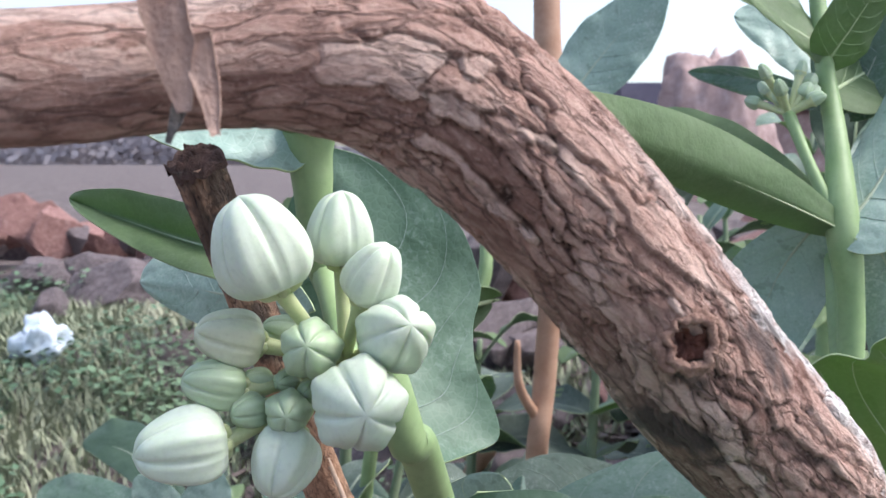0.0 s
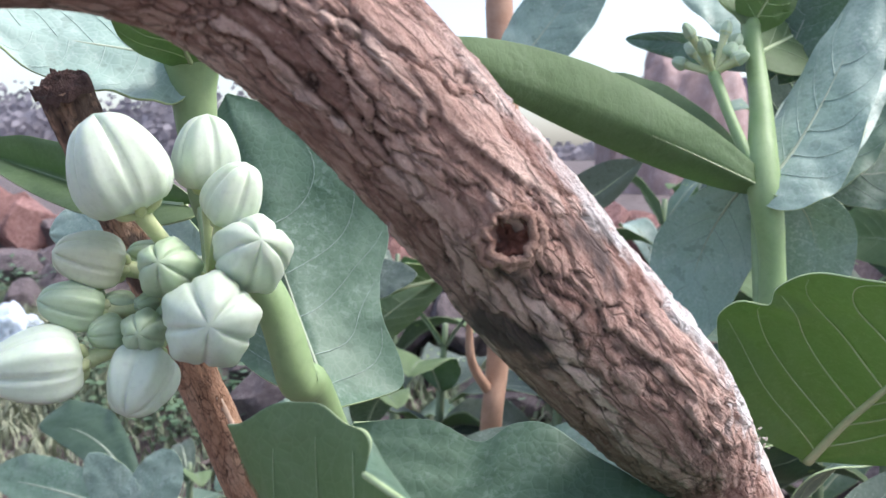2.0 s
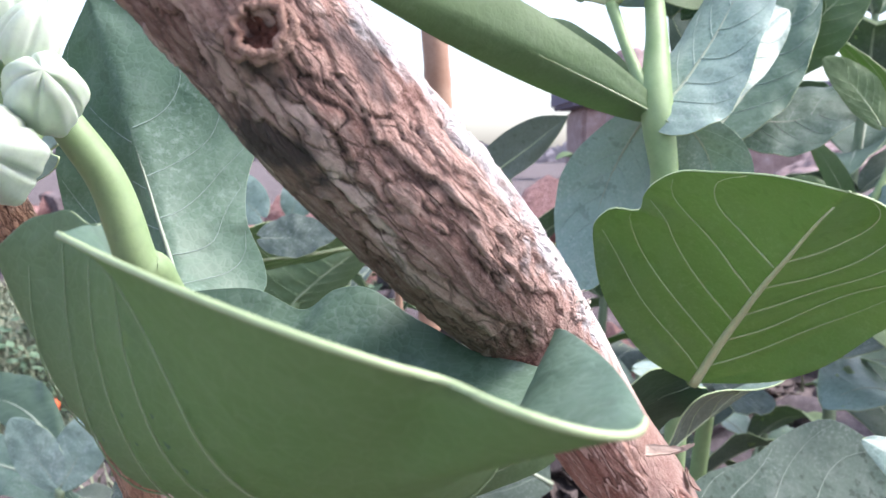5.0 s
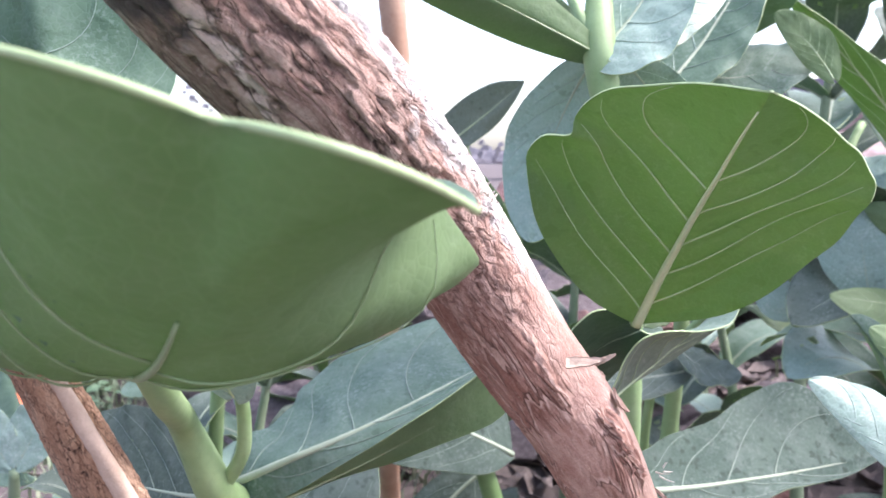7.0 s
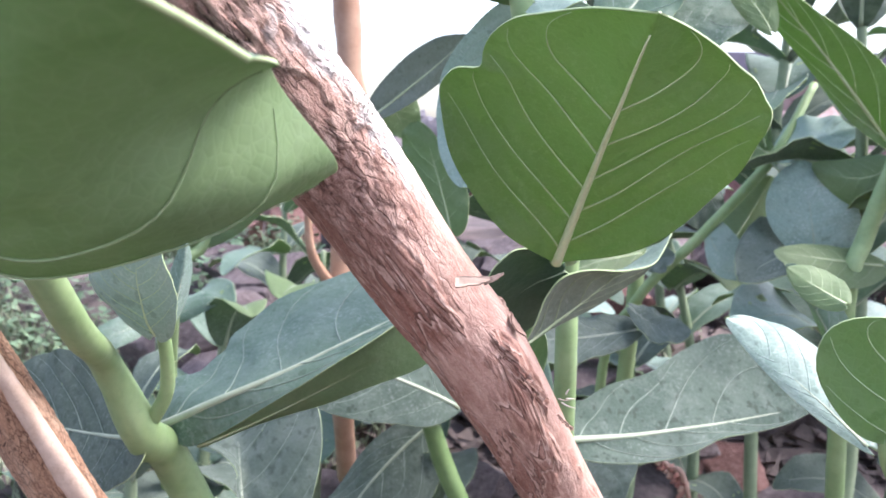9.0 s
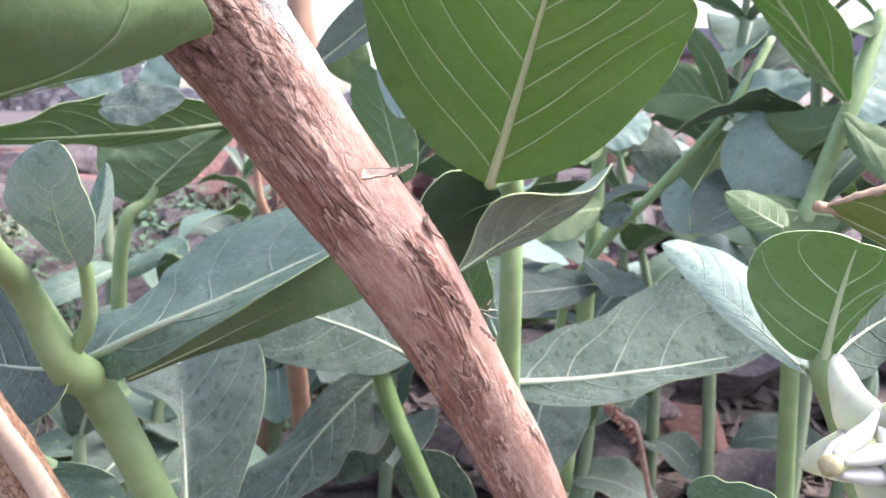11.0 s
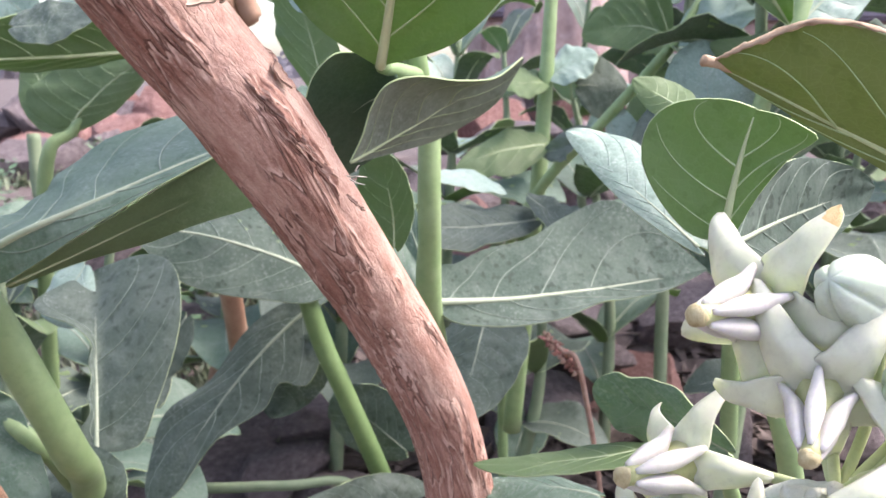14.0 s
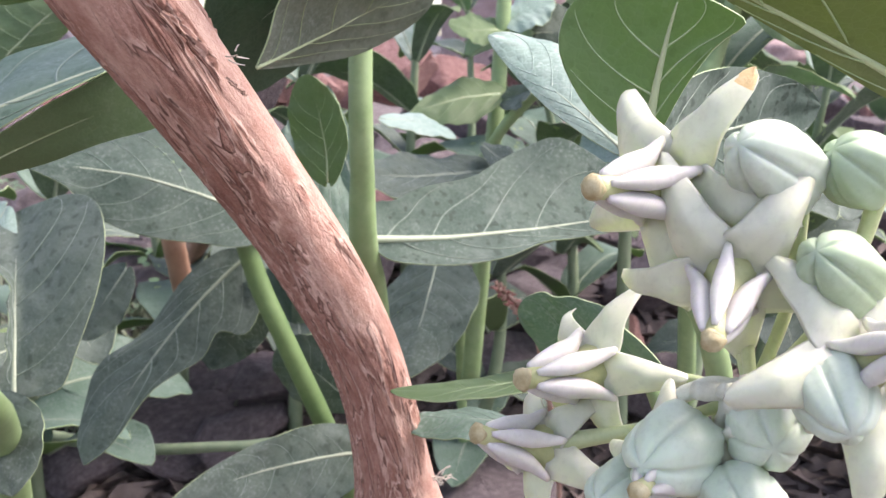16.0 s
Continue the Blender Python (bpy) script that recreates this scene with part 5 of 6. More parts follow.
leaf(shoot2, (0.0818, 0.5578, 0.5554), (0.1160, 0.5379, 0.5816), (0.1424, 0.5182, 0.6049),
     [(0.0811, 0.5580, 0.5561), (0.0886, 0.5545, 0.5742), (0.1067, 0.5452, 0.5933), (0.1252, 0.5298, 0.6044), (0.1424, 0.5183, 0.6052)],
     [(0.0824, 0.5576, 0.5541), (0.1031, 0.5417, 0.5631), (0.1253, 0.5316, 0.5781), (0.1372, 0.5223, 0.5933), (0.1427, 0.5181, 0.6043)], "under", 0.05, 0.02, 1.5, 245, lobe=0.0, rib=0.0008, unders=LEAF_ASH, veins=0, label="long grey-green leaf pointing up past the branch")
leaf(shoot2, (0.0987, 0.5589, 0.5807), (0.1021, 0.5570, 0.5637), (0.1124, 0.5549, 0.5467), (0.0884, 0.5571, 0.5602), (0.1158, 0.5569, 0.5671), "under", 0.05, 0.06, 2.0, 246)
leaf(shoot2, (-0.0336, 0.5487, 0.5334), (-0.0124, 0.5380, 0.5345), (0.0146, 0.5274, 0.5389), (-0.0134, 0.5494, 0.5469), (-0.0114, 0.5269, 0.5242), "top", 0.05, 0.06, 2.0, 247, tops=LEAF_GREY)
leaf(shoot2, (0.1467, 0.3225, 0.5944), (0.1641, 0.3354, 0.5749), (0.1663, 0.3416, 0.5376), (0.1536, 0.3401, 0.5702), (0.1773, 0.3305, 0.5775), "top", 0.1, 0.05, 2.0, 25, tops=LEAF_PALE, veins=3)
leaf(shoot2, (0.1411, 0.3496, 0.6627), (0.1226, 0.3458, 0.6723), (0.0953, 0.3378, 0.6907), (0.1237, 0.3573, 0.6869), (0.1330, 0.3444, 0.6599), "under", 0.1, 0.05, 2.0, 26, veins=0)
leaf(shoot2, (0.1432, 0.3490, 0.6564), (0.1478, 0.3353, 0.6705), (0.1556, 0.3269, 0.6882), (0.1357, 0.3356, 0.6725), (0.1580, 0.3446, 0.6640), "under", 0.1, 0.05, 2.0, 27)
leaf(shoot2, (0.0694, 0.5044, 0.6550), (0.0910, 0.5071, 0.6824), (0.1179, 0.5003, 0.7154), (0.0739, 0.5179, 0.6915), (0.1057, 0.4961, 0.6706), "top", 0.05, 0.05, 2.0, 291, tops=LEAF_PALE)
leaf(shoot2, (0.1526, 0.3741, 0.6528), (0.1663, 0.3761, 0.6731), (0.1819, 0.3683, 0.6957), (0.1550, 0.3767, 0.6799), (0.1752, 0.3649, 0.6606), "top", 0.05, 0.05, 2.0, 292)
leaf(shoot2, (0.1548, 0.4071, 0.6826), (0.1377, 0.4079, 0.6924), (0.1157, 0.4087, 0.7022), (0.1385, 0.4193, 0.7068), (0.1391, 0.3966, 0.6786), "under", 0.05, 0.05, 2.0, 293)
leaf(shoot2, (0.1579, 0.3634, 0.6384), (0.1700, 0.3658, 0.6625), (0.1749, 0.3583, 0.6891), (0.1555, 0.3761, 0.6660), (0.1835, 0.3552, 0.6571), "top", 0.05, 0.05, 2.0, 294)
leaf(shoot2, (0.1790, 0.4257, 0.6594), (0.1622, 0.4374, 0.6760), (0.1391, 0.4486, 0.6881), (0.1633, 0.4490, 0.6921), (0.1610, 0.4256, 0.6581), "top", 0.05, 0.05, 2.0, 295, tops=LEAF_PALE)
leaf(shoot2, (0.1482, 0.3529, 0.6464), (0.1774, 0.3741, 0.6597), (0.2097, 0.3854, 0.6748), (0.1771, 0.3857, 0.6749), (0.1818, 0.3623, 0.6430), "under", 0.1, 0.05, 2.0, 28)
leaf(shoot2, (0.1461, 0.3525, 0.6421), (0.1311, 0.3941, 0.6540), (0.1117, 0.4250, 0.6598), (0.1288, 0.3946, 0.6587), (0.1320, 0.3881, 0.6452), "top", 0.1, 0.05, 2.0, 29)

# ---- lower leaves of this shoot: the broad one seen from below, the curled one, the dusty ones ----
N3 = (0.1426, 0.2858, 0.5105)
stem(shoot2, [S2[7], Vector(S2[7]) * 0.4 + Vector(N3) * 0.6, N3], [0.003, 0.0026, 0.0022], name="petiole", sides=10)
leaf(shoot2, (0.1417, 0.2818, 0.5106), (0.1435, 0.2375, 0.5460), (0.1410, 0.1847, 0.5745),
     [(0.1403, 0.2820, 0.5109), (0.1243, 0.2735, 0.5205), (0.1114, 0.2655, 0.5363), (0.1041, 0.2568, 0.5508), (0.1020, 0.2522, 0.5606), (0.1054, 0.2466, 0.5669), (0.1122, 0.2412, 0.5692), (0.1127, 0.2385, 0.5718), (0.1140, 0.2316, 0.5747), (0.1207, 0.2193, 0.5777), (0.1306, 0.2022, 0.5778), (0.1407, 0.1847, 0.5744)],
     [(0.1432, 0.2807, 0.5109), (0.1585, 0.2628, 0.5160), (0.1681, 0.2450, 0.5258), (0.1749, 0.2296, 0.5371), (0.1760, 0.2175, 0.5463), (0.1755, 0.2102, 0.5519), (0.1751, 0.2065, 0.5547), (0.1720, 0.2042, 0.5584), (0.1677, 0.2022, 0.5631), (0.1616, 0.1992, 0.5676), (0.1521, 0.1935, 0.5719), (0.1413, 0.1847, 0.5743)], "under", -0.12, 0.03, 2.5, 31, rib=0.0014, ns=64, nu=16, veins=5, lobe=0.0, unders=LEAF_FRESH,
     label="broad bright green leaf with pale ribs seen from below")
# half turned from the light, its shade painted with the darker green
leaf(shoot2, (0.1500, 0.3058, 0.5038), (0.1341, 0.3086, 0.4957), (0.1210, 0.3174, 0.4769), (0.1225, 0.2876, 0.5077), (0.1474, 0.3282, 0.4831), "top", 0.0, 0.03, 1.2, 32, p=0.62, q=0.42, veins=0, tops=LEAF_SHADED, label="shaded dark green half of a curled leaf")
leaf(shoot2, (0.1330, 0.2891, 0.4825), (0.1598, 0.3082, 0.4955), (0.1944, 0.3282, 0.5138),
     [(0.1330, 0.2892, 0.4829), (0.1366, 0.2870, 0.4906), (0.1393, 0.2850, 0.4994), (0.1437, 0.2823, 0.5051), (0.1537, 0.2834, 0.5074), (0.1652, 0.2889, 0.5065), (0.1771, 0.2976, 0.5069), (0.1863, 0.3123, 0.5104), (0.1940, 0.3273, 0.5142)],
     [(0.1334, 0.2900, 0.4820), (0.1448, 0.3080, 0.4826), (0.1587, 0.3239, 0.4845), (0.1691, 0.3313, 0.4880), (0.1790, 0.3350, 0.4937), (0.1870, 0.3340, 0.5001), (0.1914, 0.3315, 0.5067), (0.1946, 0.3281, 0.5134)], "under", -0.1, 0.015, 1.2, 320, lobe=0.0, rib=0.0005, veins=4, unders=LEAF_ASH, label="curled grey leaf with a net of fine ribs")
leaf(shoot2, (0.1741, 0.4113, 0.4082), (0.2409, 0.4305, 0.4055), (0.3208, 0.4494, 0.4109),
     [(0.1746, 0.4124, 0.4095), (0.1775, 0.4263, 0.4210), (0.1880, 0.4301, 0.4216), (0.2016, 0.4391, 0.4254), (0.2289, 0.4515, 0.4296), (0.2475, 0.4607, 0.4381), (0.2704, 0.4639, 0.4449), (0.2920, 0.4616, 0.4360), (0.3085, 0.4550, 0.4225), (0.3205, 0.4495, 0.4115)],
     [(0.1745, 0.4101, 0.4075), (0.1832, 0.4085, 0.3993), (0.2056, 0.4111, 0.3957), (0.2345, 0.4175, 0.3961), (0.2573, 0.4275, 0.4007), (0.2739, 0.4335, 0.4009), (0.2975, 0.4409, 0.4029), (0.3202, 0.4493, 0.4098)], "top", -0.1, 0.03, 2.3, 33, lobe=0.0, rib=0.0016, veins=4, tops=LEAF_STAINED, label="broad dusty leaf with wavy edges")
leaf(shoot2, (0.1725, 0.4151, 0.4017), (0.1504, 0.4388, 0.4264), (0.1416, 0.4659, 0.4526), (0.1578, 0.4624, 0.4472), (0.1399, 0.4399, 0.4238), "top", 0.1, 0.05, 2.0, 34)
leaf(shoot2, (0.1724, 0.4349, 0.4238), (0.1659, 0.4612, 0.4472), (0.1614, 0.4870, 0.4701), (0.1529, 0.4732, 0.4459), (0.1702, 0.4616, 0.4526), "top", 0.1, 0.05, 2.0, 35)

# ---- fourth shoot: pale leaves beside the flowers ----
N4 = (0.2251, 0.2327, 0.4633)
S4 = [(0.2255, 0.2321, 0.4726), N4, (0.2308, 0.2348, 0.4501), (0.2384, 0.2355, 0.4302), (0.2558, 0.2401, 0.3812), (0.3535, 0.3710, 0.1078)]
shoot4 = thing("milkweed_shoot", S4[-1], "slender milkweed shoot with rounded pale leaves", "plant", "milkweed shoots")
stem(shoot4, S4, [0.0024, 0.0034, 0.0028, 0.003, 0.0035, 0.005])
leaf(shoot4, (0.2242, 0.2312, 0.4660), (0.2251, 0.2271, 0.4847), (0.2272, 0.2232, 0.5000),
     [(0.2237, 0.2313, 0.4662), (0.2158, 0.2328, 0.4685), (0.2081, 0.2342, 0.4771), (0.2031, 0.2346, 0.4876), (0.2046, 0.2339, 0.4965), (0.2106, 0.2309, 0.5017), (0.2205, 0.2266, 0.5024), (0.2271, 0.2233, 0.5003)],
     [(0.2246, 0.2312, 0.4662), (0.2271, 0.2294, 0.4694), (0.2304, 0.2254, 0.4791), (0.2347, 0.2202, 0.4881), (0.2397, 0.2163, 0.4931), (0.2360, 0.2174, 0.4963), (0.2317, 0.2204, 0.4988), (0.2275, 0.2232, 0.4999)], "under", -0.1, 0.02, 1.5, 41, lobe=0.0, rib=0.0012, veins=3, unders=LEAF_FRESH, label="rounded green leaf seen from below")
leaf(shoot4, (0.2212, 0.2384, 0.4636), (0.2109, 0.2624, 0.4769), (0.1970, 0.2820, 0.4912), (0.2208, 0.2728, 0.4854), (0.2068, 0.2626, 0.4744), "top", 0.1, 0.03, 1.5, 42, q=0.6, tops=LEAF_PALE, label="pale bluish white waxy leaf")
leaf(shoot4, (0.2312, 0.2420, 0.4625), (0.2733, 0.2828, 0.4651), (0.3161, 0.3085, 0.4696), (0.2651, 0.2746, 0.4830), (0.2771, 0.2839, 0.4506), "top", 0.0, 0.05, 2.0, 43, tops=LEAF_STAINED)
leaf(shoot4, (0.2321, 0.2733, 0.4973), (0.2266, 0.2798, 0.5012), (0.2191, 0.2869, 0.5069), (0.2331, 0.2847, 0.5052), (0.2230, 0.2795, 0.4969), "under", 0.1, 0.04, 1.5, 44, veins=4)
# withered overhanging leaf
WITHER = [(0.2886, 0.2023, 0.4736), (0.2605, 0.1863, 0.5028), (0.2359, 0.1819, 0.5149), (0.2219, 0.1888, 0.5186), (0.2132, 0.1996, 0.5145), (0.2082, 0.2069, 0.5111)]
overhang = leaf(shoot4, (0.2898, 0.2016, 0.4711), (0.2458, 0.2041, 0.4929), (0.2079, 0.2079, 0.5109), WITHER,
                [(0.2898, 0.2014, 0.4698), (0.2678, 0.2040, 0.4771), (0.2469, 0.2061, 0.4886), (0.2303, 0.2072, 0.4977), (0.2177, 0.2074, 0.5048), (0.2086, 0.2077, 0.5104)],
                "under", 0.10, 0.02, 2.0, 45, lobe=0.0, rib=0.0012, unders=LEAF_OLIVE, veins=3, label="drooping olive green leaf with a withered brown edge")
part("withered_edge", tube(WITHER[1:], [0.0003, 0.0006, 0.0010, 0.0011, 0.0005], 14, 8, None, 1.3, 4.0, flat=0.45), BROWN_EDGE, overhang, "curled dry brown edge")
part("withered_tip", tube([(0.2134, 0.2072, 0.5087), (0.2091, 0.2072, 0.5106), (0.2058, 0.2068, 0.5113)], [0.0006, 0.0011, 0.0012], 5, 8, None, 0.5, 2.0), BROWN_EDGE, overhang, "shrivelled brown tip")

# ---- flower cluster ----
FH = (0.2180, 0.1636, 0.4290)
cluster = thing("flower_cluster", (0.2821, 0.2553, 0.2343), "cluster of open white crown flowers and ribbed buds", "flowers")
stem(cluster, [FH, (0.2192, 0.1661, 0.4173), (0.2257, 0.1744, 0.3893), (0.2821, 0.2553, 0.2343)], [0.0030, 0.003, 0.0035, 0.004], WOOL, "peduncle")
flower(cluster, (0.2030, 0.1719, 0.4647), (0.1875, 0.1625, 0.4661), 0.0240, 0.0, FH, 0.25, "open white crown flower with waxy petals", 0, (0.2025, 0.1582, 0.4867))
flower(cluster, (0.2101, 0.1593, 0.4506), (0.2018, 0.1471, 0.4448), 0.0225, 0.0, FH, 0.5, "open white crown flower with a lilac crown", None, (0.2196, 0.1561, 0.4670))
flower(cluster, (0.1972, 0.1894, 0.4258), (0.1815, 0.1802, 0.4281), 0.019, 0.0, FH, 0.5, "open white crown flower", None, (0.1995, 0.1888, 0.4345))
flower(cluster, (0.1873, 0.1898, 0.4102), (0.1738, 0.1832, 0.4166), 0.018, 0.0, FH, 0.6, "fading white crown flower with a rosy tip", None, (0.1815, 0.1844, 0.4000))
flower(cluster, (0.2248, 0.1424, 0.4420), (0.2245, 0.1296, 0.4496), 0.0230, 0.0, FH, 0.15, "open cream crown flower", None, (0.2220, 0.1405, 0.4212))
flower(cluster, (0.2036, 0.1633, 0.4160), (0.1937, 0.1530, 0.4182), 0.0160, 0.6, FH, 0.8, "wilting cream crown flower")
r16 = random.Random(16)
for k in range(14):
    d = Vector((r16.uniform(-1, 1), r16.uniform(-0.8, 0.2), r16.uniform(-0.4, 0.7))).normalized()
    stem(cluster, [FH, Vector(FH) + d * 0.004, Vector(FH) + d * r16.uniform(0.006, 0.011)], [0.0022, 0.0016, r16.uniform(0.0012, 0.0020)], WOOL, "bare_pedicel", 8, wobble=0.5)
for b0, t0, w, mt in (((0.2251, 0.1651, 0.4652), (0.2079, 0.1565, 0.4738), 0.0150, BUD), ((0.2350, 0.1583, 0.4659), (0.2242, 0.1565, 0.4727), 0.013, BUD_GREEN), ((0.2308, 0.1553, 0.4488), (0.2171, 0.1474, 0.4585), 0.0140, BUD_GREEN),
                      ((0.2213, 0.1498, 0.4397), (0.2172, 0.1336, 0.4337), 0.0130, BUD), ((0.2198, 0.1625, 0.4251), (0.2154, 0.1506, 0.4245), 0.0145, BUD), ((0.2103, 0.1680, 0.4192), (0.1946, 0.1556, 0.4209), 0.0165, BUD),
                      ((0.2146, 0.1607, 0.4127), (0.2100, 0.1463, 0.4145), 0.0150, BUD), ((0.2039, 0.1721, 0.4090), (0.1897, 0.1627, 0.4116), 0.014, BUD)):
    bud(cluster, b0, t0, w, mt, FH, "ribbed pale bud")
for k, (a, c) in enumerate((((0.2171, 0.1640, 0.4299), (0.2067, 0.1729, 0.4245)), ((0.2200, 0.1633, 0.4290), (0.2285, 0.1561, 0.4267)), ((0.2229, 0.1630, 0.4299), (0.2229, 0.1520, 0.4272)), ((0.2151, 0.1641, 0.4290), (0.2137, 0.1670, 0.4172)))):
    stem(cluster, [a, (Vector(a) + Vector(c)) * 0.5 + Vector((0, 0, 0.002)), c], [0.0020, 0.0016, 0.0014], WOOL, "bare_pedicel", 8, wobble=0.3)
# slim leaf and small leaf behind the lower flowers
stem5 = thing("milkweed_shoot", (0.3327, 0.3805, 0.1347), "low milkweed shoot with small leaves below the flowers", "plant", "milkweed shoots")
stem(stem5, [(0.2362, 0.2583, 0.4018), (0.2474, 0.2618, 0.3791), (0.2778, 0.3033, 0.3077), (0.3327, 0.3805, 0.1347)], [0.002, 0.0026, 0.003, 0.004])
leaf(stem5, (0.2170, 0.2510, 0.4034), (0.1942, 0.2584, 0.3973), (0.1672, 0.2669, 0.3941), (0.1987, 0.2679, 0.3966), (0.1898, 0.2487, 0.3972), "under", 0.1, 0.04, 1.5, 51, veins=4, label="narrow leaf lying against the branch")
leaf(stem5, (0.2401, 0.2521, 0.3998), (0.2209, 0.2619, 0.4094), (0.2043, 0.2704, 0.4143), (0.2170, 0.2575, 0.4215), (0.2230, 0.2702, 0.3951), "top", 0.1, 0.08, 1.8, 52)
leaf(stem5, (0.2112, 0.2822, 0.3733), (0.1937, 0.2949, 0.3725), (0.1747, 0.3068, 0.3662), (0.1943, 0.3050, 0.3720), (0.1911, 0.2845, 0.3697), "top", 0.0, 0.05, 2.0, 53)


def dried_spike(foot, low, high, seed):
    """A withered flower spike on a thin stalk: a bent axis crowded with shrivelled bracts."""
    r = random.Random(seed)
    ob = thing("dried_flower_spike", foot, "withered reddish brown flower spike on a thin dry stalk", "flower spike")
    lo, hi = Vector(low), Vector(high)
    part("stalk", tube([foot, Vector(foot) * 0.5 + lo * 0.5 + Vector((0.01, 0, 0)), lo, (lo + hi) * 0.5 + Vector((0, 0, 0.002)), hi], [0.0022, 0.0020, 0.0018, 0.0016, 0.001], 8, 8, None, 0.2, 3.0), FLAKE, ob)
    ax = (hi - lo).normalized()
    sx = ax.orthogonal().normalized()
    sy = ax.cross(sx)
    for k in range(64):
        p = lo.lerp(hi, (k + r.random()) / 64)
        an = k * 2.399
        d = sx * math.cos(an) + sy * math.sin(an)
        ln = r.uniform(0.003, 0.0065)
        part("bract", tube([p, p + d * ln * 0.6 + ax * ln * 0.25, p + d * ln * 0.9 + ax * ln * r.uniform(-0.2, 0.8)], [0.0005, 0.0014, 0.0003], 3, 6, None, 0.5, float(k), flat=0.5), r.choice((DRY_BRACT, DRY_BRACT, FLAKE)), ob)


dried_spike((0.344, 0.670, 0.06), (0.2936, 0.5705, 0.3167), (0.2704, 0.5791, 0.3419), 21)
rock(0.474, 1.073, 0.065, 6, 1.0, 0.25, None, 0.8)
rock(0.546, 1.068, 0.05, 6, 2.4, 0.25, None, 0.8)

# ---- lower leaves and stems behind the branch ----
S6 = [(0.1160, 0.5066, 0.3979), (0.1253, 0.5044, 0.3664), (0.1381, 0.5016, 0.3343), (0.1632, 0.5157, 0.2656), (0.1961, 0.5892, 0.1360)]
shoot6 = thing("milkweed_shoot", S6[-1], "lower milkweed shoot with dusty grey-green leaves", "plant", "milkweed shoots")
stem(shoot6, S6, [0.0050, 0.0056, 0.0056, 0.006, 0.007], STEM_SHADED)
leaf(shoot6, (0.1356, 0.5084, 0.3953), (0.0767, 0.5034, 0.4225), (0.0155, 0.4953, 0.4333),
     [(0.1351, 0.5088, 0.3968), (0.1306, 0.5252, 0.4218), (0.1009, 0.5340, 0.4398), (0.0663, 0.5312, 0.4480), (0.0348, 0.5147, 0.4427), (0.0158, 0.4954, 0.4341)],
     [(0.1362, 0.5079, 0.3933), (0.1195, 0.4944, 0.3897), (0.0958, 0.4917, 0.3925), (0.0715, 0.4885, 0.3969), (0.0478, 0.4897, 0.4082), (0.0351, 0.4917, 0.4223), (0.0163, 0.4949, 0.4322)], "top", -0.05, 0.03, 2.2, 61, lobe=0.0, rib=0.0014, veins=5, tops=LEAF_STAINED, label="dusty leaf with pale ribs behind the branch")
leaf(shoot6, (0.1217, 0.5330, 0.3781), (0.0772, 0.5245, 0.3369), (0.0322, 0.4954, 0.2760),
     [(0.1198, 0.5335, 0.3790), (0.1040, 0.5411, 0.3779), (0.0813, 0.5434, 0.3608), (0.0618, 0.5391, 0.3347), (0.0391, 0.5315, 0.3202), (0.0318, 0.5231, 0.3089), (0.0276, 0.5057, 0.2870), (0.0316, 0.4955, 0.2760)],
     [(0.1229, 0.5326, 0.3771), (0.1276, 0.5209, 0.3598), (0.1178, 0.5126, 0.3376), (0.1021, 0.5155, 0.3387), (0.0921, 0.5111, 0.3243), (0.0672, 0.5071, 0.3102), (0.0468, 0.4972, 0.2862), (0.0327, 0.4952, 0.2754)], "top", 0.0, 0.03, 2.4, 62, lobe=0.0, rib=0.0012, veins=5, tops=LEAF_GREY, label="drooping grey-green dusty leaf with wavy edges")
leaf(shoot6, (0.1229, 0.5194, 0.3622), (0.1092, 0.5360, 0.3306), (0.0957, 0.5343, 0.3110), (0.0926, 0.5494, 0.3339), (0.1255, 0.5330, 0.3273), "top", 0.0, 0.1, 2.0, 63, tops=LEAF_GREY)
leaf(shoot6, (0.1757, 0.5379, 0.2836), (0.1524, 0.5451, 0.3038), (0.1326, 0.5602, 0.3139), (0.1627, 0.5420, 0.3224), (0.1390, 0.5589, 0.2845), "top", 0.0, 0.06, 2.0, 64, tops=LEAF_GREY)
leaf(shoot6, (0.1762, 0.4903, 0.2746), (0.1284, 0.4684, 0.2788), (0.0807, 0.4450, 0.2761), (0.1404, 0.4782, 0.2953), (0.1389, 0.4635, 0.2553), "top", 0.0, 0.08, 2.0, 65, tops=LEAF_GREY)
leaf(shoot6, (0.2329, 0.5849, 0.3598), (0.2213, 0.5608, 0.3316), (0.2032, 0.5364, 0.2972), (0.1957, 0.5840, 0.3254), (0.2506, 0.5467, 0.3346), "top", 0.0, 0.05, 2.0, 66, tops=LEAF_GREY)
leaf(shoot6, (0.0374, 0.6324, 0.3490), (0.0218, 0.6305, 0.3266), (0.0062, 0.6285, 0.3042), (0.0052, 0.6441, 0.3312), (0.0328, 0.6267, 0.3154), "top", 0.0, 0.08, 2.0, 67, tops=LEAF_GREY, veins=0)
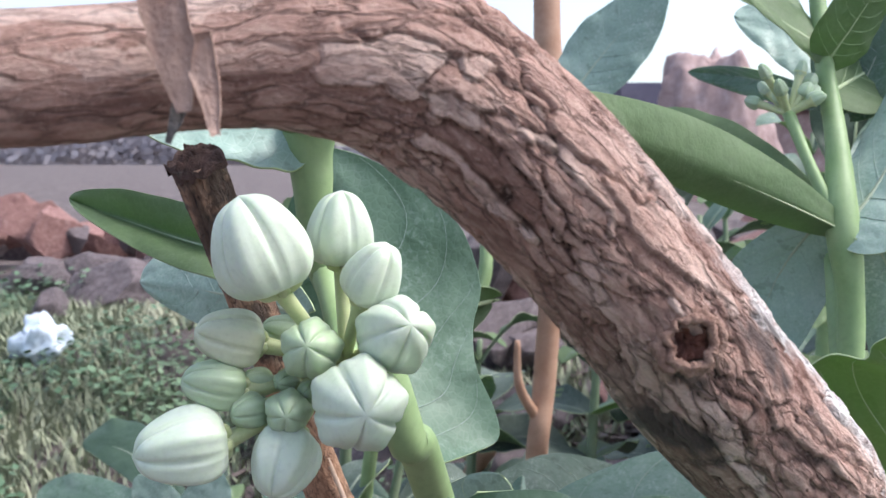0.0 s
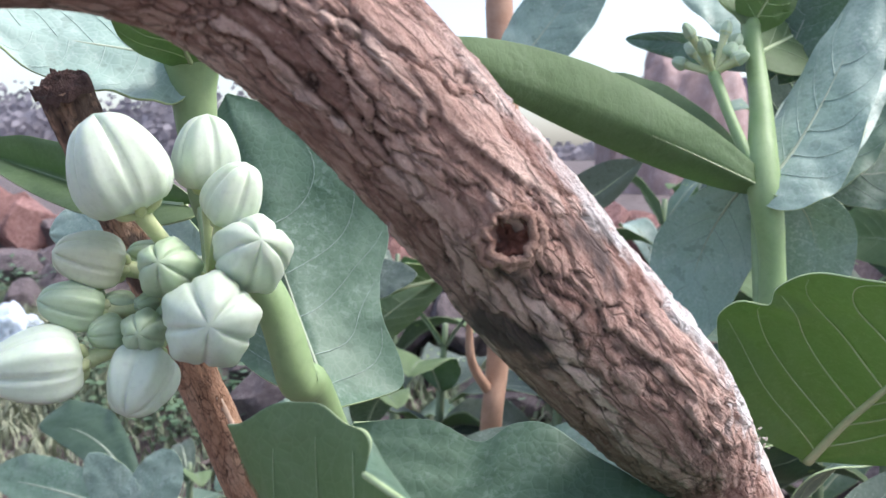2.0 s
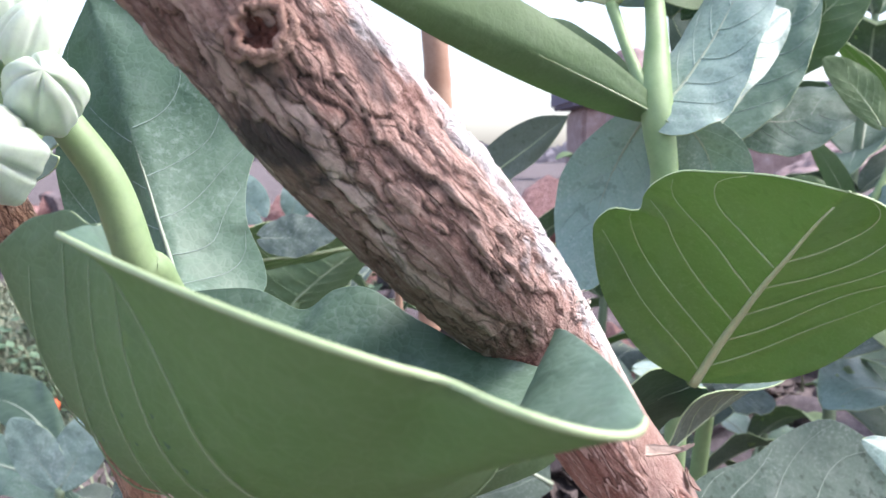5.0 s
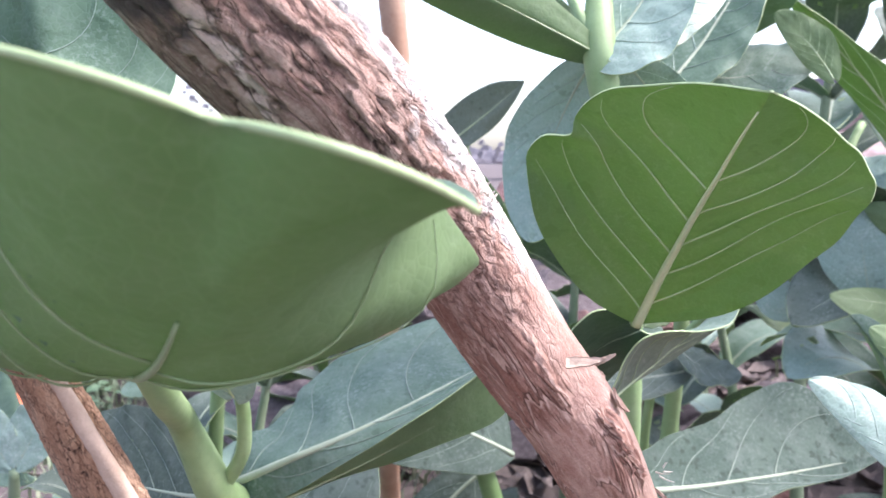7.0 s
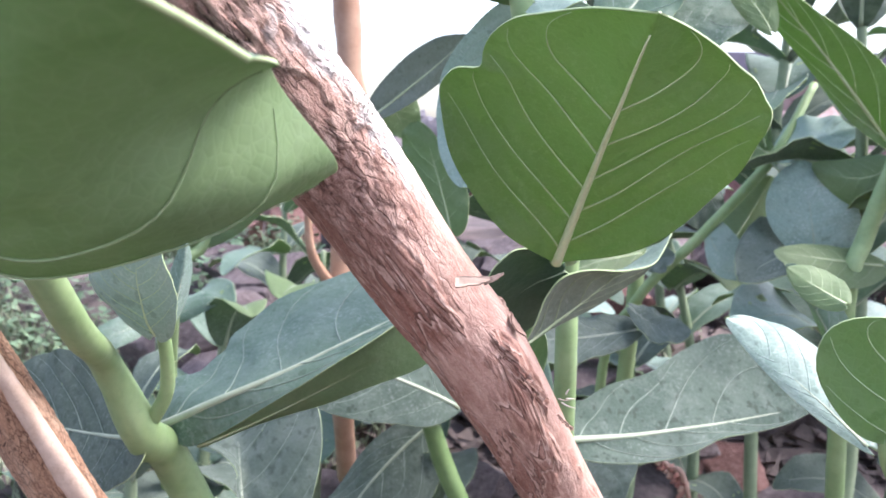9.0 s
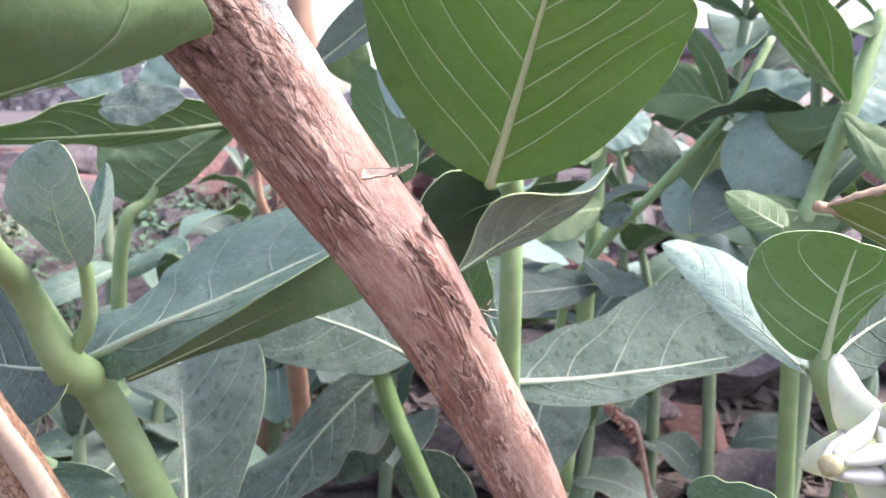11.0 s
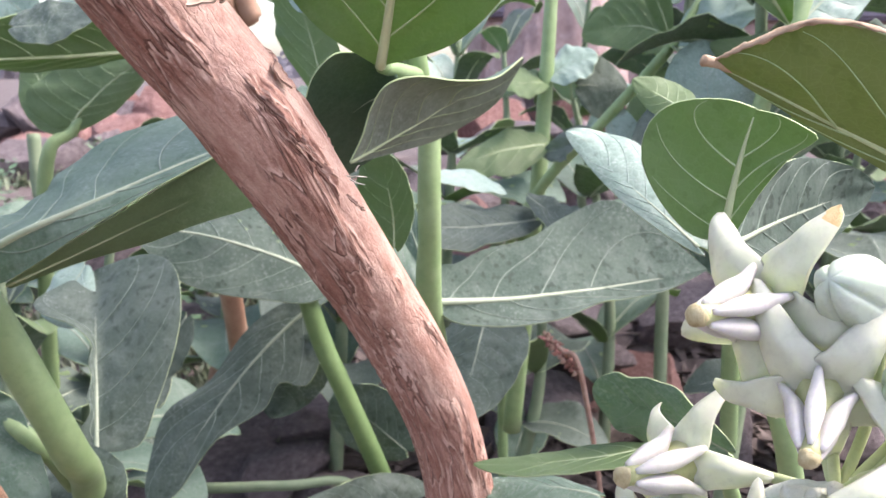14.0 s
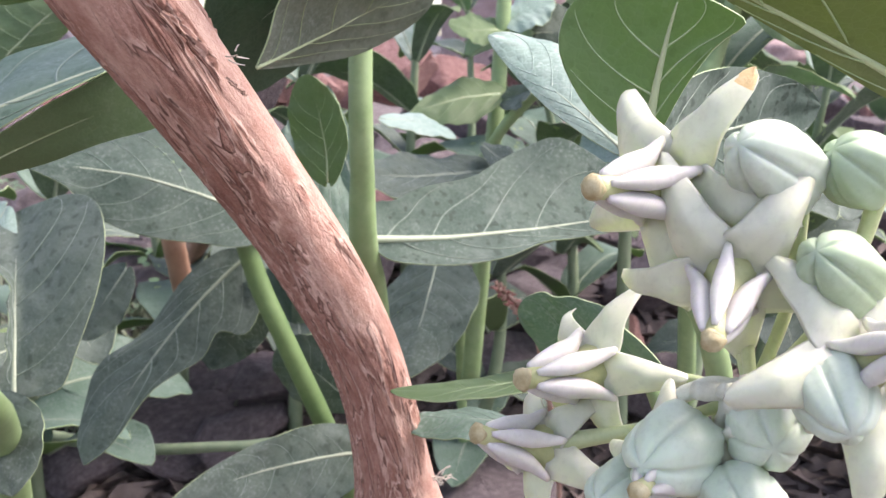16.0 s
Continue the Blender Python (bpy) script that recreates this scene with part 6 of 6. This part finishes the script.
# the eaten leaf and the twig behind it
S7 = [(0.0140, 0.4444, 0.3156), (0.0054, 0.4573, 0.2681), (-0.0332, 0.5658, 0.0506)]
shoot7 = thing("milkweed_shoot", S7[-1], "low milkweed shoot with an insect-eaten leaf", "plant", "milkweed shoots")
stem(shoot7, S7, [0.003, 0.004, 0.005])
leaf(shoot7, (0.0256, 0.4121, 0.3444), (0.0206, 0.4452, 0.3785), (0.0116, 0.4946, 0.4100),
     [(0.0248, 0.4123, 0.3449), (0.0141, 0.4155, 0.3489), (0.0216, 0.4214, 0.3595), (0.0194, 0.4278, 0.3653), (0.0203, 0.4340, 0.3726), (0.0175, 0.4424, 0.3781), (0.0179, 0.4486, 0.3845), (0.0071, 0.4593, 0.3909), (-0.0104, 0.4723, 0.3935), (-0.0132, 0.4787, 0.3991), (-0.0010, 0.4884, 0.4055), (0.0109, 0.4936, 0.4094)],
     [(0.0263, 0.4121, 0.3449), (0.0436, 0.4113, 0.3478), (0.0502, 0.4180, 0.3623), (0.0584, 0.4309, 0.3845), (0.0605, 0.4473, 0.4045), (0.0540, 0.4649, 0.4188), (0.0389, 0.4805, 0.4206), (0.0129, 0.4936, 0.4108)], "top", 0.05, 0.02, 1.6, 71, lobe=0.0, rib=0.0012, veins=4, tops=LEAF_GREY, label="grey-green leaf eaten ragged along one side")
leaf(shoot7, (0.0068, 0.4947, 0.4128), (-0.0024, 0.4830, 0.3982), (-0.0123, 0.4829, 0.3899), (-0.0105, 0.4957, 0.4043), (0.0109, 0.4692, 0.3898), "top", 0.1, 0.05, 1.6, 72, tops=LEAF_PALE, veins=3)
twig = thing("green_twig", (-0.0809, 0.8228, 0.1654), "thin green twig lying above the ground", "twig")
part("stem", tube([(-0.2270, 0.9025, 0.1754), (-0.0810, 0.8223, 0.1630), (0.0088, 0.7847, 0.1573), (0.0942, 0.7609, 0.1641), (0.1598, 0.7768, 0.1469), (0.1913, 0.8424, -0.0033)], [0.006, 0.0055, 0.005, 0.0045, 0.004, 0.004], 6, 10, None, 0.1), STEM_DUSTY, twig)
stick = thing("dry_stick", (0.0311, 1.0862, 0.1335), "orange brown dry stick standing upright", "stick")
part("limb", tube([(0.0535, 1.0313, 0.2958), (0.0288, 1.0453, 0.2416), (0.0055, 1.0633, 0.1013), (-0.0267, 1.1824, -0.2186)], [0.011, 0.011, 0.012, 0.012], 6, 12, None, 0.15), STICK, stick)
stick = thing("dry_stick", (0.0678, 0.7187, 0.2762), "orange brown dry stem with a thin side twig", "stick")
part("limb", tube([(0.0703, 0.6396, 0.7869), (0.0693, 0.6195, 0.6874), (0.0747, 0.6104, 0.5982), (0.0676, 0.6076, 0.4696), (0.0636, 0.6128, 0.4213), (0.0678, 0.7187, 0.2762)], [0.009, 0.0092, 0.008, 0.0075, 0.0075, 0.008], 6, 12, None, 0.12), STICK, stick)
part("broken_twig", tube([(0.0693, 0.6195, 0.6874), (0.0723, 0.6150, 0.6149), (0.0819, 0.6095, 0.5638), (0.0880, 0.6100, 0.5440), (0.0905, 0.6105, 0.5395)], [0.0064, 0.0068, 0.0068, 0.0072, 0.0030], 6, 12, None, 0.14), STICK, stick, "hanging broken twig with a knobbly end")
part("side_twig", tube([(0.0638, 0.6053, 0.4469), (0.0496, 0.5882, 0.4740), (0.0474, 0.5813, 0.5050)], [0.004, 0.003, 0.002], 5, 8), STICK, stick)


# ---- taller shoots behind ----
shoot8 = thing("milkweed_shoot", (0.4481, 0.6617, 0.1151), "taller milkweed shoot with large paired leaves", "plant", "milkweed shoots")
stem(shoot8, [(0.4395, 0.5650, 0.5953), (0.4138, 0.5489, 0.5371), (0.3949, 0.5484, 0.4866), (0.3874, 0.5548, 0.4248), (0.4481, 0.6617, 0.1151)], [0.0042, 0.0058, 0.0056, 0.006, 0.007])
leaf(shoot8, (0.4083, 0.5446, 0.5381), (0.3493, 0.5242, 0.5964), (0.2882, 0.5111, 0.6501),
     [(0.4034, 0.5373, 0.5373), (0.3730, 0.5376, 0.5587), (0.3473, 0.5387, 0.5894), (0.3213, 0.5341, 0.6149), (0.3021, 0.5234, 0.6371), (0.2884, 0.5129, 0.6489)],
     [(0.4069, 0.5375, 0.5417), (0.3886, 0.5134, 0.5783), (0.3615, 0.5086, 0.6015), (0.3339, 0.5083, 0.6198), (0.3083, 0.5077, 0.6377), (0.2880, 0.5090, 0.6500)], "under", 0.08, 0.02, 1.5, 81, lobe=0.0, rib=0.0014, unders=LEAF_FRESH, veins=4, label="broad bright green leaf seen from below")
leaf(shoot8, (0.4173, 0.5487, 0.5389), (0.4479, 0.5590, 0.5637), (0.5006, 0.5788, 0.6015), (0.4493, 0.5829, 0.5867), (0.4484, 0.5449, 0.5390), "top", 0.1, 0.04, 1.5, 82, tops=LEAF_PALE)
leaf(shoot8, (0.4157, 0.5580, 0.5320), (0.4046, 0.5781, 0.5211), (0.3848, 0.6021, 0.5282), (0.4062, 0.5901, 0.5339), (0.4080, 0.5745, 0.5011), "under", 0.1, 0.04, 1.5, 83)
leaf(shoot8, (0.3858, 0.5925, 0.4682), (0.3825, 0.5982, 0.5019), (0.3837, 0.6130, 0.5320), (0.3576, 0.6114, 0.5013), (0.4101, 0.5841, 0.4988), "top", 0.1, 0.04, 1.5, 84, tops=LEAF_PALE, label="rounded bluish leaf")
leaf(shoot8, (0.4047, 0.5384, 0.5285), (0.4197, 0.5131, 0.5090), (0.4524, 0.4984, 0.5064), (0.4259, 0.5243, 0.5203), (0.4135, 0.5007, 0.4901), "under", 0.2, 0.08, 1.5, 85)
leaf(shoot8, (0.4064, 0.5485, 0.4680), (0.3695, 0.5423, 0.4729), (0.3304, 0.5364, 0.4794), (0.3747, 0.5529, 0.4804), (0.3677, 0.5304, 0.4573), "under", 0.1, 0.04, 1.5, 86)
leaf(shoot8, (0.3056, 0.3891, 0.4168), (0.2933, 0.3953, 0.4576), (0.2731, 0.4013, 0.4908), (0.2906, 0.4067, 0.4659), (0.3011, 0.3959, 0.4678), "top", 0.1, 0.04, 1.5, 87)
shoot9 = thing("milkweed_shoot", (0.2881, 0.7747, 0.0589), "slanting milkweed shoot with wavy leaves", "plant", "milkweed shoots")
stem(shoot9, [(0.4268, 0.6878, 0.5874), (0.3857, 0.6639, 0.5329), (0.3367, 0.6711, 0.4755), (0.2938, 0.6981, 0.4185), (0.2806, 0.7476, 0.3336), (0.3105, 0.8652, 0.0036)], [0.003, 0.004, 0.004, 0.004, 0.004, 0.005])
leaf(shoot9, (0.3878, 0.6638, 0.5342), (0.4075, 0.6429, 0.5461), (0.4372, 0.6203, 0.5555), (0.4130, 0.6653, 0.5631), (0.4066, 0.6309, 0.5341), "top", -0.1, 0.10, 1.5, 91, tops=LEAF_PALE)
leaf(shoot9, (0.3857, 0.6639, 0.5329), (0.3624, 0.6891, 0.5447), (0.3305, 0.7124, 0.5385), (0.3622, 0.7030, 0.5686), (0.3584, 0.6764, 0.5257), "under", 0.1, 0.06, 1.5, 92)
leaf(shoot9, (0.3804, 0.6657, 0.5403), (0.3657, 0.6618, 0.5685), (0.3440, 0.6586, 0.5957), (0.3575, 0.6625, 0.5664), (0.3739, 0.6617, 0.5746), "under", 0.1, 0.06, 1.5, 93, veins=0)
leaf(shoot9, (0.3410, 0.6716, 0.4818), (0.3454, 0.6577, 0.4619), (0.3660, 0.6429, 0.4489), (0.3411, 0.6560, 0.4475), (0.3580, 0.6581, 0.4744), "top", 0.0, 0.05, 1.5, 94, tops=LEAF_PALE, veins=0)
leaf(shoot9, (0.3570, 0.6764, 0.4600), (0.3783, 0.6879, 0.4849), (0.4024, 0.7001, 0.5171), (0.3692, 0.7004, 0.4929), (0.3954, 0.6837, 0.4721), "under", 0.0, 0.05, 1.5, 95, veins=0)
leaf(shoot9, (0.3319, 0.7267, 0.5006), (0.3499, 0.7245, 0.5007), (0.3723, 0.7210, 0.4964), (0.3536, 0.7377, 0.5231), (0.3540, 0.7197, 0.4739), "top", 0.0, 0.05, 1.5, 96, tops=LEAF_GREY, veins=0)
shoot10 = thing("milkweed_shoot", (-0.0926, 0.7751, 0.0846), "milkweed shoot with broad drooping wavy leaves", "plant", "milkweed shoots")
stem(shoot10, [(0.0312, 0.6534, 0.5751), (0.0242, 0.6364, 0.5263), (-0.0247, 0.6346, 0.4763), (-0.0501, 0.6393, 0.4209), (-0.0926, 0.7751, 0.0846)], [0.004, 0.005, 0.0035, 0.005, 0.006])
leaf(shoot10, (0.0327, 0.6249, 0.5246), (-0.0288, 0.5805, 0.5179), (-0.1041, 0.5588, 0.5150), (-0.0380, 0.5907, 0.5109), (-0.0271, 0.5632, 0.5392), "under", -0.2, 0.14, 1.6, 101, label="drooping dark leaf with a curled pale rim")
leaf(shoot10, (-0.0284, 0.6351, 0.4762), (-0.0041, 0.6257, 0.5008), (0.0327, 0.6249, 0.5246), (-0.0489, 0.6527, 0.5072), (0.0104, 0.6228, 0.4936), "under", 0.1, 0.05, 1.5, 102)
leaf(shoot10, (-0.0268, 0.6446, 0.4735), (-0.0476, 0.6609, 0.4954), (-0.0657, 0.6877, 0.5218), (-0.0631, 0.6610, 0.4839), (-0.0302, 0.6719, 0.5143), "under", 0.1, 0.05, 1.5, 103)
stem(shoot10, [(-0.0841, 0.7523, 0.4644), (-0.0816, 0.7459, 0.4252), (-0.0812, 0.7488, 0.3796), (-0.0926, 0.7751, 0.0846)], [0.005, 0.005, 0.005, 0.006], STEM_DUSTY)
leaf(shoot10, (-0.0735, 0.7222, 0.4112), (-0.0959, 0.6834, 0.4058), (-0.1252, 0.6653, 0.3977), (-0.0987, 0.6955, 0.4161), (-0.0971, 0.6717, 0.3958), "top", 0.1, 0.08, 1.5, 104)
leaf(shoot10, (-0.0453, 0.6246, 0.5413), (-0.0627, 0.6296, 0.5570), (-0.0888, 0.6363, 0.5761), (-0.0717, 0.6287, 0.5447), (-0.0502, 0.6297, 0.5676), "top", 0.1, 0.08, 1.5, 106, tops=LEAF_PALE)
leaf(shoot10, (-0.0295, 0.6633, 0.5403), (-0.0236, 0.6651, 0.5561), (-0.0139, 0.6673, 0.5767), (-0.0349, 0.6673, 0.5598), (-0.0086, 0.6624, 0.5517), "top", 0.1, 0.08, 1.5, 107, tops=LEAF_PALE)
leaf(shoot10, (-0.0999, 0.6946, 0.5490), (-0.1073, 0.6988, 0.5683), (-0.1186, 0.7043, 0.5914), (-0.1229, 0.7003, 0.5643), (-0.0917, 0.6974, 0.5723), "under", 0.1, 0.08, 1.5, 108)
leaf(shoot10, (-0.0693, 0.7210, 0.4070), (-0.0521, 0.7203, 0.4155), (-0.0265, 0.7184, 0.4241), (-0.0541, 0.7318, 0.4225), (-0.0480, 0.7187, 0.4092), "top", 0.1, 0.08, 1.5, 105, veins=0)

# more leaves low behind the branch
leaf(shoot6, (0.1305, 0.5119, 0.4973), (0.1243, 0.5176, 0.5259), (0.1150, 0.5240, 0.5567), (0.1049, 0.5319, 0.5351), (0.1385, 0.5098, 0.5215), "under", 0.05, 0.06, 2.0, 300, veins=4)
leaf(shoot2, (0.1581, 0.4191, 0.4322), (0.1564, 0.4189, 0.4542), (0.1502, 0.4197, 0.4773), (0.1427, 0.4266, 0.4549), (0.1654, 0.4131, 0.4582), "under", 0.05, 0.06, 2.0, 301, veins=4)
shoot11 = thing("milkweed_shoot", (0.2920, 0.7625, 0.2033), "upright milkweed shoot with drooping dusty leaves", "plant", "milkweed shoots")
stem(shoot11, [(0.3192, 0.7579, 0.5948), (0.3074, 0.7343, 0.4739), (0.2980, 0.7194, 0.3962), (0.2920, 0.7625, 0.2033)], [0.005, 0.0062, 0.0064, 0.008])
leaf(shoot11, (0.1984, 0.5710, 0.4474), (0.2225, 0.5767, 0.4447), (0.2425, 0.5715, 0.4360), (0.2242, 0.5876, 0.4486), (0.2190, 0.5658, 0.4396), "top", 0.05, 0.06, 2.0, 302, tops=LEAF_PALE, veins=0)
leaf(shoot11, (0.2843, 0.6614, 0.4049), (0.2286, 0.6396, 0.4041), (0.1764, 0.6188, 0.4110), (0.2356, 0.6718, 0.4150), (0.2219, 0.6076, 0.3946), "top", 0.05, 0.06, 2.0, 303, tops=LEAF_GREY)
leaf(shoot11, (0.3024, 0.7105, 0.4555), (0.2667, 0.6952, 0.4524), (0.2286, 0.6789, 0.4427), (0.2732, 0.7177, 0.4659), (0.2622, 0.6717, 0.4357), "under", 0.05, 0.06, 2.0, 304, veins=3)
leaf(shoot11, (0.3022, 0.7092, 0.4492), (0.3078, 0.6887, 0.4545), (0.3148, 0.6680, 0.4604), (0.3081, 0.6904, 0.4627), (0.3044, 0.6669, 0.4469), "top", 0.05, 0.06, 2.0, 305, tops=LEAF_GREY, veins=0)
leaf(shoot11, (0.3110, 0.7401, 0.5041), (0.2870, 0.7232, 0.5029), (0.2660, 0.7276, 0.5070), (0.2896, 0.7460, 0.5149), (0.2836, 0.7008, 0.4923), "under", 0.05, 0.06, 2.0, 306, veins=3)
leaf(shoot11, (0.3133, 0.7406, 0.5085), (0.3311, 0.7399, 0.5193), (0.3509, 0.7380, 0.5258), (0.3324, 0.7629, 0.5312), (0.3337, 0.7159, 0.5059), "top", 0.05, 0.06, 2.0, 307, tops=LEAF_PALE)
leaf(shoot11, (0.2794, 0.6634, 0.4219), (0.2922, 0.6397, 0.4130), (0.3098, 0.6168, 0.4126), (0.3020, 0.6597, 0.4180), (0.2864, 0.6186, 0.4047), "top", 0.05, 0.06, 2.0, 308, tops=LEAF_GREY)

leaf(shoot2, (0.2024, 0.4590, 0.6129), (0.2108, 0.4736, 0.6588), (0.2179, 0.4886, 0.7097), (0.1863, 0.4747, 0.6660), (0.2395, 0.4728, 0.6560), "under", 0.05, 0.06, 2.0, 310, unders=LEAF_SHADED, veins=3)
leaf(shoot2, (0.1917, 0.4170, 0.5932), (0.2269, 0.4405, 0.6327), (0.2561, 0.4648, 0.6787), (0.2137, 0.4621, 0.6451), (0.2330, 0.4189, 0.6188), "top", 0.05, 0.06, 2.0, 311, tops=LEAF_SMOOTH, veins=4)
leaf(shoot, (0.0205, 0.4088, 0.3470), (0.0287, 0.3913, 0.3345), (0.0323, 0.3750, 0.3190), (0.0051, 0.4028, 0.3310), (0.0429, 0.3882, 0.3409), "top", 0.05, 0.06, 2.0, 312, tops=LEAF_GREY, veins=3)
shoot12 = thing("milkweed_shoot", (-0.1886, 0.6275, 0.2070), "low milkweed seedling with pale paired leaves in the weeds", "plant", "milkweed shoots")
stem(shoot12, [(-0.1694, 0.5833, 0.3689), (-0.1768, 0.5992, 0.3253), (-0.1886, 0.6275, 0.2070)], [0.003, 0.004, 0.005], STEM_DUSTY)
leaf(shoot12, (-0.1705, 0.5835, 0.3707), (-0.1870, 0.5862, 0.3926), (-0.2009, 0.5887, 0.4134), (-0.1988, 0.5857, 0.3845), (-0.1738, 0.5869, 0.4029), "top", 0.05, 0.06, 2.0, 313, tops=LEAF_PALE, veins=3)
leaf(shoot12, (-0.1686, 0.5835, 0.3707), (-0.1550, 0.5856, 0.3945), (-0.1458, 0.5876, 0.4164), (-0.1701, 0.5868, 0.4029), (-0.1407, 0.5847, 0.3890), "top", 0.05, 0.06, 2.0, 314, tops=LEAF_PALE, veins=3)
leaf(shoot12, (-0.1715, 0.6027, 0.3612), (-0.2275, 0.6874, 0.3878), (-0.2921, 0.7296, 0.3914), (-0.2377, 0.7296, 0.4050), (-0.2285, 0.6662, 0.3773), "top", 0.05, 0.06, 2.0, 315, tops=LEAF_SHADED, veins=0)
leaf(shoot12, (-0.1696, 0.6027, 0.3612), (-0.2451, 0.6455, 0.3677), (-0.3034, 0.6673, 0.3689), (-0.2576, 0.6678, 0.3855), (-0.2328, 0.6236, 0.3533), "top", 0.05, 0.06, 2.0, 316, veins=0)


def far_shoot(x, y, height, lean, size, seed, bare=0.15):
    """A whole shoot with crosswise pairs of leaves."""
    r = random.Random(seed)
    z = ground_height(x, y)
    top = Vector((x + lean, y + r.uniform(-0.05, 0.05), z + height))
    foot = Vector((x, y, z - 0.03))
    ob = thing("milkweed_shoot", foot, "distant milkweed shoot with grey-green paired leaves", "plant", "milkweed shoots")
    bow = (foot + top) * 0.5 + Vector((r.uniform(-0.03, 0.03), 0, 0))
    stem(ob, [foot, bow, top], [0.008, 0.006, 0.003], STEM_DUSTY, sides=8)
    pairs = max(3, int(height / (size * 0.45)))
    for k in range(pairs):
        f = bare + (1 - bare) * (k + 0.5) / pairs
        c = foot * (1 - f) ** 2 + bow * (2 * f * (1 - f)) + top * f * f
        turn = seed + k * 1.45 + r.uniform(-0.3, 0.3)
        for sd in (0, math.pi):
            a = turn + sd
            d = Vector((math.cos(a), math.sin(a), 0))
            ln = size * r.uniform(0.75, 1.1) * (1.0 if f < 0.8 else 0.65)
            rise = r.uniform(-0.1, 0.7) + 0.5 * (f > 0.8)
            e = Vector((-d.y, d.x, 0))
            mid = c + d * ln * 0.5 + Vector((0, 0, rise * ln * 0.5 + 0.06 * ln))
            tip = c + d * ln * 0.95 + Vector((0, 0, rise * ln * 0.7 - 0.12 * ln))
            wd = ln * r.uniform(0.24, 0.32)
            tl = r.uniform(-0.4, 0.4)
            leaf(ob, c + d * 0.004, mid, tip, mid + e * wd + Vector((0, 0, wd * (0.25 + tl))), mid - e * wd + Vector((0, 0, wd * (0.25 - tl))), "top", -0.1, 0.08, 2.0, seed * 10 + k, ns=12, nu=4, veins=0, rib=0.0013,
                 tops=r.choice((LEAF_TOP, LEAF_GREY, LEAF_TOP, LEAF_GREY, LEAF_PALE)) if z + height > 0.5 else r.choice((LEAF_TOP, LEAF_GREY)))
    return ob


# tall shoots added on the right to keep sun off the low centre
for k, (x, y, hgt, sz) in enumerate(((0.40, 0.62, 0.62, 0.13), (0.47, 0.86, 0.70, 0.13))):
    far_shoot(x, y, hgt, 0.02, sz, 40 + k, 0.5)
for k, (x, y, hgt, sz) in enumerate(((-0.17, 0.70, 0.28, 0.12), (-0.10, 0.64, 0.34, 0.13), (-0.05, 0.72, 0.35, 0.13))):
    far_shoot(x, y, hgt, 0.02, sz, 60 + k, 0.35)
# three more added behind the branch, to cast shade over the ground
for k, (x, y, hgt, sz) in enumerate(((0.14, 0.95, 0.40, 0.14), (0.27, 1.04, 0.44, 0.14), (0.02, 1.02, 0.33, 0.13))):
    far_shoot(x, y, hgt, 0.02, sz, 80 + k, 0.3)
for k, (x, y, hgt, lean, sz) in enumerate(((0.30, 0.86, 0.28, 0.03, 0.12), (0.45, 0.98, 0.42, -0.04, 0.13), (0.62, 0.90, 0.40, 0.06, 0.13), 
                                           (-0.10, 0.95, 0.20, 0.05, 0.12), (0.80, 1.15, 0.52, 0.02, 0.14), (0.36, 1.25, 0.40, 0.03, 0.13), (0.55, 1.35, 0.46, -0.02, 0.13), (1.00, 1.30, 0.55, 0.05, 0.14),
                                           (-0.02, 1.25, 0.30, 0.0, 0.12), (0.75, 0.75, 0.30, 0.02, 0.12), (-0.25, 0.85, 0.12, 0.04, 0.10), (-0.30, 1.10, 0.14, 0.03, 0.10))):
    far_shoot(x, y, hgt, lean, sz, k + 1)
bag = thing("plastic_bag", (-0.7085, 1.5936, 0.2682), "crumpled white and bluish plastic bag on the grass", "bag")
bm = bmesh.new()
bmesh.ops.create_icosphere(bm, subdivisions=4, radius=1.0)
for v in bm.verts:
    p = v.co.copy()
    f = 0.6 + 0.5 * noise.noise(p * 1.6 + Vector((4, 0, 0))) + 0.25 * abs(noise.noise(p * 4.0))
    v.co = Vector((-0.7085, 1.5969, 0.3028)) + Vector((p.x * 0.06, p.y * 0.05, p.z * 0.055)) * f
part("sheet", bm, PLASTIC, bag)
scrap = thing("red_scrap", (-0.4332, 1.2685, 0.2307), "small bright red scrap caught in the weeds", "litter")
bm = bmesh.new()
bmesh.ops.create_icosphere(bm, subdivisions=2, radius=0.013)
for v in bm.verts:
    v.co = Vector((-0.4332, 1.2693, 0.2386)) + v.co * (0.8 + 0.6 * noise.noise(v.co * 90))
part("piece", bm, RED_SCRAP, scrap)
